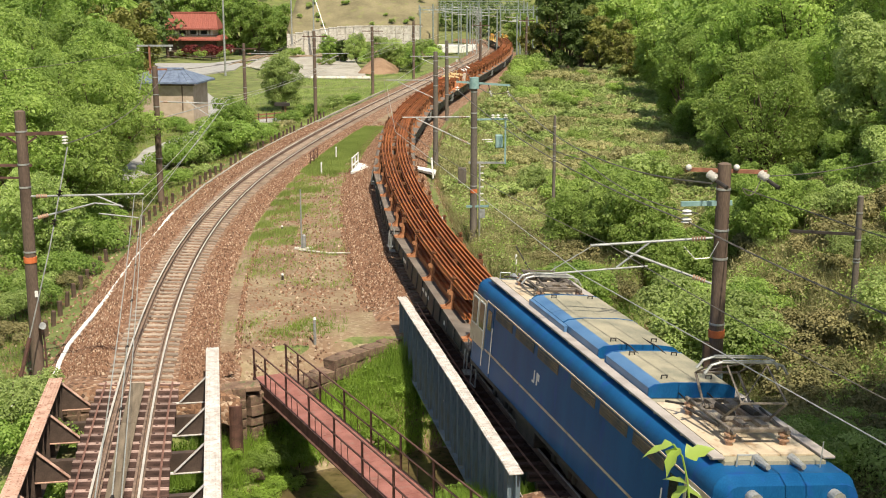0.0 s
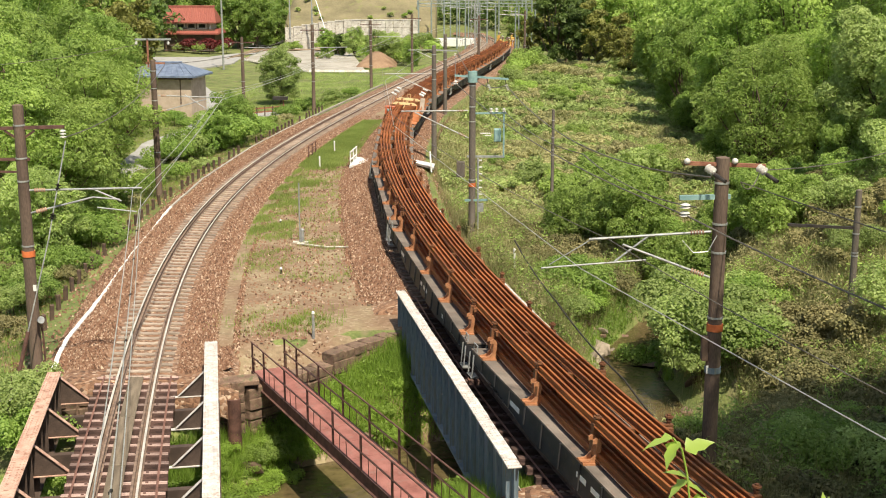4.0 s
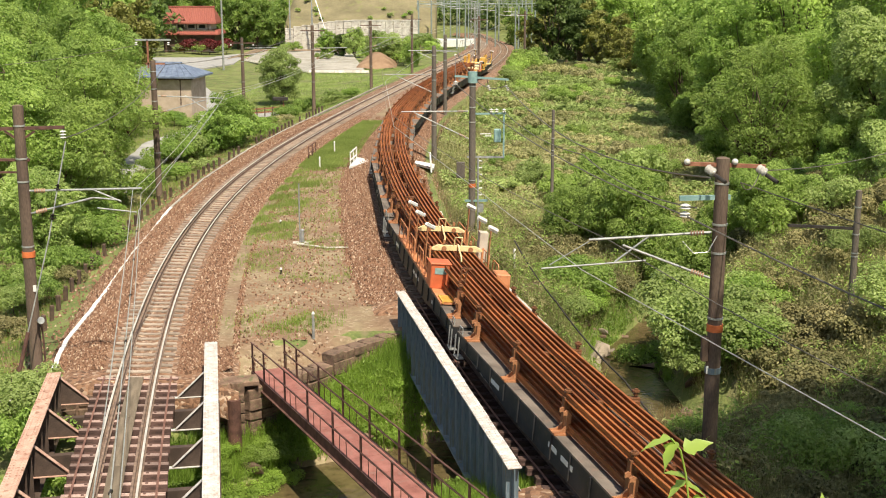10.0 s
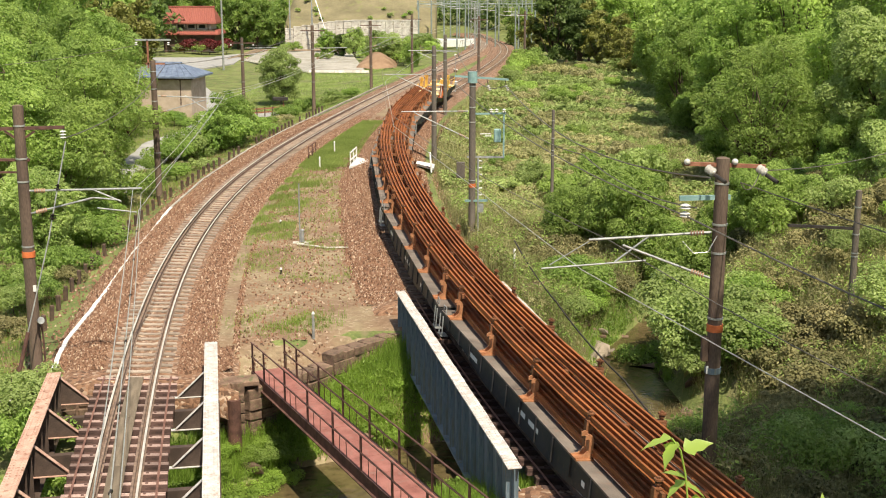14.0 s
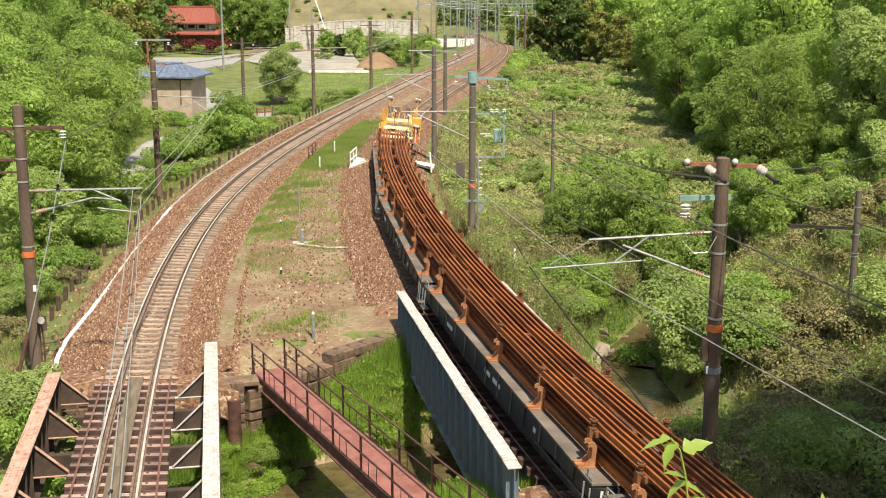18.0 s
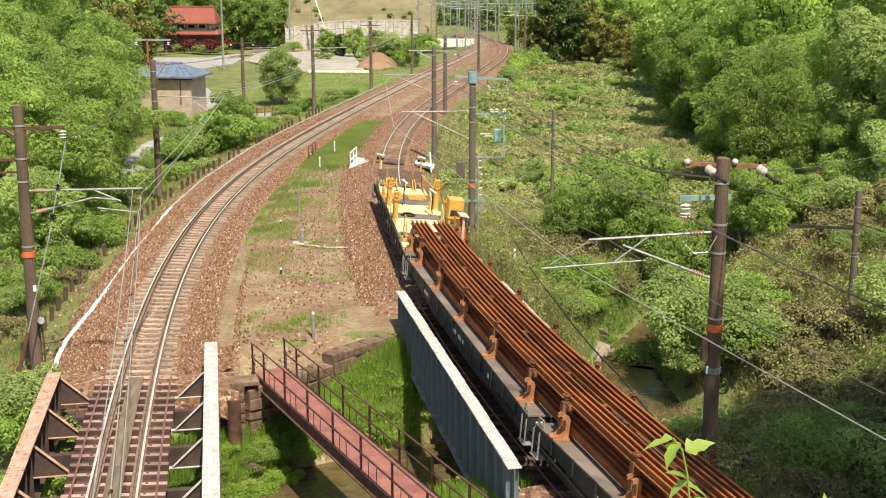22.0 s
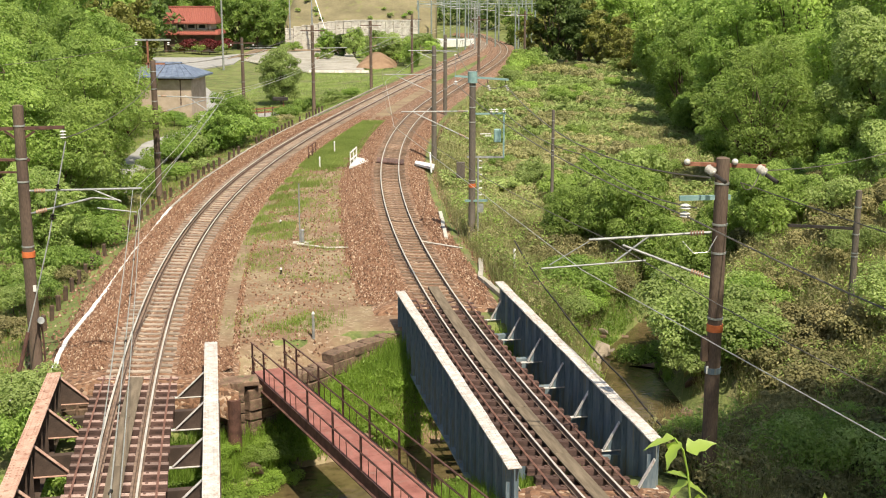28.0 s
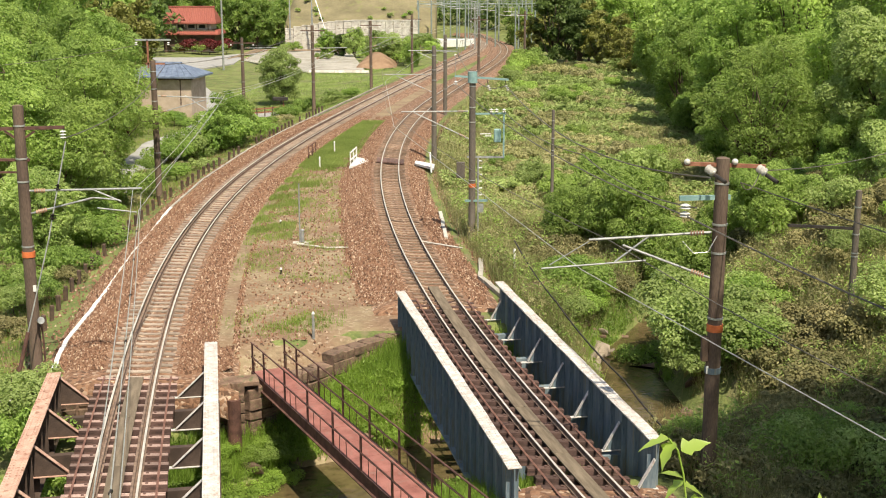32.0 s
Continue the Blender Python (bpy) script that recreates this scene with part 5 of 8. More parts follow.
def make_bush(seed, wide, tall, leaves, size, material, label, category="bush", name="bush"):
    rnd = random.Random(seed)
    t = thing(name, label, category)
    bm = B()
    centres, radii = [], []
    for k in range(15):
        a = k * 2.4
        q = wide * 0.5 * math.sqrt((k + 0.3) / 15) * rnd.uniform(0.7, 1.0)
        c = Vector((math.cos(a) * q, math.sin(a) * q, tall * rnd.uniform(0.35, 0.72) * (1 - 0.35 * q / wide)))
        centres.append(tuple(c))
        radii.append(min(wide, tall * 1.4) * rnd.uniform(0.12, 0.24))
    pipe(bm, [(0, 0, -0.3), (0.05, 0.02, tall * 0.25), (-0.04, 0.06, tall * 0.45), (0.03, 0, tall * 0.65)], 0.035, 6)
    part("stem", bm, M_BARK, t)
    outer = open_leaves(leaf_cloud(centres, radii, leaves * 2, size, 0.8, 0.3, 0.74, -0.6, 0.5), centres, radii, 0.8, 0.74)[:leaves * 4]
    heart = leaf_cloud(centres, [r * 0.75 for r in radii], leaves // 8, size * 2.4, 0.8, 0.2, 0.3, -1.0, 0.6)
    hung("foliage", card_mesh("foliage", np.concatenate([outer, heart]), material), t)
    return t


def ground_z(x, y):
    return float(height(x, y))


def place_all(kinds, spots, lift=0.0):
    first = {}
    rnd = random.Random(5)
    for i, x, y, s in spots:
        m = pose(x, y, ground_z(x, y) + lift, 0, 0, rnd.uniform(0, 360)) @ Matrix.Diagonal((s, s, s * rnd.uniform(0.92, 1.1), 1))
        if i not in first:
            first[i] = (kinds[i], m)
        else:
            copy_thing(kinds[i], m)
    for ob, m in first.values():
        ob.matrix_basis = m


TREES = [
    make_tree(1, 13, 11, 42000, 0.076, M_LEAF, "tall broadleaf tree in full fresh green leaf", trunk_h=0.1, lobes=30),
    make_tree(2, 15, 12, 50000, 0.076, M_LEAF, "tall spreading broadleaf tree with dense green crown", trunk_h=0.1, lobes=34),
    make_tree(3, 10, 9, 28000, 0.084, M_LEAF_PALE, "broadleaf tree with pale green spring leaves", trunk_h=0.1, lobes=26),
    make_tree(4, 14, 8, 4500, 0.19, M_LEAF_DARK, "dark green conifer with a dense crown down to the ground", "tree", 0.06, inner=500),
    make_tree(5, 11, 8, 4500, 0.19, M_BAMBOO, "yellow green bamboo thicket with feathery tops", "bamboo", 0.08, 16, "bamboo_clump", 500),
    make_tree(6, 13, 11, 27000, 0.092, M_LEAF_DEEP, "broadleaf tree with deep green leaves beside the lane", trunk_h=0.1, lobes=22),
    make_tree(7, 14, 11, 9000, 0.17, M_LEAF_DEEP, "deep green broadleaf tree at the foot of the hill", trunk_h=0.1, lobes=24, inner=900),
    make_tree(8, 13, 11, 9000, 0.17, M_LEAF, "fresh green broadleaf tree at the foot of the hill", trunk_h=0.1, lobes=24, inner=900),
    make_tree(9, 9, 8, 20000, 0.085, M_LEAF_DEEP, "low spreading deep green tree with foliage down to the ground", trunk_h=0.06, lobes=24),
    make_tree(10, 6, 7.5, 22000, 0.072, M_LEAF, "low creekside tree with a wide bright green crown", trunk_h=0.3, lobes=20, inner=1800),
    make_tree(11, 25, 14, 20000, 0.11, M_LEAF_DEEP, "very tall unseen broadleaf tree added to shade the bank", trunk_h=0.55, lobes=28, inner=3500),
]


def bearing(u, y):
    """x at distance y on the bearing u, where u runs from -1 at one side of the view to 1 at the other."""
    return u * math.tan(radians(19.86)) * (0.977 * y + 2.6)


def bearing_of(x, y):
    return x / bearing(1.0, y)


TREE_SPOTS = [
    # the wood on the right-hand bank
    (5, 0.545, 113, 0.8), (6, 0.56, 124, 0.85), (6, 0.64, 118, 1.0), (8, 0.56, 109, 0.5), (5, 0.67, 101, 0.9), (1, 0.715, 79, 0.74), (0, 0.88, 86, 1.0), (1, 0.80, 98, 1.0), (2, 0.97, 65, 0.82),
    (0, 1.04, 77, 1.0), (5, 0.72, 108, 1.1), (6, 0.94, 98, 1.15), (8, 0.635, 85, 0.5), (8, 0.68, 74, 0.42), (8, 0.80, 71, 0.5), (8, 0.90, 64, 0.42), (2, 1.08, 58, 0.7), (8, 1.0, 58, 0.42),
    (7, 0.56, 138, 0.9), (3, 0.25, 204, 1.0), (3, 0.28, 208, 0.95), (3, 0.31, 200, 0.8), (4, 0.2, 206, 0.7), (7, 0.49, 156, 0.75), (7, 0.52, 170, 1.0), (4, 0.35, 196, 0.8), (4, 0.39, 190, 0.8),
    (7, 0.51, 150, 0.9), (7, 0.46, 205, 1.1), (4, 0.24, 222, 0.9), (7, 0.17, 240, 0.6), (3, 0.3, 235, 1.1), (6, 0.6, 140, 1.1), (4, 0.42, 178, 0.7), (4, 0.33, 215, 0.9), (7, 0.4, 225, 1.0),
    # low trees over the creek
    (9, bearing_of(8.9, 58.0), 58.0, 0.7), (9, bearing_of(11.6, 56.5), 56.5, 0.72), (9, bearing_of(14.0, 58), 58, 0.7), (9, bearing_of(7.0, 61), 61, 0.55), (9, bearing_of(14.8, 54), 54, 0.6),
    # trees out of view beside the bridge, added to shade the brush on the bank
    (10, bearing_of(15.8, 16.0), 16.0, 1.0), (10, bearing_of(18.4, 21.0), 21.0, 1.0), (0, 1.75, 30, 0.9), (1, 1.7, 36, 0.7), (2, 1.35, 41, 0.7), (0, 1.95, 15.5, 0.9),
    # the wood on the left-hand side
    (0, -0.8, 69, 0.8), (5, -0.88, 74, 0.72), (0, -0.96, 61, 0.75), (2, -0.91, 56, 0.5), (0, -0.8, 86, 0.85), (5, -0.88, 94, 0.85), (5, -0.78, 101, 0.85), (0, -0.99, 82, 0.9), (0, -1.06, 66, 0.9),
    (5, -1.08, 78, 1), (5, -0.86, 112, 0.95), (5, -0.95, 104, 1), (5, -0.78, 122, 0.8), (4, -0.74, 136, 0.95), (4, -0.78, 146, 1.05), (4, -0.7, 156, 1), (6, -0.88, 132, 1.1), (5, -0.98, 124, 1.1),
    (3, -0.99, 142, 1.2), (4, -0.82, 162, 1.15), (6, -0.76, 178, 1.05), (3, -0.86, 182, 1.2), (6, -0.7, 200, 0.8), (3, -0.72, 222, 1.2), (6, -0.58, 250, 1.1), (6, -0.52, 252, 1), (6, -0.46, 243, 0.9),
    (6, -0.42, 240, 0.8), (3, -0.64, 256, 1.2), (6, -0.38, 246, 0.75), (2, -0.365, 131, 0.62), (8, -0.475, 97, 0.5), (8, -0.50, 92, 0.36), (2, -0.12, 196, 0.55), (2, -0.15, 206, 0.5), (2, -0.2, 214, 0.5), (3, -0.225, 216, 0.32), (3, -0.235, 217, 0.3),
    (6, -0.26, 217, 0.35), (6, -0.07, 188, 0.3), (0, -0.87, 62, 0.6),
]
place_all(TREES, [(i, bearing(u, y), y, s) for i, u, y, s in TREE_SPOTS])


def make_woods():
    """The far wooded slopes as one mass of foliage."""
    centres, radii = [], []
    r = np.random.default_rng(3)
    for _ in range(900):
        x, y = r.uniform(-170, 190), r.uniform(215, 420)
        if y < 262 + 0.0 * x and -48 < x < 30:
            continue
        if y < 300 and -2 < x < 24:
            continue
        if -40 < x < -3 and y < 330:
            continue
        z = ground_z(x, y)
        h = r.uniform(6, 13)
        for _ in range(3):
            centres.append((x + r.uniform(-3, 3), y + r.uniform(-3, 3), z + h * r.uniform(0.3, 0.9)))
            radii.append(r.uniform(2.2, 4.2))
    hung("far_woods", card_mesh("far_woods", leaf_cloud(centres, radii, 150000, 0.5), M_LEAF_DARK))
    tagged(bpy.data.objects["far_woods"], "dense green woods on the far hills", "woods", kind="stuff")


make_woods()
BUSHES = [
    make_bush(11, 3.2, 2.4, 2400, 0.08, M_LEAF, "round leafy green bush"),
    make_bush(12, 3.6, 2.7, 2600, 0.08, M_LEAF_PALE, "loose pale green bush"),
    make_bush(13, 3.8, 1.5, 2200, 0.085, M_STRAW, "straw-coloured brush with green shoots", "brush", "brush_clump"),
    make_bush(14, 3.6, 1.3, 2200, 0.08, M_MEADOW, "bright green bramble mound"),
    make_bush(15, 3.2, 2.4, 4000, 0.056, M_LEAF_DEEP, "round leafy green bush by the creek"),
    make_bush(16, 3.6, 2.9, 5000, 0.056, M_LEAF_PALE, "loose pale green bush by the creek"),
    make_bush(17, 3.4, 1.7, 3200, 0.062, M_BRUSH_DARK, "brown brush with dry stalks, darkened for the bank's shade", "brush", "brush_clump"),
    make_bush(18, 3.0, 1.7, 3600, 0.05, M_GRASS, "bright green weeds below the bridge", "weeds", "weed_clump"),
    make_bush(19, 3.2, 2.2, 3000, 0.062, M_LEAF_DEEP, "deep green bush on the verge"),
]


def bush_spots():
    r = random.Random(21)
    out = []
    # the overgrown field right of the curve
    while len(out) < 125:
        y = 47 + 130 * r.random() ** 1.25
        b = r.uniform(1.8, 8 + (y - 40) * 0.17)
        x = RIGHT.x(y) + 2.8 + b
        if float(creek_gap(x, y)) < 2.0 or abs(x) > 0.42 * y:
            continue
        k = r.choices((0, 1, 2, 3), (1, 1, 7, 5))[0]
        out.append((k, x, y, r.uniform(0.35, 0.75) * (1.0 if b > 3 else 0.55)))
    # thick brush along the foot of the wood
    n = len(out)
    while len(out) < n + 40:
        y = r.uniform(62, 125)
        x = bearing(r.uniform(0.33, 0.56), y)
        if float(creek_gap(x, y)) < 2.2:
            continue
        out.append((r.choices((0, 1, 2, 3), (1, 1, 6, 5))[0], x, y, r.uniform(0.4, 0.8)))
    # the bank beyond the creek
    while len(out) < 255:
        y = r.uniform(30, 66)
        x = r.uniform(9, 27)
        if float(creek_gap(x, y)) < (3.4 if y < 42 else 2.4) or x > 0.40 * y + 3 or 8 < x < 14 and 48 < y < 58:
            continue
        k = r.choices((0, 1, 2, 3), (1, 2, 9, 1))[0]
        out.append((k, x, y, r.uniform(0.55, 1.1)))
    for k, x, y, s in ((1, 10.4, 47.0, 1.2), (1, 9.6, 44.0, 1.25), (1, 9.5, 43.3, 1.0), (1, 10.4, 43.0, 1.2), (0, 10.8, 42.0, 0.9), (0, 8.3, 48.0, 0.7), (3, 5.0, 52.0, 0.9), (2, 4.9, 55.0, 0.9), (2, 6.1, 57.5, 1.0), (2, 4.2, 58.8, 0.9), (3, 4.6, 49.6, 0.8), (0, 7.4, 62, 1.3), (0, 9.5, 66, 1.3), (1, 5.0, 47.6, 0.55), (0, 5.4, 50.6, 0.95), (0, 8.6, 66, 1.2), (0, 12.2, 46.5, 1.1), (1, 9.6, 45.6, 1.2), (1, 9.4, 42.6, 0.8), (0, 10.2, 48.5, 1.1), (3, 5.0, 46.4, 0.35), (0, 5.6, 48.8, 0.6), (3, 6.2, 50.2, 0.6), (0, 8.8, 70, 1.1), (0, 11.5, 74, 1.3), (1, 13, 79, 1.3), (0, 10, 82, 1.0), (0, 7.2, 76, 0.9)):
        out.append((k, x, y, s))
    # the overgrown bank by the mast next to the bridge
    n = len(out)
    while len(out) < n + 48:
        y = r.uniform(22, 38)
        x = RIGHT.x(y) + r.uniform(3.4, 12)
        if float(creek_gap(x, y)) < 3.0 or x > 0.42 * y + 3:
            continue
        out.append((r.choices((0, 1, 2, 3), (3, 0, 9, 0))[0], x, y, r.uniform(0.4, 0.85)))
    # the verge on the left
    n = len(out)
    while len(out) < n + 70:
        y = 36 + 100 * r.random() ** 1.3
        a = r.uniform(2.2, 12)
        x = LEFT.x(y) - 2.9 - a
        if y > 68 and not 3.4 < a < 4.8 and x > -19.5 or -26 < x < -20.6 and 60 < y < 150:
            continue
        if float(creek_gap(x, y)) < 3.4 or x < -0.42 * y:
            continue
        out.append((r.choices((0, 1, 2, 3), (4, 1, 5, 1))[0], x, y, r.uniform(0.3, 0.6)))
    for k, x, y, s in ((0, -16.6, 93, 1.5), (0, -17.3, 96, 1.65), (0, -16.2, 98.5, 1.4), (0, -15.4, 103, 0.9), (0, -19.6, 88, 1.2), (0, -19.0, 91.5, 1.3), (3, -19.4, 82, 0.7), (0, -18.6, 76, 0.7), (1, -19.8, 70, 0.8), (0, -18.8, 66, 0.8), (0, -26.5, 98, 1.0), (0, -25.8, 92, 1.0), (1, -25.3, 86, 1.1), (0, -24.8, 80, 1.1), (0, -24.4, 74, 1.1), (3, -16.6, 84, 0.7), (0, -17.6, 80, 0.7), (1, -18.4, 90, 0.8), (0, -15.0, 118, 0.9), (0, -13.6, 123.5, 0.9), (1, -11.5, 127, 0.7), (0, -10, 134, 0.7), (0, -44.5, 226, 1.0), (1, -47.5, 227, 1.0), (0, -40, 226, 0.9), (0, 9.5, 150, 0.8), (3, 11, 158, 1.1), (1, 8.6, 157, 0.8), (0, 8.8, 162, 0.9), (0, 9.8, 168, 1.0), (1, -9.5, 199, 1.8), (0, -7.4, 203, 1.7), (0, -12.3, 206, 1.3), (3, -20, 208, 1.1), (0, -6.2, 196, 1.3), (1, -4.6, 190, 1.1), (1, 9.0, 142, 0.6), (3, 12.5, 166, 1.1)):
        out.append((k, x, y, s))
    # low brush over the far field and the slope behind it
    n = len(out)
    while len(out) < n + 105:
        y = r.uniform(78, 200)
        x = bearing(r.uniform(0.10, 0.42), y)
        if x < RIGHT.x(y) + 4.2 or float(creek_gap(x, y)) < 2.4:
            continue
        out.append((r.choices((0, 1, 2, 3), (1, 1, 6, 5))[0], x, y, r.uniform(0.6, 1.1)))
    # weeds on the banks below the bridges
    n = len(out)
    while len(out) < n + 34:
        x, y = r.uniform(-7.0, 1.2), r.uniform(32.5, 41.5)
        if not 3.0 < float(creek_gap(x, y)) < 5 or y > 36.8 + 1.0 * (x + 6.3) or ground_z(x, y) > -0.9:
            continue
        out.append((3, x, y, r.uniform(0.16, 0.34)))
    for k, x, y, s in ((3, -5.6, 34.9, 0.5), (3, -5.0, 35.6, 0.5), (3, -6.2, 34.2, 0.55), (0, -5.4, 36.2, 0.4), (3, -4.6, 36.6, 0.4), (0, -11.8, 33.0, 0.8), (1, -12.6, 34.2, 0.8), (0, -13.6, 35.0, 0.7), (0, -11.2, 31.4, 0.7), (0, -12.4, 30.4, 0.9), (0, -25.0, 114, 0.8), (1, -27.4, 114.5, 0.8), (0, -23.6, 112, 0.5), (0, -3.0, 231, 1.6), (1, -4.8, 229, 1.4), (0, -2.0, 226, 1.2), (8, -17, 58, 1.0), (8, -18.6, 62, 1.1), (8, -16.6, 53, 0.8), (8, -19.2, 56.5, 1.2), (8, -20.4, 66, 1.1), (8, -17.8, 50, 0.9), (8, -21.2, 61, 1.2), (8, -16.2, 47, 0.7), (2, -15.9, 50.5, 0.5), (3, 9.5, 77, 1.0), (3, 11.5, 80, 1.1), (2, 13.5, 82, 1.0), (3, 12.5, 86, 1.1), (3, 10.2, 85, 1.0), (2, 9.0, 90, 1.0), (3, 14.5, 88, 1.0), (3, 11.6, 92, 1.0), (2, 13.8, 95, 1.0), (3, 15.5, 79, 0.9), (2, 8.2, 81, 0.9), (3, 10.5, 97, 1.0), (2, 12, 101, 1.0), (3, 14.5, 104, 1.0), (0, -22, 228.5, 1.3), (0, -19.6, 227.5, 1.1), (1, -17.5, 229, 1.4), (0, -15.2, 228, 1.2), (0, -13.2, 229, 1.4), (1, -11, 228, 1.4), (0, -9.2, 229, 1.5), (0, -7.2, 228, 1.3), (0, -27.5, 229, 1.0), (0, 11.5, 176, 1.5), (2, 14.5, 180, 1.3), (2, 17, 177, 1.3), (0, 13, 186, 1.5), (2, 19, 172, 1.3), (2, 21, 164, 1.2), (3, 18, 158, 1.2), (3, 16, 166, 1.2)):
        out.append((k, x, y, s))
    for _ in range(46):
        out.append((r.choice((0, 0, 1)), r.uniform(-34, -4), r.uniform(240, 280), r.uniform(0.5, 1.0)))
    return out


def place_bushes():
    spots = bush_spots()
    place_all(BUSHES, [(8 if x < -9 and i == 0 and y < 140 else i if y >= 68 or i == 8 else 8 if x < -9 and i in (0, 3) else i + 4, x, y, s) for i, x, y, s in spots if y < 237])
    rnd = random.Random(2)
    for i, x, y, s in spots:
        if y >= 237:
            z = 3.0 + (y - 237) * 0.42 * (1 - 0.25 * abs((x + 17) / 18)) + 0.3 * float(wobble(x, y))
            copy_thing(BUSHES[i], pose(x, y, z, 0, 0, rnd.uniform(0, 360)) @ Matrix.Diagonal((s, s, s, 1)))


place_bushes()


def grass_tufts(name, spots, tall, wide, material, label, clump=0.10, level=-99.0):
    """Single curved-in blades in loose tufts round (x, y) spots, one mesh."""
    p = np.array(spots)
    n = len(p)
    p = np.repeat(p[::4], 4, axis=0)[:n] + RNG.normal(size=(n, 2)) * clump
    z = np.maximum(height(p[:, 0], p[:, 1]), level)
    a = RNG.random(n) * 6.283
    h = tall * (0.45 + 0.9 * RNG.random(n) ** 1.3)
    lean = RNG.normal(size=(n, 2)) * 0.26 * h[:, None]
    u = np.stack([np.cos(a), np.sin(a)], 1) * wide
    pts = np.stack([np.column_stack([p - u, z - 0.03]), np.column_stack([p + u, z - 0.03]), np.column_stack([p + lean, z + h])], 1).reshape(-1, 3)
    ob = hung(name, card_mesh(name, pts, material, 3))
    tagged(ob, label, "grass", kind="stuff")


def leaf_cover(name, spots, tall, size, material, label, category="undergrowth", k=1.0):
    """Low tangled growth: small leaves and bits of stalk heaped into uneven mounds over the ground, one mesh."""
    p = np.array(spots)
    n = len(p)
    heap = 0.25 + np.clip(0.45 + 0.5 * wobble(p[:, 0], p[:, 1], 2.3 * k) + 0.4 * wobble(p[:, 1] + 3, p[:, 0], 5.7 * k), 0, 2)
    q = np.column_stack([p, height(p[:, 0], p[:, 1]) + tall * heap * RNG.random(n) ** 0.6])
    nrm = RNG.normal(size=(n, 3)) * 0.55 + np.array([0, 0, 0.8])
    nrm /= np.linalg.norm(nrm, axis=1)[:, None]
    u = np.cross(nrm, RNG.normal(size=(n, 3)))
    u /= np.linalg.norm(u, axis=1)[:, None]
    w = np.cross(nrm, u)
    sz = size * (0.5 + RNG.random(n))[:, None]
    thin = np.where(RNG.random(n) < 0.3, 0.12, 0.5)[:, None]
    sz = np.where(thin < 0.2, sz * 2.2, sz)
    pts = np.stack([q - u * sz, q + w * sz * thin, q + u * sz - np.array([0, 0, 0.25]) * sz, q - w * sz * thin], 1).reshape(-1, 3)
    tagged(hung(name, card_mesh(name, pts, material)), label, category, kind="stuff")


def scatter(n, seed, fn):
    """n places drawn by fn, which gives batches of x, y and which of them count."""
    r = np.random.default_rng(seed)
    out, have = [], 0
    while have < n:
        x, y, ok = fn(r, n)
        out.append(np.stack([x[ok], y[ok]], 1))
        have += int(ok.sum())
    return np.concatenate(out)[:n]


def track_x(line, y):
    return np.interp(y, line.ys, line.xs)


def in_right_field(r, n):
    y = 44 + 130 * r.random(n) ** 1.5
    x = track_x(RIGHT, y) + 2.9 + r.random(n) ** 1.2 * (10 + (y - 40) * 0.2)
    return x, y, (creek_gap(x, y) > 1.8) & (np.abs(x) < 0.43 * y)


def on_right_bank(r, n):
    y = 22 + 45 * r.random(n)
    x = track_x(RIGHT, y) + 3.0 + r.random(n) * 20
    return x, y, (creek_gap(x, y) > np.where(y < 42, 3.0, 1.8)) & (x < 0.40 * y + 2)


def in_left_verge(r, n):
    y = 30 + 110 * r.random(n) ** 1.4
    x = track_x(LEFT, y) - 4.3 - r.random(n) ** 1.3 * 16
    lane_x = np.interp(y, [60, 76, 86, 98, 114, 124, 133, 158], [-20.5, -21.2, -21.8, -22.6, -21.9, -23.4, -24.8, -33])
    return x, y, (creek_gap(x, y) > 2.4) & (x > -0.42 * y) & ((np.abs(x - lane_x) > 1.7) | (y < 60))


def on_creek_bank(r, n):
    x, y = -14 + 18 * r.random(n), 27 + 17 * r.random(n)
    d = creek_gap(x, y)
    return x, y, (d > 2.95) & (height(x, y) < -0.75) & ((y < 37.0 + 1.0 * (x + 6.3)) | (x > -1.9) & (y < 43.6 + 0.6 * (x + 1.7)))


def by_the_pool(r, n):
    x, y = 3.4 + 5.4 * r.random(n), 44.5 + 11 * r.random(n)
    return x, y, (creek_gap(x, y) > 1.2) & (x > track_x(RIGHT, y) + 2.4)


def on_meadow(r, n):
    y = 112 + 75 * r.random(n)
    x = track_x(LEFT, y) - 3.8 - r.random(n) * 17
    return x, y, x > -0.36 * y + 14


def in_far_field(r, n):
    y = 80 + 120 * r.random(n)
    x = track_x(RIGHT, y) + 3.4 + r.random(n) * (10 + (y - 60) * 0.2)
    return x, y, np.abs(x) < 0.3 * y


def on_lawn(r, n):
    """The mown lawn beyond the crossing, a strip along the western side of the yard and thin growth down its middle."""
    kind = r.random(n)
    y = np.where(kind < 0.62, 81 + 27 * r.random(n), np.where(kind < 0.82, 57 + 30 * r.random(n), 49 + 34 * r.random(n)))
    xl, xr = track_x(LEFT, y), track_x(RIGHT, y)
    w = r.random(n)
    x = np.where(kind < 0.62, xl + 2.3 + w * (xr - xl - 3.7), np.where(kind < 0.85, xl + 2.5 + w ** 1.5 * 2.2, xl + 3 + w * (xr - xl - 6)))
    patch = wobble(x, y, 3.1) * 0.7 + 0.4 * wobble(y, x, 5.3) + 0.55 * r.normal(size=n)
    return x, y, (kind < 0.62) & ((y > 86) | (x < xr - 3.4)) | (patch > 0.15) & (kind < 0.85) | (patch > 0.45)


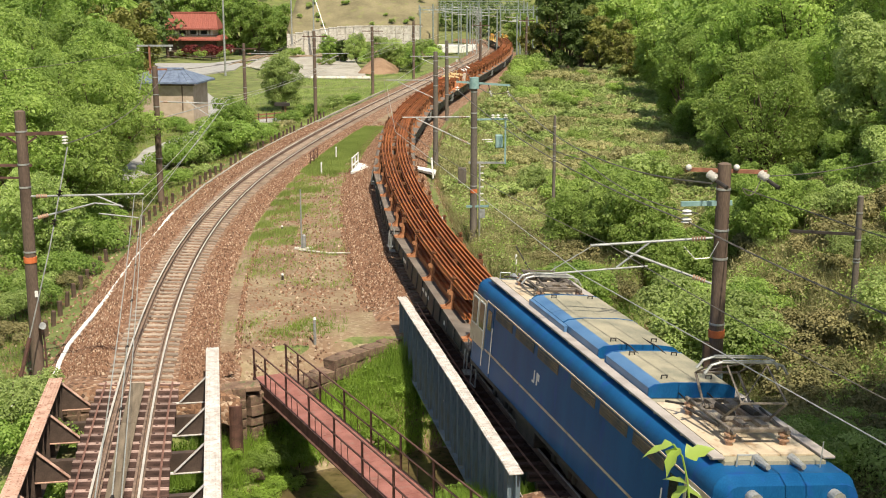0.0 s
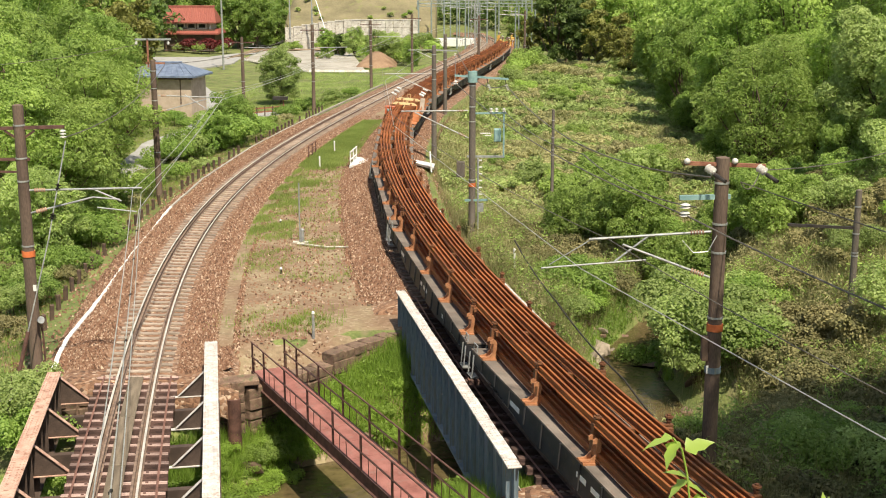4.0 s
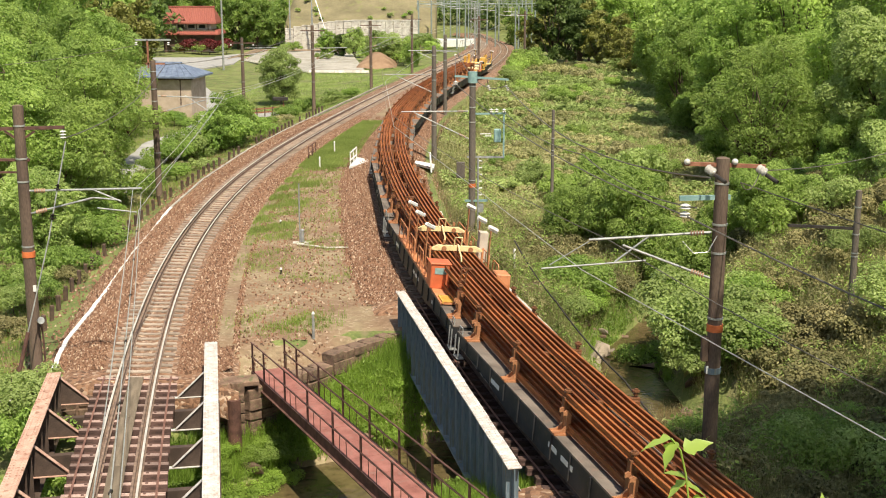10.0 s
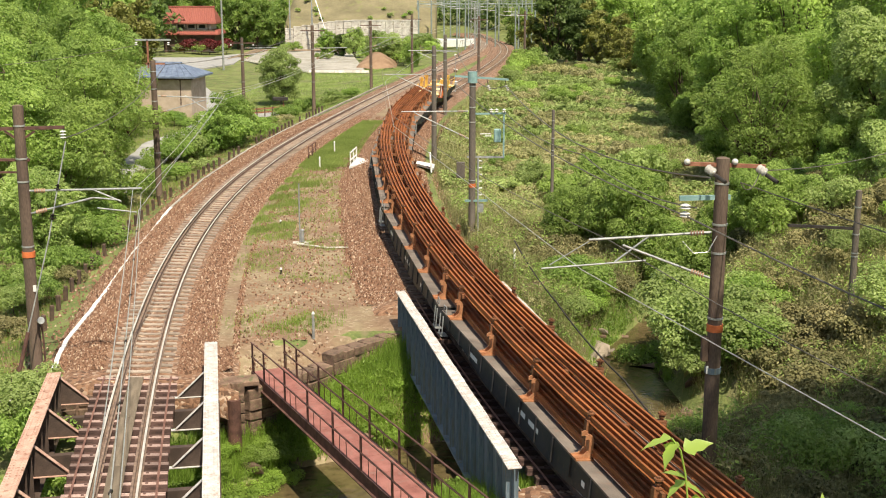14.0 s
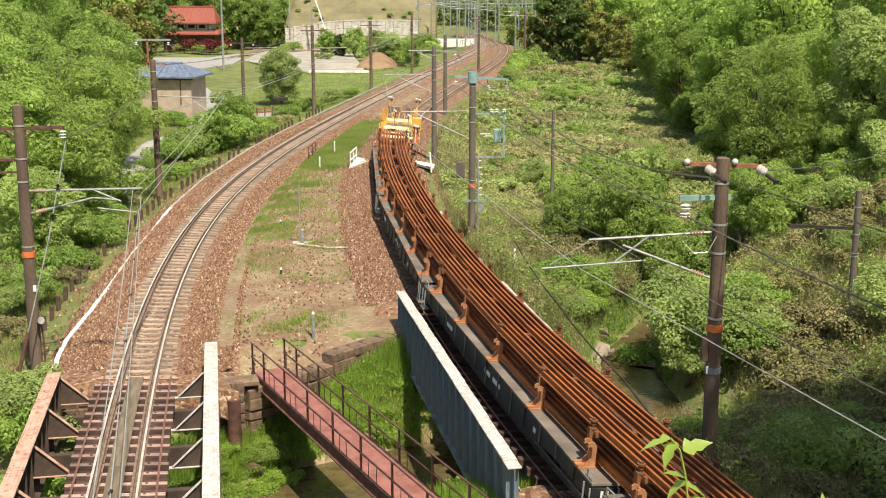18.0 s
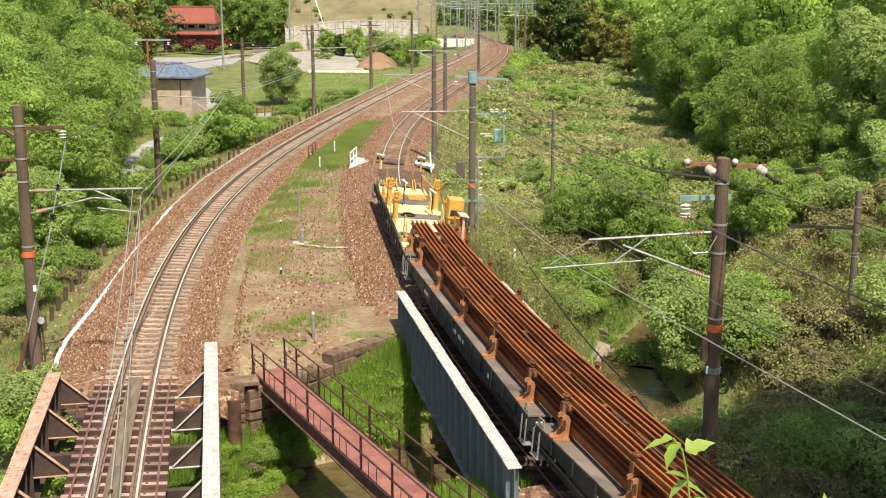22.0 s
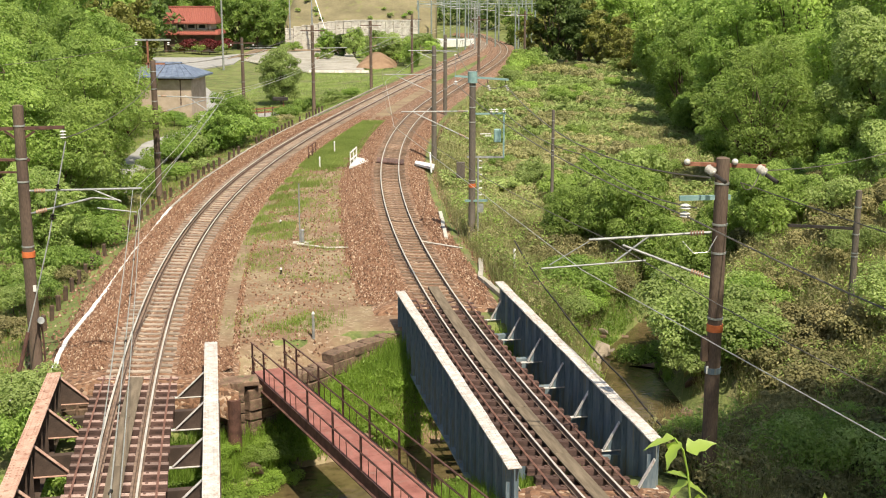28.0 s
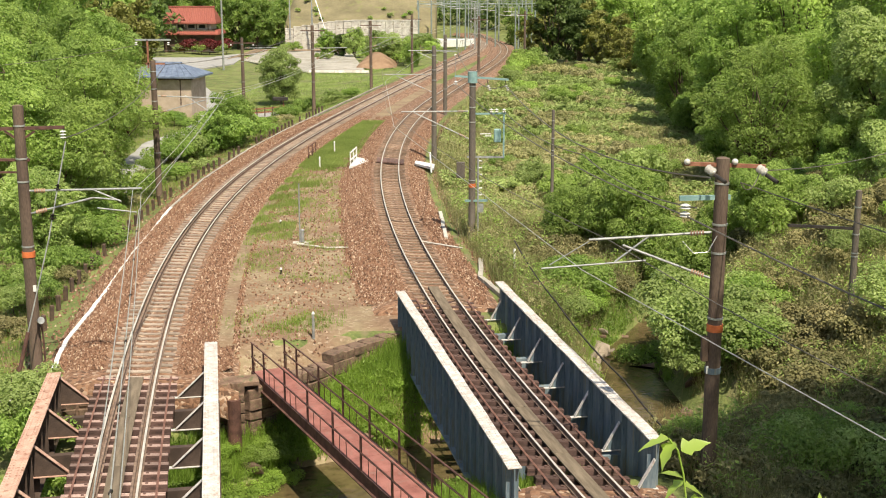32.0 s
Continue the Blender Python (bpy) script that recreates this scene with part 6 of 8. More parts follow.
def by_the_wall(r, n):
    x, y = -5.6 + 1.1 * r.normal(size=n), 43.2 + 1.0 * r.normal(size=n)
    return x, y, (y > 41.2) & (x < -3.6) & (wobble(x, y, 4.0) > -0.4)


def near_field(r, n):
    y = 47 + 75 * r.random(n) ** 1.2
    x = track_x(RIGHT, y) + 3.2 + r.random(n) * (12 + (y - 40) * 0.32)
    return x, y, (creek_gap(x, y) > 1.9) & (np.abs(x) < 0.40 * y)


def green_field(r, n):
    x, y, ok = near_field(r, n)
    return x, y, ok & (wobble(x, y, 0.9) + 0.6 * wobble(y, x, 2.1) + 0.5 * r.normal(size=n) > 0.25)


def outer_field(r, n):
    y = 108 + 85 * r.random(n)
    x = track_x(RIGHT, y) + 4.0 + r.random(n) * (16 + (y - 60) * 0.3)
    return x, y, np.abs(x) < 0.33 * y


grass_tufts("tall_field_grass", scatter(80000, 1, in_right_field), 0.55, 0.014, M_BRUSH, "tall straw and green field grass")
grass_tufts("field_green", scatter(30000, 31, in_right_field), 0.34, 0.012, M_GRASS, "green undergrowth between the field straw", 0.3)
leaf_cover("field_tangle", scatter(190000, 41, near_field), 0.42, 0.088, M_STRAW, "tan and green tangle of dry leaves over the field")
leaf_cover("field_creeper", scatter(90000, 42, green_field), 0.5, 0.085, M_MEADOW, "low green creeper spreading over the field")
leaf_cover("outer_tangle", scatter(60000, 43, outer_field), 0.7, 0.22, M_MEADOW, "grey-green scrub and weeds on the outer field", k=0.6)
grass_tufts("bank_straw", scatter(55000, 6, on_right_bank), 0.95, 0.011, M_BRUSH_DARK, "tall straw and green brush on the creek bank")
grass_tufts("bank_stalks", scatter(30000, 48, on_right_bank), 1.35, 0.009, M_STRAW, "tall pale dry stalks on the bank", 0.25)
leaf_cover("bank_tangle", scatter(90000, 44, on_right_bank), 1.0, 0.06, M_BRUSH, "tangle of dry stalks and small leaves on the bank", k=1.4)
leaf_cover("bank_creeper", scatter(60000, 45, on_right_bank), 1.15, 0.06, M_LEAF_DEEP, "dark green creeper leaves on the bank", k=0.9)
grass_tufts("verge_grass", scatter(55000, 2, in_left_verge), 0.28, 0.008, M_GRASS, "rough green grass along the verge")
grass_tufts("verge_straw", scatter(55000, 12, in_left_verge), 0.34, 0.008, M_BRUSH, "dry straw grass along the verge")
leaf_cover("pool_weeds", scatter(14000, 47, by_the_pool), 0.4, 0.06, M_LEAF_DEEP, "green weeds above the creek pool", "weeds", 1.8)
grass_tufts("pool_grass", scatter(9000, 35, by_the_pool), 0.5, 0.012, M_GRASS, "long green grass above the creek pool")
grass_tufts("meadow", scatter(50000, 33, on_meadow), 0.22, 0.03, M_MEADOW, "green meadow grass beside the far curve", 0.2)
grass_tufts("far_field_grass", scatter(50000, 34, in_far_field), 0.6, 0.03, M_STRAW, "straw and green grass on the far field", 0.25)
leaf_cover("bank_weeds", scatter(45000, 46, on_creek_bank), 0.34, 0.06, M_GRASS, "lush green weeds on the creek banks", "weeds", 1.6)
grass_tufts("bank_grass", scatter(70000, 3, on_creek_bank), 0.5, 0.014, M_GRASS, "lush bright green grass on the creek banks")


def make_loose_stones():
    """Loose stones lying on the ballast shoulders and strewn over the yard's edges."""
    n = 140000
    r = np.random.default_rng(8)
    y = 37 + 75 * r.random(n) ** 1.6
    pick = r.random(n)
    xl, xr = np.interp(y, LEFT.ys, LEFT.xs), np.interp(y, RIGHT.ys, RIGHT.xs)
    off = np.where(r.random(n) < 0.6, 1.2 + 1.9 * r.random(n), 1.2 + 5.0 * r.random(n) ** 1.6)
    side = np.where(r.random(n) < 0.5, -1, 1)
    left = pick < 0.5
    x = np.where(left, xl + side * off, xr + side * off)
    line_slope = np.where(left, LEFT.slope, RIGHT.slope)
    top = np.interp(off, [1.2, 1.4, 2.1, 2.5, 3.05, 3.2], [-0.20, -0.20, -0.26, -0.42, -0.40, -0.40])
    z = top - np.clip(side * off, -1.35, 1.35) * line_slope
    z = np.where(off > 2.9, height(x, y) + 0.05, z)
    ok = (y > np.where(left, 36.5, 45.5)) & (creek_gap(x, y) > 5.5) & ((off < 3.1) | (r.random(n) < 0.4))
    x, y, z = x[ok], y[ok], z[ok]
    m = len(x)
    s = 0.034 + 0.044 * r.random(m)
    base = np.array([(1, 0, -0.3), (-0.5, 0.87, -0.3), (-0.5, -0.87, -0.3), (0, 0, 0.9)])
    pts = base[None] * (0.7 + 0.6 * r.random((m, 4, 1))) * s[:, None, None]
    a = r.random(m) * 6.283
    ca, sa = np.cos(a)[:, None], np.sin(a)[:, None]
    px = pts[:, :, 0] * ca - pts[:, :, 1] * sa + x[:, None]
    py = pts[:, :, 0] * sa + pts[:, :, 1] * ca + y[:, None]
    pz = pts[:, :, 2] + z[:, None] + 0.015
    verts = np.stack([px, py, pz], 2).reshape(-1, 3)
    f = np.array([(0, 1, 3), (1, 2, 3), (2, 0, 3)])
    faces = (f[None] + (np.arange(m) * 4)[:, None, None]).reshape(-1, 3)
    me = bpy.data.meshes.new("loose_stones")
    me.from_pydata(verts.tolist(), [], faces.tolist())
    me.materials.append(M_LOOSE)
    tagged(new("loose_stones", me), "loose brown and pale ballast stones", "stones", kind="stuff")


def chips(name, tones):
    """Loose stones, each with a tone of its own."""
    m = bpy.data.materials.new(name)
    m.use_nodes = True
    n, lk = m.node_tree.nodes, m.node_tree.links
    geo, ramp, noi, mix = n.new("ShaderNodeNewGeometry"), n.new("ShaderNodeValToRGB"), n.new("ShaderNodeTexNoise"), n.new("ShaderNodeMixRGB")
    while len(ramp.color_ramp.elements) < len(tones):
        ramp.color_ramp.elements.new(0.5)
    for k, c in enumerate(tones):
        ramp.color_ramp.elements[k].position = k / (len(tones) - 1)
        ramp.color_ramp.elements[k].color = (*c, 1)
    lk.new(geo.outputs["Random Per Island"], ramp.inputs[0])
    noi.inputs["Scale"].default_value = 25
    lk.new(geo.outputs["Position"], noi.inputs["Vector"])
    mix.blend_type = "OVERLAY"
    mix.inputs[0].default_value = 0.4
    lk.new(ramp.outputs[0], mix.inputs[1])
    lk.new(noi.outputs[0], mix.inputs[2])
    lk.new(mix.outputs[0], n["Principled BSDF"].inputs["Base Color"])
    n["Principled BSDF"].inputs["Roughness"].default_value = 0.9
    return m


M_LOOSE = chips("mixed_ballast_stones", [(0.07, 0.034, 0.02), (0.15, 0.075, 0.044), (0.24, 0.125, 0.075), (0.32, 0.185, 0.12), (0.20, 0.10, 0.06), (0.60, 0.46, 0.34)])
make_loose_stones()
grass_tufts("yard_grass", scatter(110000, 4, on_lawn), 0.14, 0.013, M_LAWN, "short green lawn and grass patches on the yard", 0.06, -0.31)
grass_tufts("wall_grass", scatter(2500, 5, by_the_wall), 0.26, 0.010, M_GRASS, "small green tufts above the bank wall", 0.06)

# ---- poles, arms and wires ----


def insulator(parent, p, axis=(0, 0, 1), n=3, r=0.08, step=0.07, material=None):
    bm = B()
    p, a = Vector(p), Vector(axis).normalized()
    rod(bm, p - a * step * 0.5, p + a * step * (n - 0.5), r * 0.35, n=6)
    for k in range(n):
        rod(bm, p + a * (k * step - 0.012), p + a * (k * step + 0.02), r, r * 0.6, 10)
    return part("insulator", bm, material or M_PORCELAIN, parent, smooth=True)


def make_pole(x, y, foot, top, r0, r1, material, label, band=None, name="catenary_mast", category="mast"):
    p = thing(name, label, category, pose(x, y, 0))
    bm = B()
    rod(bm, (0, 0, foot), (0, 0, top), r0, r1, 16)
    rod(bm, (0, 0, top), (0, 0, top + 0.03), r1 * 0.9, r1 * 0.5, 16)
    part("shaft", bm, material, p, smooth=True)
    if band is not None:
        bm = B()
        rod(bm, (0, 0, band - 0.09), (0, 0, band + 0.09), r0 * 0.97 + 0.008, n=16)
        part("warning_band", bm, M_ORANGE, p, "orange painted band", smooth=True)
    for z in (band + 0.25 if band else 2.0, top - 0.6, top - 1.6, top - 2.3):
        bm = B()
        rr = r0 + (r1 - r0) * (z - foot) / (top - foot)
        rod(bm, (0, 0, z - 0.025), (0, 0, z + 0.025), rr + 0.014, n=16)
        part("clamp_ring", bm, M_STEEL, p)
    return p


def arm(parent, name, a, b, r, material, square=False, label=""):
    bm = B()
    if square:
        a, b = Vector(a), Vector(b)
        d = b - a
        box(bm, 0, 0, 0, r * 2, r * 2, d.length, Matrix.Translation((a + b) / 2) @ d.to_track_quat("Z", "Y").to_matrix().to_4x4())
    else:
        rod(bm, a, b, r, n=8)
    return part(name, bm, material, parent, label)


def cantilever(parent, tube, stay, drop, reg, brown=True):
    """The bracket that holds the wires over a track: level tube, slanting stay, drop and registration arm (all in the pole's space)."""
    c = new("cantilever")
    c.parent = parent
    tagged(c, "pale galvanised catenary bracket")
    arm(c, "level_tube", *tube, 0.032, M_STEEL)
    arm(c, "stay_tube", *stay, 0.03, M_STEEL)
    if drop:
        arm(c, "drop_tube", *drop, 0.026, M_STEEL)
    if reg:
        arm(c, "registration_arm", *reg, 0.022, M_STEEL)
    for a, b in (tube, stay):
        d = (Vector(b) - Vector(a)).normalized()
        insulator(c, Vector(a) + d * 0.2, d, 5, 0.075, 0.07, M_PORC_BROWN)


# mast beside the bridge, on the right
P = make_pole(6.68, 29.03, -2.6, 7.7, 0.20, 0.165, M_POLE, "brown weathered concrete catenary mast with an orange band", 3.51)
arm(P, "crossarm", (-0.92, 0, 7.57), (1.02, 0, 7.50), 0.045, M_RUST_ARM, True, "rusty steel crossarm")
for x in (-0.86, 0.28):
    bm = B()
    bmesh.ops.create_uvsphere(bm, u_segments=12, v_segments=8, radius=0.078, matrix=pose(x, -0.05, 7.62))
    part("pin_insulator", bm, M_PORCELAIN, P, smooth=True)
for x in (-0.36, 0.86):
    insulator(P, (x, -0.10, 7.46), (0.5, -0.8, -0.35), 3, 0.11, 0.09)
    bm = B()
    rod(bm, (x + 0.12, -0.3, 7.34), (x + 0.3, -0.62, 7.22), 0.05, n=8)
    part("dead_end_clamp", bm, M_DARK_METAL, P)
arm(P, "feeder_arm", (-1.0, 0, 6.73), (0.22, 0, 6.76), 0.055, M_TEAL, True, "teal painted feeder arm")
for z in (6.5, 6.3):
    insulator(P, (-0.85, 0, z), (0, 0, 1), 2, 0.13, 0.07)
cantilever(P, ((-0.2, 0, 5.9), (-3.15, 0, 5.71)), ((-0.18, 0, 4.76), (-2.33, 0, 5.58)), ((-1.7, 0, 5.8), (-2.51, 0, 5.16)), ((-1.75, 0, 5.2), (-4.3, -0.1, 5.02)))
arm(P, "thin_stay", (-3.1, 0, 5.7), (-4.1, 0, 5.08), 0.012, M_STEEL)
bm = B()
pipe(bm, [(-0.1, -0.2, 5.85), (-0.3, -0.2, 5.45), (-0.65, -0.2, 5.42), (-0.9, -0.1, 5.7)], 0.012, 5)
part("jumper_wire", bm, M_WIRE_PALE, P)
bm = B()
box(bm, -0.24, -0.05, 2.98, 0.16, 0.2, 0.62, bevel=0.02)
part("cable_box", bm, M_DARKWOOD, P)
bm = B()
box(bm, -0.16, -0.12, 2.45, 0.05, 0.02, 0.2)
part("tag_plate", bm, M_WHITE, P)
bm = B()
rod(bm, (0, 0, 2.35), (0, 0, 2.5), 0.204, n=16)
part("cable_tie", bm, M_GIRDER_BLUE, P)

# mast beside the brown bridge
P = make_pole(-12.76, 36.85, -1.6, 8.17, 0.20, 0.16, M_POLE, "brown weathered concrete catenary mast with a speaker", 3.61)
arm(P, "crossarm", (-0.9, 0, 7.46), (1.35, 0, 7.52), 0.05, M_DARK_RUST, True, "dark rusty steel crossarm")
arm(P, "crossarm_brace", (-0.45, 0, 7.4), (0, 0, 7.1), 0.03, M_DARK_RUST, True)
arm(P, "crossarm_brace", (0.45, 0, 7.4), (0, 0, 7.1), 0.03, M_DARK_RUST, True)
arm(P, "small_arm", (-0.9, 0, 6.53), (0.25, 0, 6.53), 0.04, M_DARK_RUST, True)
arm(P, "small_arm", (-0.9, 0, 6.15), (0.0, 0, 6.15), 0.03, M_DARK_RUST, True)
insulator(P, (1.3, 0, 7.22), (0, 0, 1), 3, 0.10, 0.09)
cantilever(P, ((0.15, 0, 5.58), (3.6, 0, 5.66)), ((0.17, 0, 4.88), (2.1, 0, 5.37)), ((2.1, 0, 5.62), (2.95, 0, 5.25)), ((2.2, 0, 5.05), (3.4, 0, 4.92)))
arm(P, "stay_end", (2.1, 0, 5.37), (2.9, 0, 5.3), 0.025, M_STEEL)
bm = B()
pipe(bm, [(0.24, -0.1, 1.5), (0.3, -0.1, 1.0), (0.32, -0.1, -0.4)], 0.03)
part("cable_pipe", bm, M_DARK_RUST, P)
bm = B()
rod(bm, (0.2, -0.15, 1.5), (0.34, -0.32, 1.58), 0.05, 0.115, 12)
part("loudspeaker", bm, M_STEEL, P, "grey horn loudspeaker")
bm = B()
box(bm, 0.16, -0.14, 2.55, 0.1, 0.02, 0.2)
part("tag_plate", bm, M_WHITE, P)

# mast farther along the western track
P = make_pole(-16.7, 71.2, -2.0, 7.31, 0.2, 0.16, M_POLE, "brown concrete catenary mast with a tall crossarm frame")
arm(P, "top_post", (-0.25, 0, 6.9), (-0.25, 0, 8.5), 0.05, M_RUST_ARM, True)
arm(P, "crossarm", (-0.95, 0, 8.5), (1.1, 0, 8.5), 0.05, M_STEEL, True)
arm(P, "crossarm", (-0.4, 0, 7.15), (0.7, 0, 7.15), 0.05, M_RUST_ARM, True)
for x in (-0.9, 0.95):
    insulator(P, (x, 0, 8.25), (0, 0, 1), 2, 0.10, 0.09)
cantilever(P, ((0.2, 0, 5.3), (3.9, 0, 5.17)), ((0.18, 0, 4.32), (2.95, 0, 5.07)), ((1.75, 0, 5.35), (3.0, 0, 4.5)), None)

# mast in the middle, right of the curved track, with switch gear
P = make_pole(1.40, 58.35, -1.2, 7.55, 0.175, 0.145, M_POLE_GREY, "dark concrete catenary mast carrying a switch box", 2.2)
bm = B()
rod(bm, (0, 0, 7.1), (0, 0, 7.62), 0.23, n=14)
part("mast_cap", bm, M_TEAL, P, "teal painted cap")
arm(P, "crossarm", (-0.85, 0, 7.42), (1.7, 0, 7.25), 0.045, M_TEAL, True)
insulator(P, (-0.8, 0, 7.05), (0, 0, 1), 2, 0.12, 0.1)
for x, z in ((0.75, 6.95), (1.6, 6.95)):
    insulator(P, (x, 0, z), (0.4, 0, -1), 3, 0.10, 0.1)
    arm(P, "insulator_hanger", (x - 0.08, 0, 7.3), (x, 0, 6.98), 0.02, M_DARK_METAL)
arm(P, "bracket_arm", (-0.1, 0, 5.63), (1.6, 0, 5.66), 0.04, M_TEAL, True)
for x in (0.9, 1.15, 1.5):
    insulator(P, (x, 0, 5.74), (0, 0, 1), 2, 0.11, 0.1)
arm(P, "drop_post", (1.5, 0, 5.6), (1.5, 0, 3.5), 0.04, M_TEAL, True)
bm = B()
box(bm, 1.2, 0, 4.6, 0.34, 0.34, 0.62, bevel=0.03)
part("switch_box", bm, M_TEAL, P, "teal metal switch box")
for x, z, w in ((0.62, 4.68, 0.5), (0.75, 4.58, 0.3)):
    bm = B()
    box(bm, x, 0, z, w, 0.06, 0.04)
    part("white_tag", bm, M_WHITE, P)
arm(P, "bracket_arm", (-0.25, 0, 3.57), (1.5, 0, 3.56), 0.045, M_STEEL, True)
arm(P, "bracket_arm", (-0.35, -0.1, 1.45), (0.75, -0.1, 1.47), 0.05, M_TEAL, True)
for k in range(6):
    bm = B()
    box(bm, 0.36, -0.1, 1.75 + k * 0.33, 0.22, 0.06, 0.05)
    part("step_iron", bm, M_WHITE, P)
bm = B()
rod(bm, (0.28, -0.12, -1.0), (0.28, -0.12, 3.5), 0.045, n=8)
part("conduit", bm, M_STEEL, P)
bm = B()
box(bm, 0.42, -0.1, 1.1, 0.25, 0.2, 0.4)
part("junction_box", bm, M_STEEL, P)
bm = B()
box(bm, -0.55, 0.3, 2.9, 0.4, 0.3, 0.75, bevel=0.02)
part("wooden_box", bm, M_POLE_GREY, P)
cantilever(P, ((-0.2, 0, 5.76), (-3.4, 0, 5.73)), ((-0.18, 0, 4.45), (-2.75, 0, 5.68)), None, None)

# more masts along the curve
for x, y, top, mat, lab in ((-0.62, 85.07, 7.42, M_POLE_GREY, "grey concrete catenary mast beside the curve"), (0.2, 114.3, 6.93, M_POLE_GREY, "grey concrete catenary mast beside the curve")):
    P = make_pole(x, y, -1.4, top, 0.19, 0.15, mat, lab)
    arm(P, "crossarm", (0.1, 0, top - 0.3), (1.6, 0, top - 0.35), 0.045, M_STEEL, True)
    insulator(P, (1.45, 0, top - 0.65), (0, 0, 1), 2, 0.1, 0.1)
    cantilever(P, ((-0.2, 0, 5.5), (-3.4, 0, 5.5)), ((-0.18, 0, 4.3), (-2.6, 0, 5.4)), None, None)
for x, y, top, lab in ((-19.78, 122.1, 6.3, "brown concrete mast beside the lawn"), (-12.83, 122.1, 7.5, "brown concrete mast beside the western track"), (-8.45, 145.1, 7.2, "brown concrete mast beside the western track"), (4.75, 165, 7.2, "brown concrete mast between the tracks"), (-4.2, 168, 7.2, "brown concrete mast beside the western track"), (12.5, 190, 7.2, "brown concrete mast beside the far curve")):
    P = make_pole(x, y, -1.5, top, 0.19, 0.15, M_POLE, lab)
    arm(P, "crossarm", (-1.2, 0, top - 0.5), (1.25, 0, top - 0.5), 0.05, M_DARK_RUST, True)
    for o in (-1.1, 1.1):
        insulator(P, (o, 0, top - 0.72), (0, 0, 1), 2, 0.1, 0.08)
    if y < 150:
        cantilever(P, ((0.2, 0, 5.3), (3.4, 0, 5.35)), ((0.18, 0, 4.2), (2.4, 0, 5.2)), None, None)
P = make_pole(15.03, 43.7, -1.0, 4.42, 0.13, 0.11, M_POLE_GREY, "thin grey post with a bracket above the bank", None, "utility_pole", "pole")
arm(P, "bracket_arm", (-2.5, 0, 3.15), (0, 0, 3.02), 0.05, M_DARK_METAL, True)
P = make_pole(6.3, 70, -1.6, 4.6, 0.10, 0.08, M_POLE_GREY, "short grey post wrapped in dry creeper", None, "utility_pole", "pole")


def wire(points, r, material, label, sag=0.0, name="overhead_wire"):
    """A hanging wire through fixed points."""
    bm = B()
    pts = [Vector(points[0])]
    for a, b in zip(points[:-1], points[1:]):
        for k in range(1, 13):
            t = k / 12
            pts.append(Vector(a).lerp(Vector(b), t) - Vector((0, 0, sag * 4 * t * (1 - t))))
    pipe(bm, pts, r, 5)
    ob = part(name, bm, material)
    return tagged(ob, label, "wire", group="overhead wires")


def over(line, ys, z, lat=0.0):
    return [tuple(line.at(line.along(y), l, z) + Vector((0, 0, l * line.slope))) for y, l in zip(ys, lat if isinstance(lat, (list, tuple)) else [lat] * len(ys))]


MASTS_R = [5, 29, 58.35, 85, 114, 140, 168, 200]
wire([(10.4, 5, 5.1), (3.36, 29, 4.98), *over(RIGHT, MASTS_R[2:], 5.05, (-0.5, -0.4, 0.3, -0.2, 0.3, 0))], 0.012, M_WIRE_PALE, "pale copper contact wire over the curved track")
wire([(10.6, 5, 6.0), (4.0, 29, 5.72), *over(RIGHT, MASTS_R[2:], 5.78, (-0.8, -0.6, 0, -0.2, 0.3, 0))], 0.011, M_WIRE, "dark messenger wire over the curved track", 0.35)
MASTS_L = [10, 36.85, 71.2, 100, 122, 145, 168, 200]
wire([(-3.27, 10, 5.05), (-9.3, 36.85, 4.98), *over(LEFT, MASTS_L[2:], 5.05, (-0.5, 0.2, 0.3, -0.2, 0.3, 0))], 0.012, M_WIRE_PALE, "pale copper contact wire over the western track")
wire([(-3.45, 10, 5.5), (-9.45, 36.85, 5.6), *over(LEFT, MASTS_L[2:], 5.5, (-0.6, 0.2, 0.3, -0.2, 0.3, 0))], 0.011, M_WIRE_PALE, "pale messenger wire over the western track", 0.3)
wire([(-3.1, 10, 5.4), (-9.2, 36.85, 5.5), *over(LEFT, MASTS_L[2:4], 5.4, (-0.3, 0.2))], 0.010, M_WIRE_PALE, "pale second messenger wire over the western track", 0.3)
wire([(13.0, 3, 6.9), (5.85, 29.03, 6.3), (0.6, 58.35, 7.05), (0.85, 85, 6.8), (1.6, 114, 6.4), (6.2, 165, 6.4)], 0.02, M_WIRE, "dark feeder cable between the masts", 0.5)
wire([(14.5, 3, 7.6), (7.0, 28.5, 7.2), (7.58, 29.0, 7.4), (18, 44, 6.5), (30, 60, 7.0)], 0.014, M_WIRE, "thin power line from the mast into the trees", 0.3)
wire([(6.3, 28.6, 7.3), (3.0, 58.35, 6.95), (1.0, 85, 7.0), (1.8, 114, 6.5)], 0.022, M_WIRE, "dark feeder cable along the eastern masts", 0.9)
wire([(6.1, 29.0, 6.5), (4.6, 40, 6.25), (2.9, 58.35, 5.75)], 0.018, M_WIRE, "dark drooping cable to the switch mast", 0.3)
wire([(-11.4, 36.8, 7.2), (-16.0, 71.2, 7.1), (-14.0, 122.1, 6.8), (-9.5, 145, 6.5)], 0.018, M_WIRE, "dark feeder wire along the western masts", 0.6)
wire([(-17.6, 71.2, 8.2), (-20.9, 122.1, 5.6)], 0.014, M_WIRE, "thin power line past the blue-roofed house", 0.5)
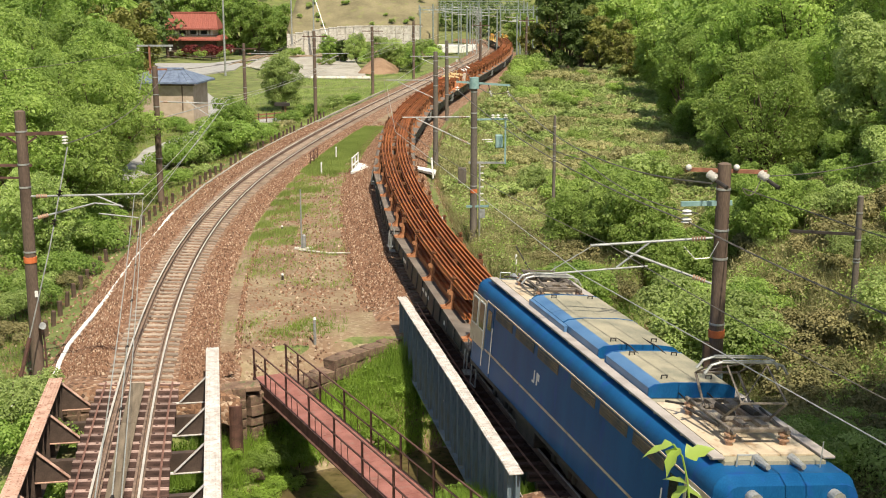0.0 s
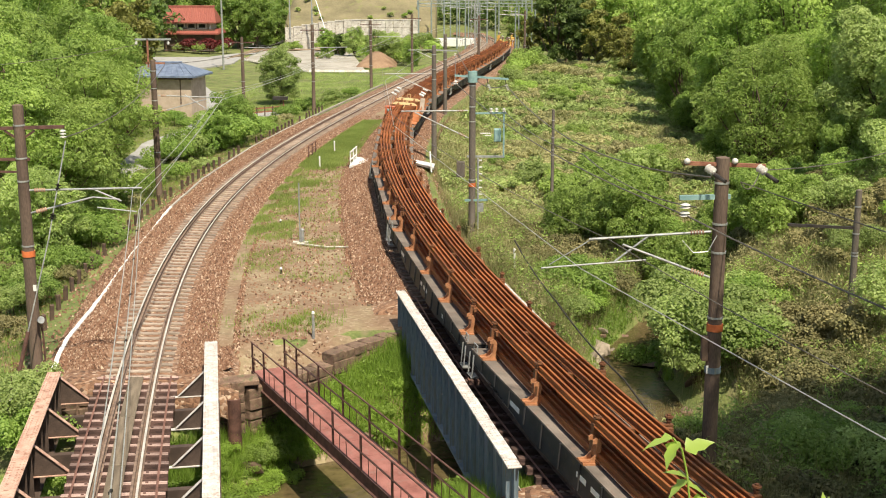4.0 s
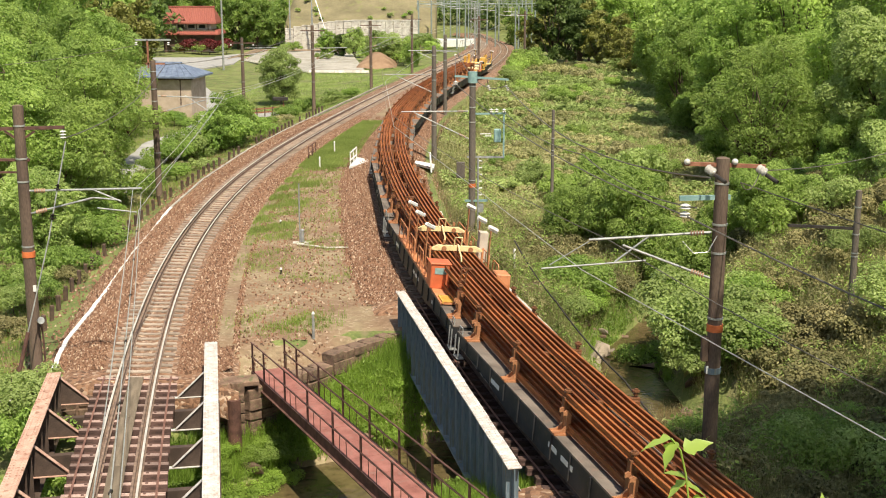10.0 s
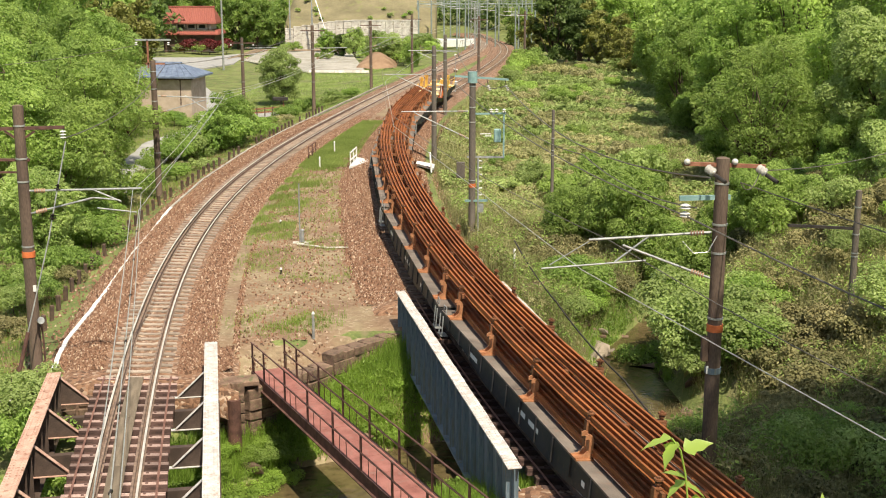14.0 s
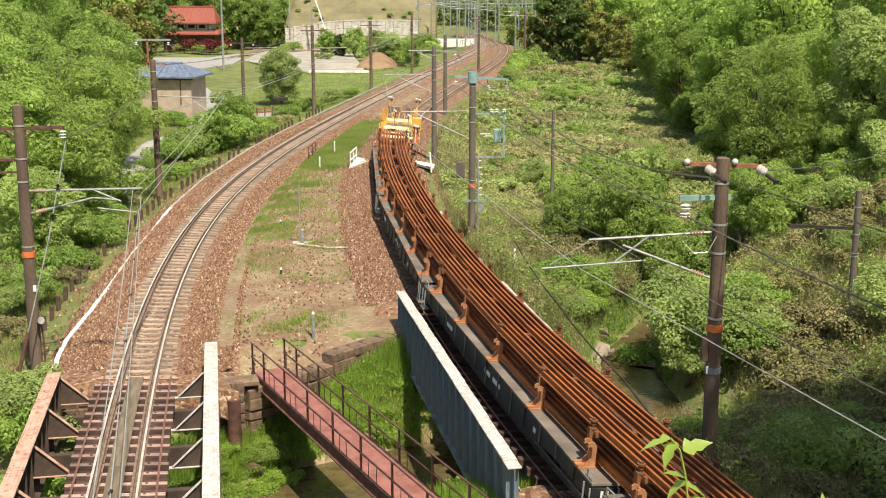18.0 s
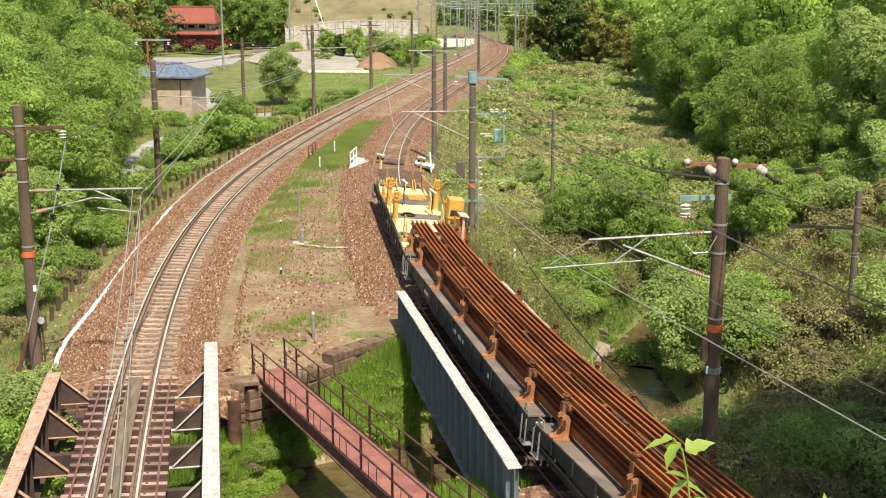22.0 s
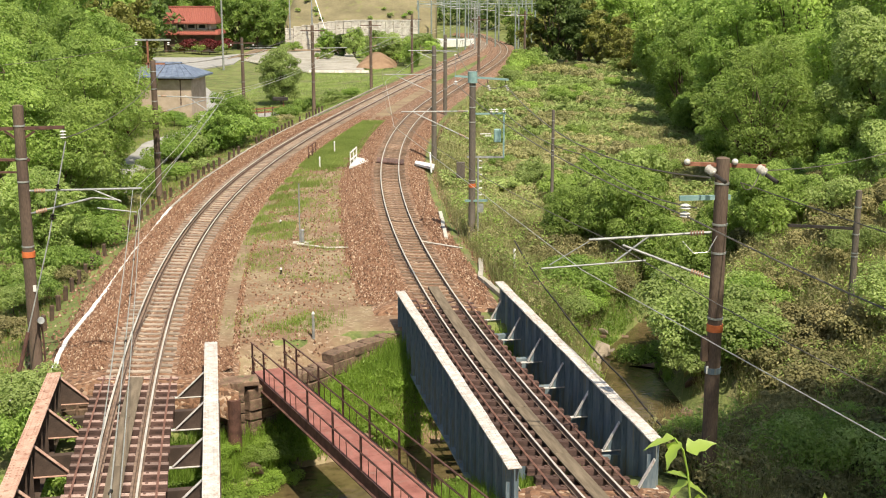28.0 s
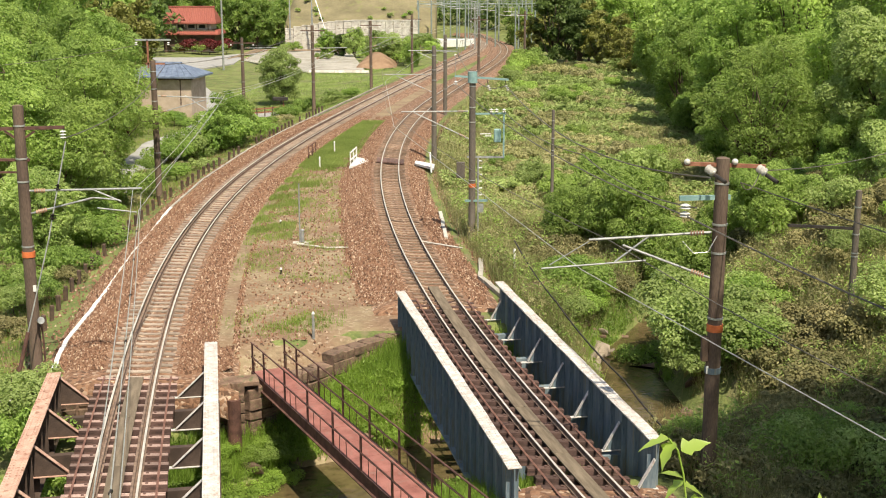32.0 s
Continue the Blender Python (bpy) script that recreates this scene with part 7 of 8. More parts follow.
wire([(-15.8, 71.2, 8.2), (-18.7, 122.1, 5.6), (-13.9, 122.4, 6.8)], 0.014, M_WIRE, "thin power line past the blue-roofed house", 0.5)
wire([(-17.6, 71.2, 8.2), (-27, 60, 7.5)], 0.014, M_WIRE, "thin power line into the trees by the lane", 0.3)
wire([(3.08, 51.6, 0.9), (4.2, 44, 0.2), (5.6, 36, -0.2), (6.6, 31, -0.5)], 0.03, M_DARK_METAL, "sagging black cable beside the bridge", 0.15, "bridge_cable")
for y in np.arange(12, 36, 3.6):
    t = (y - 10) / 26.85
    bm = B()
    a = Vector((-3.27, 10, 5.05)).lerp(Vector((-9.3, 36.85, 4.98)), t)
    box(bm, a.x, a.y, a.z, 0.045, 0.12, 0.05, bevel=0.01)
    tagged(part("wire_dropper", bm, M_DARK_METAL), "small dark dropper clip on the contact wire", "dropper", group="overhead wires")

# strain guy with insulators beside the western masts
for pts, w in ((((-11.38, 36.8, 7.1), (-11.9, 36.2, 4.2), (-13.0, 35.4, -0.4)), 0.035), (((-17.3, 71.0, 7.0), (-18.2, 70.5, 3.2)), 0.045)):
    t = thing("guy_wire", "galvanised guy with strain insulators", "guy wire")
    bm = B()
    pipe(bm, list(pts), w * 0.6)
    part("strand", bm, M_STEEL, t)
    a, b = Vector(pts[0]), Vector(pts[1])
    for k in (0.45, 0.75):
        insulator(t, a.lerp(b, k), b - a, 2, 0.11, 0.1, M_DARK_METAL)
    bm = B()
    rod(bm, Vector(pts[-2]).lerp(Vector(pts[-1]), 0.6), pts[-1], w * 1.8, n=8)
    part("guy_guard", bm, M_DARK_RUST, t)

# ---- bridge ends, footbridge and creek bank ----


def stone_wall(name, a, b, top, low, thick, label, seed):
    """A masonry wall of single blocks from a to b."""
    a, b = Vector((*a, 0)), Vector((*b, 0))
    d = b - a
    ang = math.degrees(math.atan2(d.y, d.x))
    t = thing(name, label, "wall", pose(a.x, a.y, 0, 0, 0, ang), kind="structure")
    bm = B()
    box(bm, d.length / 2, 0, (top + low) / 2 - 0.05, d.length - 0.04, thick - 0.12, top - low - 0.1)
    part("wall_core", bm, M_STONE, t)
    rnd = random.Random(seed)
    bm = B()
    box(bm, 0, 0, 0, 1, 1, 1, bevel=0.06)
    me = mesh_of("stone", bm, M_STONE)
    z, row = low, 0
    while z < top - 0.05:
        h = min(rnd.uniform(0.26, 0.5), top - z)
        x = 0.0
        while x < d.length - 0.05:
            w = min(rnd.uniform(0.3, 0.95), d.length - x)
            hung("stone", me, t, pose(x + w / 2, rnd.uniform(-0.05, 0.05), z + h / 2, rnd.uniform(-5, 5), rnd.uniform(-4, 4), rnd.uniform(-4, 4)) @ Matrix.Diagonal((w - 0.03, thick, h - 0.025, 1)))
            x += w
        z += h
        row += 1
    return t


stone_wall("wall_abutment_left", (-12.2, 35.2), (-6.3, 36.9), -0.45, -3.6, 0.7, "rough stone bridge abutment with moss", 1)
stone_wall("wall_abutment_middle", (-6.3, 36.9), (-3.9, 39.6), -0.75, -2.6, 0.6, "rough stone bank wall below the yard", 2)
stone_wall("wall_bank", (-3.9, 39.6), (-1.7, 42.2), -0.42, -2.0, 0.6, "curved rough stone bank wall", 3)
stone_wall("wall_abutment_right", (-1.7, 43.6), (3.0, 46.4), -0.80, -3.4, 0.8, "rough stone abutment under the blue bridge", 4)
stone_wall("wall_abutment_side", (2.4, 46.2), (4.2, 49.5), -0.25, -2.2, 0.6, "rough stone wing wall by the bridge", 5)
stone_wall("wall_abutment_near", (1.2, 26.9), (6.6, 28.4), -0.85, -3.4, 0.8, "rough stone near abutment of the blue bridge", 6)
for x, y, r in ((-1.75, 42.6, 10), (2.35, 45.9, -5)):
    bm = B()
    box(bm, 0, 0, 0, 0.7, 1.0, 0.55, bevel=0.05)
    tagged(part("bearing_stone", bm, M_CONCRETE, None, m=pose(x, y, -0.95, 0, 0, r)), "pale concrete bearing block at the girder end", "block")
bm = B()
rod(bm, (-6.5, 36.15, -2.8), (-6.5, 36.15, -0.85), 0.22, n=16)
tagged(part("drain_pipe", bm, M_DARK_RUST), "rusty round drain pipe on the abutment", "pipe")
bm = B()
box(bm, 0, 0, 0, 1.1, 0.7, 0.18, bevel=0.03)
tagged(part("concrete_cap", bm, M_STONE, None, m=pose(-6.4, 37.0, -0.55, 0, 0, 15)), "broken weathered cap stone on the abutment", "stone")


def make_footbridge():
    a, b = Vector((-5.73, 38.4, -0.62)), Vector((1.76, 23.2, -0.62))
    d = b - a
    long = d.length
    t = thing("footbridge", "faded red steel footbridge with rusty pipe railings", "footbridge", pose(a.x, a.y, a.z, 0, 0, math.degrees(math.atan2(d.y, d.x))))
    half = 0.545
    for k in range(int(long / 1.2)):
        bm = B()
        box(bm, 0.6 + 1.2 * k, 0, 0, 1.19, half * 2, 0.03)
        part("deck_plate", bm, M_RED_PAINT, t)
    for s in (-1, 1):
        bm = B()
        box(bm, long / 2, s * half, -0.14, long, 0.06, 0.34)
        box(bm, long / 2, s * (half + 0.04), -0.30, long, 0.12, 0.03)
        part("side_beam", bm, M_DARK_RUST, t)
        for z in (1.0, 0.52):
            bm = B()
            rod(bm, (0, s * half, z), (long, s * half, z), 0.026, n=7)
            part("hand_rail", bm, M_DARK_RUST, t)
        bm = B()
        box(bm, 0, 0, 0.4, 0.05, 0.05, 1.2)
        me = mesh_of("rail_post", bm, M_DARK_RUST)
        for x in [0.1] + [1.26 + 2.0 * k for k in range(int((long - 1.3) / 2.0) + 1)]:
            hung("rail_post", me, t, pose(x, s * half, 0))
        bm = B()
        rod(bm, (0, 0, 0.02), (0, 0, 0.52), 0.011, n=4)
        me = mesh_of("mesh_bar", bm, M_DARK_RUST)
        for k in range(int(long / 0.5)):
            if (2 * k - 2) % 8:
                hung("mesh_bar", me, t, pose(0.26 + 0.5 * k, s * half, 0, 0, 5 * math.sin(k * 2.3), 0))


make_footbridge()


M_BOULDER = surface("grey_brown_boulder", (0.17, 0.135, 0.10), (0.36, 0.30, 0.235), 2, 0.9, 0.5, rand=0.2)


def make_cobbles():
    """River stones along the water."""
    r = random.Random(9)
    bm0 = B()
    bmesh.ops.create_icosphere(bm0, subdivisions=1, radius=0.5)
    for v in bm0.verts:
        v.co *= r.uniform(0.85, 1.15)
    me = mesh_of("river_stone", bm0, M_BOULDER, True)
    me2 = me.copy()
    me2.materials[0] = M_STONE
    n = 0
    while n < 70:
        k = r.choice((2, 3, 4, 5, 6, 7))
        t = r.random()
        x = CREEK[k][0] * (1 - t) + CREEK[k + 1][0] * t + r.gauss(0, 2.0)
        y = CREEK[k][1] * (1 - t) + CREEK[k + 1][1] * t + r.gauss(0, 2.0)
        g = float(creek_gap(x, y))
        if (2.3 < g < 3.4 if y < 41 else 0.8 < g < 2.3):
            s = r.uniform(0.2, 0.8)
            ob = hung("river_stone", me if r.random() < 0.4 else me2, None, pose(x, y, ground_z(x, y) + s * 0.08, r.uniform(0, 40), r.uniform(0, 40), r.uniform(0, 360)) @ Matrix.Diagonal((s * r.uniform(0.8, 1.5), s, s * 0.6, 1)))
            tagged(ob, "rounded grey river stone at the water's edge", "stone", "stones in the creek")
            n += 1
    for x, y, s in ((7.7, 49.8, 1.3), (8.4, 50.6, 1.1), (6.1, 47.4, 0.9), (5.9, 46.4, 0.8), (6.4, 48.4, 1.0), (5.8, 45.2, 0.7), (7.0, 49.0, 0.8)):
        ob = hung("boulder", me, None, pose(x, y, ground_z(x, y) + s * 0.1, 8, 12, r.uniform(0, 360)) @ Matrix.Diagonal((s * 1.3, s, s * 0.6, 1)))
        tagged(ob, "flat grey-brown boulder at the pool's edge", "boulder", "boulders at the pool")


make_cobbles()

# ---- small things beside the tracks ----


def make_trough(line, ys, lats, z, w, label, material=None):
    """A pale cable trough of single lids."""
    t = thing("cable_trough", label, "cable trough")
    pts = []
    for y, l in zip(ys, lats):
        p = line.at(line.along(y), l)
        pts.append(Vector((p.x, p.y, 0)))
    bm = B()
    box(bm, 0, 0, 0, 1, 1, 1, bevel=0.03)
    me = mesh_of("lid", bm, material or M_WHITE)
    rnd = random.Random(3)
    for a, b in zip(pts[:-1], pts[1:]):
        d = b - a
        n = max(1, int(d.length / 0.75))
        ang = math.degrees(math.atan2(d.y, d.x))
        for k in range(n):
            c = a.lerp(b, (k + 0.5) / n)
            hung("lid", me, t, pose(c.x + rnd.uniform(-0.02, 0.02), c.y, max(z, ground_z(c.x, c.y) + 0.10), 0, 0, ang + rnd.uniform(-2, 2)) @ Matrix.Diagonal((d.length / n - 0.03, w, 0.16, 1)))


make_trough(LEFT, [35.9, 37, 41, 44.8, 48, 54.5, 60, 66], [-2.75, -2.75, -2.85, -2.55, -2.4, -2.35, -2.35, -2.6], -0.40, 0.15, "pale concrete cable trough winding beside the ballast")
make_trough(LEFT, [66, 75.5, 90, 100, 110, 126, 147], [-2.6, -2.8, -3.0, -3.0, -3.0, -3.1, -3.2], -0.43, 0.13, "grimy concrete cable trough beside the far curve", M_LOT)
make_trough(RIGHT, [46.5, 49.7, 53.2], [2.6, 2.3, 2.9], -0.38, 0.2, "short grey cable trough by the bridge end", M_LOT)
make_trough(RIGHT, [57.7, 64.5], [1.95, 2.35], -0.38, 0.18, "short grey cable trough beside the curved track", M_CONCRETE)
bm = B()
pipe(bm, [(-12.0, 35.6, -0.45), (-12.9, 35.4, -0.62), (-14.2, 35.3, -0.7)], 0.06)
tagged(part("trough_branch", bm, M_WHITE), "pale cable duct branching off at the abutment", "cable duct")

post_src = None
for k, y in enumerate(np.arange(41, 118, 1.35)):
    lat = -3.75 - 0.35 * math.sin(y * 0.05)
    p = LEFT.at(LEFT.along(float(y)), lat)
    if post_src is None:
        bm = B()
        box(bm, 0, 0, 0.15, 0.15, 0.15, 0.9, bevel=0.02)
        post_src = mesh_of("stake", bm, M_DARKWOOD)
    if random.random() < 0.12:
        continue
    ob = hung("timber_stake", post_src, None, pose(p.x, p.y, ground_z(p.x, p.y), random.uniform(-4, 4), random.uniform(-4, 4), random.uniform(0, 90)))
    tagged(ob, "short dark timber stake beside the track", "stake", "row of stakes along the western track")


def slab_crossing():
    """The white-painted crossing plates each side of the curved track and the timber between the rails."""
    d = RIGHT.along(82)
    m = RIGHT.stand(d)
    t = thing("crossing_deck", "brown timber crossing boards between the rails", "crossing", m)
    for x in (-0.42, -0.14, 0.14, 0.42, -0.78, 0.78):
        bm = B()
        box(bm, x, 0, -0.05, 0.25, 1.9, 0.09, bevel=0.01)
        part("board", bm, M_TIMBER, t)
    for outline, lab in ((((-6.15, 79.6), (-6.0, 84.0), (-4.95, 82.9), (-4.85, 82.0)), "white painted crossing apron on the yard side"), (((-1.9, 81.2), (-1.85, 82.4), (-0.55, 80.7), (-0.6, 78.9)), "white painted crossing apron on the field side")):
        bm = B()
        vs = [bm.verts.new((x, y, -0.22)) for x, y in outline]
        f = bm.faces.new(vs)
        r = bmesh.ops.extrude_face_region(bm, geom=[f])
        for v in r["geom"]:
            if isinstance(v, bmesh.types.BMVert):
                v.co.z += 0.14
        tagged(part("crossing_apron", bm, M_WHITE), lab, "apron")
    g = thing("crossing_rail", "short white guard fence by the crossing", "guard fence", pose(-6.1, 80.2, -0.35))
    for y in (0.0, 1.3, 2.6):
        bm = B()
        rod(bm, (0.08 * y, y, 0), (0.08 * y, y, 1.15), 0.05, n=8)
        part("post", bm, M_WHITE, g)
    for z in (1.1, 0.6):
        bm = B()
        rod(bm, (0, -0.1, z), (0.22, 2.7, z), 0.045, n=8)
        part("rail", bm, M_WHITE, g)
    g = thing("crossing_rail", "white guard post by the mast", "guard fence", pose(-0.75, 79.0, -0.4))
    bm = B()
    rod(bm, (0, 0, 0), (-0.1, 0.4, 1.3), 0.06, n=8)
    part("post", bm, M_WHITE, g)


slab_crossing()


def relay_post():
    t = thing("marker_post", "thin grey marker post on a small concrete foot", "post", pose(-6.79, 56.97, -0.40))
    bm = B()
    rod(bm, (0, 0, 0), (0, 0, 2.9), 0.035, n=8)
    part("post", bm, M_STEEL, t)
    bm = B()
    rod(bm, (0.12, 0, 0.1), (0.12, 0, 0.62), 0.09, n=10)
    bmesh.ops.create_uvsphere(bm, u_segments=10, v_segments=6, radius=0.1, matrix=pose(0.12, 0, 0.64))
    part("relay_can", bm, M_STEEL, t)
    for x, y, s in ((-0.2, 0.05, 0.3), (0.35, 0.05, 0.34), (0.05, -0.3, 0.3)):
        bm = B()
        box(bm, x, y, 0.05, s, s * 0.8, 0.1, bevel=0.02)
        part("foot_block", bm, M_CONCRETE, t)
    bm = B()
    pipe(bm, [(-6.7, 56.4, -0.3), (-5.4, 55.8, -0.32), (-4.2, 55.9, -0.33), (-3.4, 56.8, -0.33)], 0.04)
    tagged(part("cable_duct", bm, M_CONCRETE), "pale cable duct across the yard", "cable duct")
    bm = B()
    pipe(bm, [(-2.9, 57.2, -0.2), (-2.5, 57.1, -0.25)], 0.06)
    pipe(bm, [(-1.0, 56.6, -0.2), (0.9, 55.6, -0.3)], 0.04)
    tagged(part("cable_duct", bm, M_CONCRETE), "pale cable duct crossing below the rails", "cable duct")


relay_post()
for x, y, h, lab, mat in ((-4.54, 41.33, 0.9, "white capped grey marker post on the yard", M_STEEL), (-7.84, 88.07, 0.85, "short white kilometre post", M_WHITE), (-8.16, 80.48, 0.8, "short white kilometre post", M_WHITE), (3.08, 51.6, 0.9, "short white cable post by the bridge", M_WHITE), (-8.3, 61.5, 0.25, "low dark marker stub on the yard", M_DARK_METAL), (-6.9, 50.8, 0.25, "low dark marker stub on the yard", M_DARK_METAL)):
    t = thing("marker_post", lab, "post", pose(x, y, -0.44))
    bm = B()
    rod(bm, (0, 0, 0), (0, 0, h), 0.05, n=10)
    part("shaft", bm, mat, t)
    bm = B()
    rod(bm, (0, 0, h), (0, 0, h + 0.08), 0.06, 0.04, 10)
    part("cap", bm, M_WHITE, t)
g = thing("yard_fence", "small rusty pipe fence at the yard edge", "fence", pose(-9.3, 84.4, -0.42, 0, 0, -4))
for y in (0, 1.4, 2.8):
    bm = B()
    rod(bm, (0, y, 0), (0, y, 1.0), 0.04, n=6)
    part("post", bm, M_DARK_RUST, g)
for z in (1.0, 0.55):
    bm = B()
    rod(bm, (0, 0, z), (0, 2.8, z), 0.035, n=6)
    part("rail", bm, M_DARK_RUST, g)
bm = B()
box(bm, 0, 0, 0, 2.4, 1.2, 0.3, bevel=0.04)
tagged(part("culvert_slab", bm, M_RUST_ARM, None, m=pose(-10.2, 84.3, -0.45, 0, 0, 8)), "low rusty culvert slab beside the yard grass", "slab")

# ---- houses, road and the far station ----


def shed():
    t = thing("village_house", "tan plastered house with a blue-grey hipped roof", "house", pose(-27.0, 121, 0.1, 0, 0, -6) @ Matrix.Scale(0.88, 4))
    bm = B()
    box(bm, 0, 0, 0.9, 7.0, 5.4, 4.8)
    part("house_wall", bm, M_PLASTER, t)
    bm = B()
    e, r = 0.7, 0.0
    a = [bm.verts.new(p) for p in ((-4.2, -3.4, 3.1), (4.2, -3.4, 3.1), (4.2, 3.4, 3.1), (-4.2, 3.4, 3.1))]
    low = [bm.verts.new((v.co.x, v.co.y, 2.92)) for v in a]
    b = [bm.verts.new(p) for p in ((-1.6, 0, 4.35), (1.6, 0, 4.35))]
    for f in ((a[0], a[1], b[1], b[0]), (a[1], a[2], b[1]), (a[2], a[3], b[0], b[1]), (a[3], a[0], b[0])):
        bm.faces.new(f)
    for k in range(4):
        bm.faces.new((a[k], low[k], low[(k + 1) % 4], a[(k + 1) % 4]))
    bm.faces.new(low)
    roof = part("roof", bm, M_SLATE, t)
    bm = B()
    rod(bm, (-1.7, 0, 4.38), (1.7, 0, 4.38), 0.12, n=8)
    part("ridge", bm, M_SLATE, roof)
    for k in range(11):
        bm = B()
        x = -4.0 + 0.8 * k
        xt = max(-1.6, min(1.6, x * 0.4))
        rod(bm, (x, -3.42, 3.13), (xt, -0.02, 4.37), 0.035, n=5)
        part("roof_seam", bm, M_SLATE, roof)
    bm = B()
    box(bm, 2.3, -2.72, 1.6, 0.12, 0.08, 3.2)
    part("corner_pipe", bm, M_DARKWOOD, t)
    bm = B()
    box(bm, 0.2, -2.72, 2.85, 7.0, 0.06, 0.3)
    part("eave_board", bm, M_DARKWOOD, t)


shed()


def farmhouse():
    t = thing("farmhouse", "two-storey farmhouse with red tiled roofs and white upper walls", "house", pose(-47.2, 232, -1.2))
    bm = B()
    box(bm, 0, 2.5, 2.0, 9.6, 6.5, 4.0)
    part("lower_wall", bm, M_DARKWOOD, t)
    bm = B()
    box(bm, -0.3, 2.8, 4.6, 8.6, 5.4, 1.7)
    part("upper_wall", bm, M_CREAM_WALL, t)
    for name, (w, dpt, z0, z1, ridge) in {"main_roof": (10.2, 7.4, 5.3, 8.0, 8.4), "lower_roof": (11.2, 8.6, 3.3, 4.0, 10.6)}.items():
        bm = B()
        a = [bm.verts.new(p) for p in ((-w / 2, 2.6 - dpt / 2, z0), (w / 2, 2.6 - dpt / 2, z0), (w / 2, 2.6 + dpt / 2, z0), (-w / 2, 2.6 + dpt / 2, z0))]
        low = [bm.verts.new((v.co.x, v.co.y, z0 - 0.2)) for v in a]
        in_y = 0.0 if name == "main_roof" else 2.6
        b = [bm.verts.new(p) for p in ((-ridge / 2, 2.6 - in_y, z1), (ridge / 2, 2.6 - in_y, z1), (ridge / 2, 2.6 + in_y + 0.01, z1), (-ridge / 2, 2.6 + in_y + 0.01, z1))]
        for k in range(4):
            bm.faces.new((a[k], a[(k + 1) % 4], b[(k + 1) % 4], b[k]))
            bm.faces.new((a[k], low[k], low[(k + 1) % 4], a[(k + 1) % 4]))
        bm.faces.new(b)
        bm.faces.new(low)
        roof = part(name, bm, M_REDTILE, t)
        for k in range(27):
            x = -w / 2 + 0.2 + (w - 0.4) * k / 26
            xt = x * ridge / w
            bm = B()
            rod(bm, (x, 2.6 - dpt / 2 - 0.02, z0 + 0.03), (xt, 2.6 - in_y - 0.02, z1 + 0.03), 0.07, n=5)
            part("tile_course", bm, M_REDTILE, roof)
        if name == "main_roof":
            bm = B()
            box(bm, 0, 2.6, z1 + 0.12, ridge + 0.3, 0.4, 0.35, bevel=0.05)
            part("ridge", bm, M_REDTILE, roof)
    for k, x in enumerate((-3.6, -1.7, 0.3, 2.3)):
        bm = B()
        box(bm, x, 0.07, 4.6, 1.2, 0.08, 0.7)
        w = part("window", bm, M_DARKWOOD, t)
        bm = B()
        box(bm, x, 0.02, 4.6, 1.0, 0.03, 0.55)
        part("pane", bm, M_GLASS_DARK, w)
    for x in (-2.7, -0.7, 1.3, 3.4):
        bm = B()
        box(bm, x, 0.08, 4.55, 0.14, 0.1, 1.5)
        part("wall_post", bm, M_DARKWOOD, t)


farmhouse()


def lane(name, pts, w, label):
    rows = []
    for a, b in zip(pts[:-1], pts[1:]):
        a, b = Vector((*a, 0)), Vector((*b, 0))
        n = max(2, int((b - a).length / 1.5))
        d = (b - a).normalized()
        side = Vector((d.y, -d.x, 0))
        for k in range(n):
            c = a.lerp(b, k / n)
            z = max(ground_z(c.x - side.x * w / 2, c.y - side.y * w / 2), ground_z(c.x, c.y), ground_z(c.x + side.x * w / 2, c.y + side.y * w / 2)) + 0.10
            rows.append([Vector((c.x, c.y, z)) + side * o for o in (-w / 2, 0, w / 2)])
    return strip(name, rows, M_ASPHALT, label, "road")


lane("road", [(-21.0, 74), (-21.8, 86), (-22.6, 98), (-21.6, 114), (-22.4, 124), (-24.2, 133), (-33, 158), (-40, 182), (-41.5, 200), (-38, 216), (-30, 228), (-12, 232)], 3.2, "sunlit grey village lane")
lane("road_branch", [(-21.9, 116), (-19.0, 120), (-16.2, 126.5)], 3.0, "short grey lane to the track side")
bm = B()
for a, b in (((-20.0, 77, -1.0), (-19.7, 84, -1.0)),):
    rod(bm, a, b, 0.06, n=6)
tagged(part("road_edge_line", bm, M_WHITE), "white painted edge line of the lane", "road line", kind="structure")


def plate(name, outline, z, thick, material, label, category, kind="structure"):
    bm = B()
    f = bm.faces.new([bm.verts.new((x, y, z)) for x, y in outline])
    r = bmesh.ops.extrude_face_region(bm, geom=[f])
    for v in r["geom"]:
        if isinstance(v, bmesh.types.BMVert):
            v.co.z -= thick
    return tagged(part(name, bm, material), label, category, kind=kind)


plate("forecourt", [(-50, 212), (-34.2, 212), (-33.2, 196), (-36, 186), (-41, 184)], -1.08, 0.3, M_ASPHALT, "pale asphalt forecourt before the farmhouse", "road")
plate("concrete_lot", [(-33.5, 206), (-33, 230), (-17.2, 230), (-11.2, 179), (-19, 178)], -1.05, 0.3, M_LOT, "pale empty concrete lot", "lot")
bm = B()
pipe(bm, [(-19.2, 177.5, -1.1), (-10.6, 177, -1.1)], 0.35)
pipe(bm, [(-33.7, 206, -1.1), (-19.2, 177.5, -1.1)], 0.25)
tagged(part("lot_kerb", bm, M_CONCRETE), "pale concrete kerb along the lot", "kerb", kind="structure")


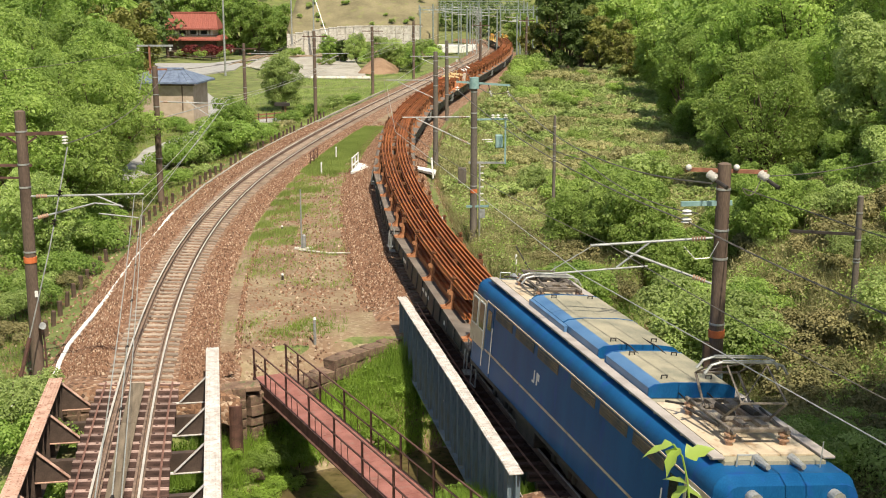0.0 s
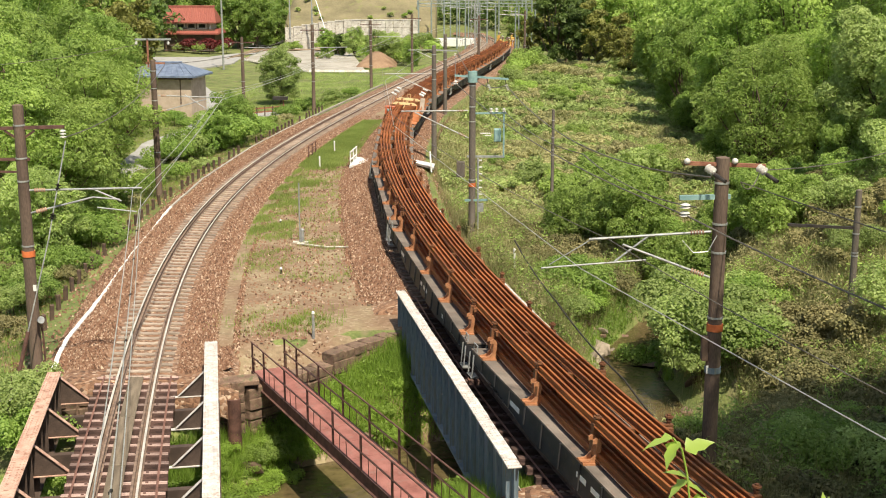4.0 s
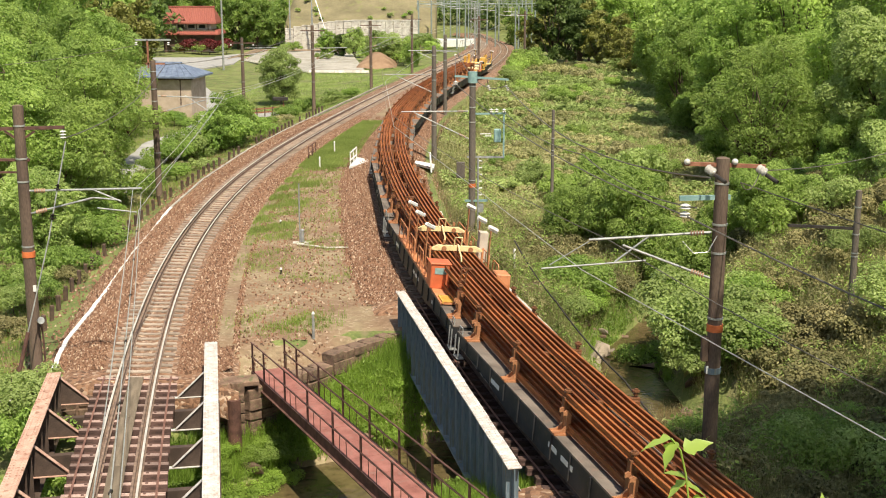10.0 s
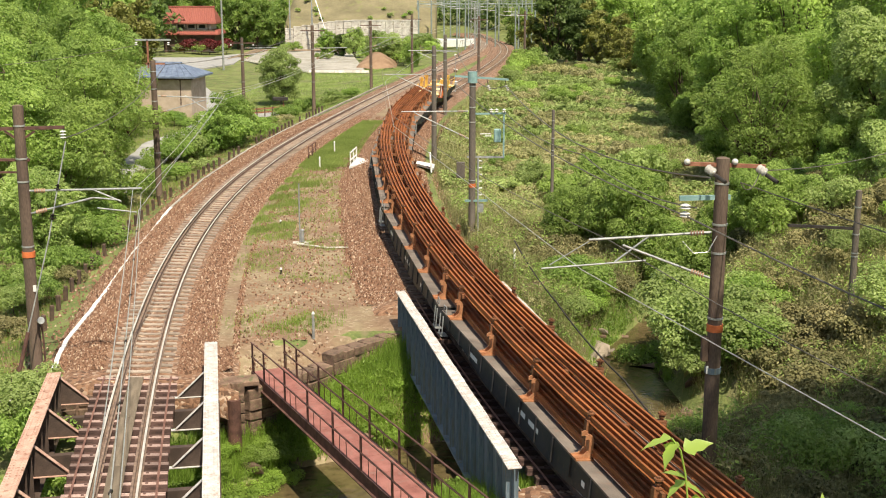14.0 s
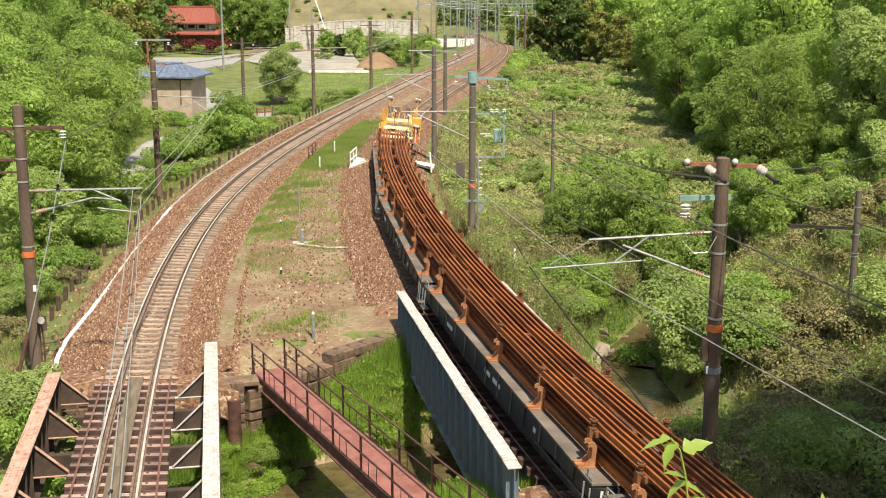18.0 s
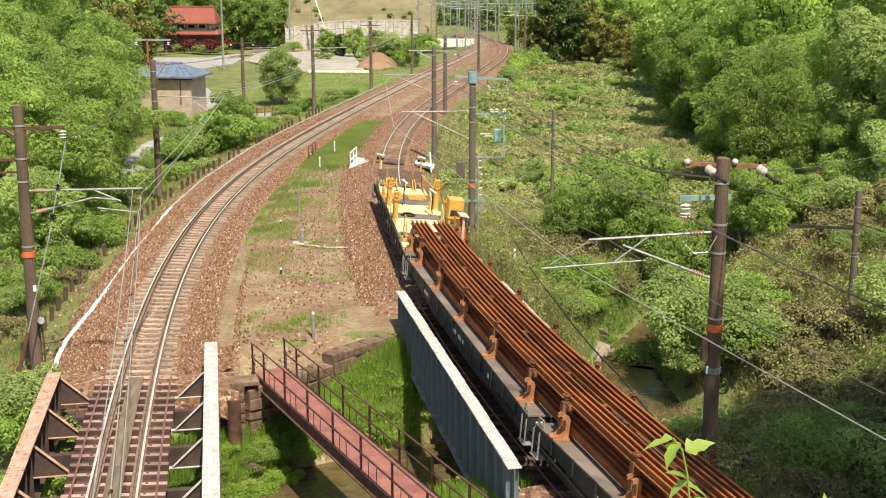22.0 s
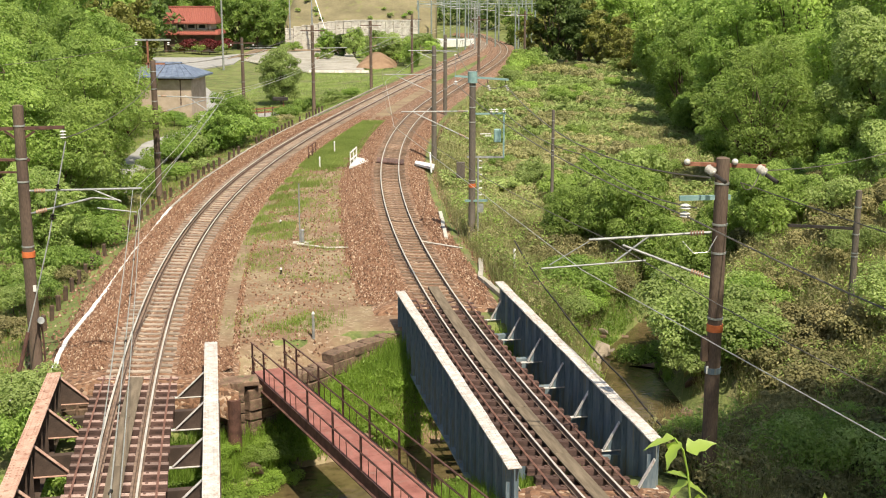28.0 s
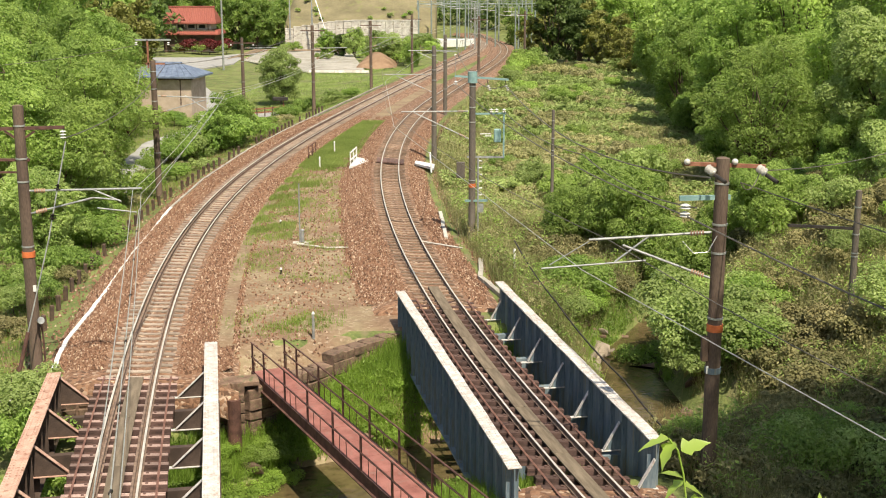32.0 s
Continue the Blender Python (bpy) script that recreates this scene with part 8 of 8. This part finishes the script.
def mound():
    rows = []
    for j in range(13):
        v = j / 12
        rows.append([(-13.2 + 6.0 * u, 186 + 14 * v, -1.2 + 2.0 * math.sin(math.pi * u) ** 0.7 * math.sin(math.pi * v) ** 0.7 + 0.15 * math.sin(9 * u + 7 * v)) for u in np.linspace(0, 1, 13)])
    strip("earth_mound", rows, surface("orange_subsoil", (0.20, 0.115, 0.066), (0.32, 0.21, 0.13), 0.6, 0.95, 0.5, coords="World"), "bare orange earth mound beside the lot", "earth")


mound()
plate("lot_border_path", [(-36, 206), (-36, 236), (-14, 236), (-16, 231), (-33.5, 231)], -1.0, 0.3, M_DIRT, "pale dirt strip behind the lot", "earth")


def retaining_wall():
    t = thing("wall_retaining", "pale concrete block retaining wall under the hillside", "wall", kind="structure")
    n = 16
    for k in range(n):
        x0, x1 = -30 + 25.4 * k / n, -30 + 25.4 * (k + 1) / n
        top = 2.6 + 1.7 * math.sin(min(1, (k + 0.5) / 9) * 1.57)
        for j in range(4):
            bm = B()
            z0, z1 = -1.2 + (top + 1.2) * j / 4, -1.2 + (top + 1.2) * (j + 1) / 4
            box(bm, (x0 + x1) / 2, 236 + 0.25 * j, (z0 + z1) / 2, x1 - x0 - 0.05, 0.8, z1 - z0 - 0.05, bevel=0.04)
            part("wall_panel", bm, M_CONCRETE, t)
    bm = B()
    for k in range(n):
        x0, x1 = -30 + 25.4 * k / n, -30 + 25.4 * (k + 1) / n
        top = 2.6 + 1.7 * math.sin(min(1, (k + 0.5) / 9) * 1.57)
        box(bm, (x0 + x1) / 2, 236.9, top + 0.08, x1 - x0, 1.2, 0.18)
    part("coping", bm, M_CONCRETE, t)


retaining_wall()
M_TAN = surface("dry_tan_hill_grass", (0.14, 0.12, 0.065), (0.25, 0.215, 0.12), 0.25, 0.95, 0.5, fine=3, coords="World", wear=(0.20, 0.20, 0.08))


def bare_hill():
    rows = []
    for y in np.linspace(237.6, 300, 22):
        rows.append([(x, y, 3.0 + (y - 237) * 0.42 * (1 - 0.25 * abs((x + 17) / 18)) + 0.3 * float(wobble(x, y)) + min(0, (x + 6) * -0.12)) for x in np.linspace(-30.2, -1.5, 20)])
        rows[-1].insert(0, (-30.3, y, -1.5))
        rows[-1].append((-1.4, y, -1.5))
    rows.insert(0, [(x, y - 0.1, -1.5) for x, y, _ in rows[0]])
    strip("bare_hillside", rows, M_TAN, "dry tan grass hillside above the wall", "hill")


bare_hill()


def gantry(x0, x1, y, tall):
    t = thing("catenary_gantry", "steel catenary portal over the station tracks", "gantry", pose(0, y, 0), group="station gantries")
    for x in (x0, x1):
        bm = B()
        rod(bm, (x, 0, -1.0), (x, 0, tall), 0.17, 0.13, 10)
        part("post", bm, M_STATION, t)
    bm = B()
    for z in (tall - 0.4, tall - 1.0):
        rod(bm, (x0, 0, z), (x1, 0, z), 0.045, n=6)
    n = int((x1 - x0) / 0.9)
    for k in range(n):
        a = x0 + (x1 - x0) * k / n
        b = x0 + (x1 - x0) * (k + 1) / n
        rod(bm, (a, 0, tall - 0.4 if k % 2 else tall - 1.0), (b, 0, tall - 1.0 if k % 2 else tall - 0.4), 0.03, n=4)
    part("truss", bm, M_STATION, t)
    for k in range(3):
        x = x0 + (x1 - x0) * (k + 0.7) / 3.4
        bm = B()
        rod(bm, (x, 0, tall - 1.0), (x, 0, tall - 2.3), 0.05, n=6)
        rod(bm, (x, 0, tall - 2.2), (x + 1.4, 0, tall - 2.3), 0.04, n=6)
        part("dropper_arm", bm, M_STEEL, t)


for y, xa, xb, tall in ((230, -4.5, 17, 8.0), (246, -5, 17.5, 8.2), (264, -5, 17.5, 8.5), (284, -5, 18, 8.8), (305, -6, 18, 9.2)):
    gantry(xa, xb, y, tall)


def lattice_mast(x, y, tall):
    t = thing("lattice_mast", "pale galvanised lattice mast by the station", "mast", pose(x, y, -0.8))
    for sx in (-0.35, 0.35):
        for sy in (-0.35, 0.35):
            bm = B()
            rod(bm, (sx, sy, 0), (sx * 0.8, sy * 0.8, tall), 0.06, n=5)
            part("leg", bm, M_STEEL, t)
    bm = B()
    for k in range(int(tall / 0.7)):
        z = 0.7 * k
        s = -1 if k % 2 else 1
        for y0 in (-0.35, 0.35):
            rod(bm, (-0.33 * s, y0, z), (0.33 * s, y0, z + 0.7), 0.035, n=4)
    part("lacing", bm, M_STEEL, t)


lattice_mast(5.3, 222, 8.6)
lattice_mast(6.2, 226, 8.8)
for x, y, h in ((2.6, 232, 8.2), (6.8, 231, 7.8), (9.6, 228, 7.6), (0.2, 240, 8.4), (5.0, 245, 8.4), (11.2, 250, 8.4), (3.4, 258, 8.6), (7.2, 262, 8.6), (4.0, 222, 8.0), (8.5, 240, 8.0), (-2.2, 236, 8.5), (1.5, 250, 8.5), (12.5, 215, 7.0), (14.5, 216, 7.0), (13.6, 224, 7.4)):
    P = make_pole(x, y, -1.2, h, 0.16, 0.12, M_STATION, "grey green mast in the station yard", None, "station_mast", "mast")
    arm(P, "bracket_arm", (0, 0, h - 1.2), (-2.8, 0, h - 1.0), 0.05, M_STEEL)
bm = B()
box(bm, 0, 0, 0.4, 9.0, 3.0, 1.5, bevel=0.06)
tagged(part("platform_block", bm, M_WHITE, None, m=pose(1.6, 240, -0.4)), "white station platform end", "platform")
bm = B()
rod(bm, (0, 0, -2), (0, 0, 22), 0.85, n=20)
tagged(part("white_pillar", bm, M_WHITE, None, m=pose(-8.2, 318, 4), smooth=True), "tall white concrete viaduct pier on the hill", "pier")
for x, y, tall, lab in ((-33.0, 186, 13.5, "slim grey street lamp pole by the lane"), (-29, 236, 14.0, "slim grey utility pole by the wall"), (-24.5, 233, 11.0, "slim grey utility pole by the wall")):
    P = make_pole(x, y, -1.5, tall, 0.17, 0.11, M_STEEL, lab, None, "utility_pole", "pole")
wire([(-24.5, 233, 10.5), (-20.5, 226, 0.2)], 0.09, M_STEEL, "grey guy wire of the utility pole", 0, "guy_wire")
t = thing("red_shrub_hedge", "hedge of dark red leafed shrubs before the farmhouse", "hedge", pose(-43.6, 226.5, -1.3))
cs = [(x, 0.6 * math.sin(x * 3), 1.4 + 0.4 * math.sin(x * 1.9)) for x in np.linspace(-3.8, 4.2, 12)]
hung("foliage", card_mesh("foliage", leaf_cloud(cs, [1.35] * 12, 4200, 0.18), M_LEAF_RED), t)
for x in np.linspace(-3.6, 4.0, 6):
    bm = B()
    rod(bm, (float(x), 0, -0.3), (float(x), 0, 1.4), 0.06, n=5)
    part("stem", bm, M_BARK, t)
t = thing("lamp_stake", "low black box on a post by the lane", "post", pose(-15.9, 122.5, -1.2))
bm = B()
rod(bm, (0, 0, 0), (0, 0, 1.5), 0.07, n=6)
part("post", bm, M_RUST_ARM, t)
bm = B()
box(bm, -0.3, 0, 1.5, 1.5, 0.5, 0.35, bevel=0.03)
part("box", bm, M_DARK_METAL, t)
t = thing("wooden_fence", "low brown board fence at the lane's end", "fence", pose(-19.2, 116.6, -1.0, 0, 0, 42))
for k in range(7):
    bm = B()
    rod(bm, (k * 0.9, 0, 0), (k * 0.9, 0, 0.9), 0.06, n=6)
    part("post", bm, M_DARKWOOD, t)
for z in (0.4, 0.75):
    bm = B()
    box(bm, 2.7, 0, z, 5.6, 0.04, 0.14)
    part("rail", bm, M_RUST_ARM, t)

# ---- the plain overbridge on which the camera stands, and the shoot of a creeper at its edge ----
bm = B()
box(bm, 2, -4.6, 9.75, 44, 8.0, 0.7)
box(bm, 2, -0.75, 10.2, 44, 0.3, 0.4)
tagged(part("overbridge_deck", bm, M_CONCRETE), "plain concrete overbridge deck", "bridge deck", kind="structure")
for x in (-12, 3.2, 22):
    bm = B()
    box(bm, x, -4.6, 4.4, 1.0, 7.0, 10.0)
    tagged(part("overbridge_pier", bm, M_CONCRETE), "plain concrete overbridge pier", "pier", kind="structure")


def big_leaf(size, seed):
    """A lobed, folded leaf with its stalk end at the origin, along y."""
    rnd = random.Random(seed)
    bm = B()
    side = [(0.0, 0.0), (0.18, 0.06), (0.38, 0.20), (0.22, 0.34), (0.27, 0.52), (0.11, 0.76), (0.0, 1.0)]
    mid = [bm.verts.new((0, y * size, -0.10 * size * (y - 0.4) ** 2 * 2)) for y in (0, 0.1, 0.16, 0.34, 0.5, 0.78, 1.0)]
    for s in (-1, 1):
        out = [mid[0]] + [bm.verts.new((s * x * size, y * size, (0.22 * x - 0.1 * (y - 0.4) ** 2 + rnd.uniform(-0.02, 0.02)) * size)) for x, y in side[1:-1]] + [mid[-1]]
        for k in range(6):
            q = [mid[k], out[k], out[k + 1], mid[k + 1]]
            u = []
            for v in q:
                if v not in u:
                    u.append(v)
            if len(u) > 2:
                bm.faces.new(u if s > 0 else u[::-1])
    return mesh_of("leaf", bm, M_SHOOT, True)


def make_shoot(name, label, base, stem, leaves):
    """A shoot that sways: its stem and large leaves, in its own space."""
    t = thing(name, label, "shoot", pose(*base))
    bm = B()
    pipe(bm, stem, 0.0035, 5)
    part("stem", bm, M_SHOOT, t)
    for k, (p, size, rx, ry, rz) in enumerate(leaves):
        hung("leaf", big_leaf(size * 0.84, k), t, pose(*p, rx, ry, rz))
    return t


SHOOT = make_shoot("creeper_shoot", "bright green creeper shoot with lobed leaves", (0.765, 3.6, 10.05),
                   [(0.3, -4.2, 0.10), (0.18, -2.9, 0.10), (0.05, -0.6, 0.0), (0.02, 0, 0.10), (0.0, 0.02, 0.28), (-0.02, 0.02, 0.36), (-0.05, 0.02, 0.40)],
                   [((-0.05, 0.02, 0.40), 0.13, -25, 0, 80), ((-0.035, 0.02, 0.39), 0.125, -50, 15, 120), ((-0.01, 0.02, 0.36), 0.12, 15, 25, -75), ((0.0, 0.02, 0.27), 0.10, 15, 0, 95), ((0.0, 0.02, 0.26), 0.11, -40, 10, 100), ((0.01, 0.02, 0.24), 0.11, -35, 10, -70), ((0.02, 0.01, 0.20), 0.10, -10, 0, -95)])
SHOOT2 = make_shoot("creeper_shoot", "bright green creeper shoot with narrow leaves", (1.19, 3.6, 10.0),
                    [(0.0, -4.2, 0.10), (-0.1, -2.9, 0.10), (0, -0.5, 0.0), (0, 0, 0.06), (0.0, 0.0, 0.18)],
                    [((0, 0, 0.16), 0.12, 62, -25, 20), ((0, 0, 0.16), 0.12, 75, 10, -30), ((0.005, 0, 0.17), 0.12, 82, 5, 10)])


def motions():
    for ob, o0, o1 in MOVING:
        drive(ob, o0, o1)
    # the shoots sway in the wind of the passing train and settle
    for ob, k, dx in ((SHOOT, 1.0, 0.0), (SHOOT2, 1.3, 0.5)):
        home = ob.matrix_basis.copy()
        rows = []
        for j in range(65):
            t = 0.5 * j
            gust = (1.0 if t < 2 else 0.35) * k
            rows.append((t, home @ pose(0.012 * gust * math.sin(2.1 * t + dx), 0, 0, 0, 2.2 * gust * math.sin(2.3 * t + dx), 1.6 * gust * math.sin(1.7 * t + 1 + dx))))
        walk(ob, rows)


motions()
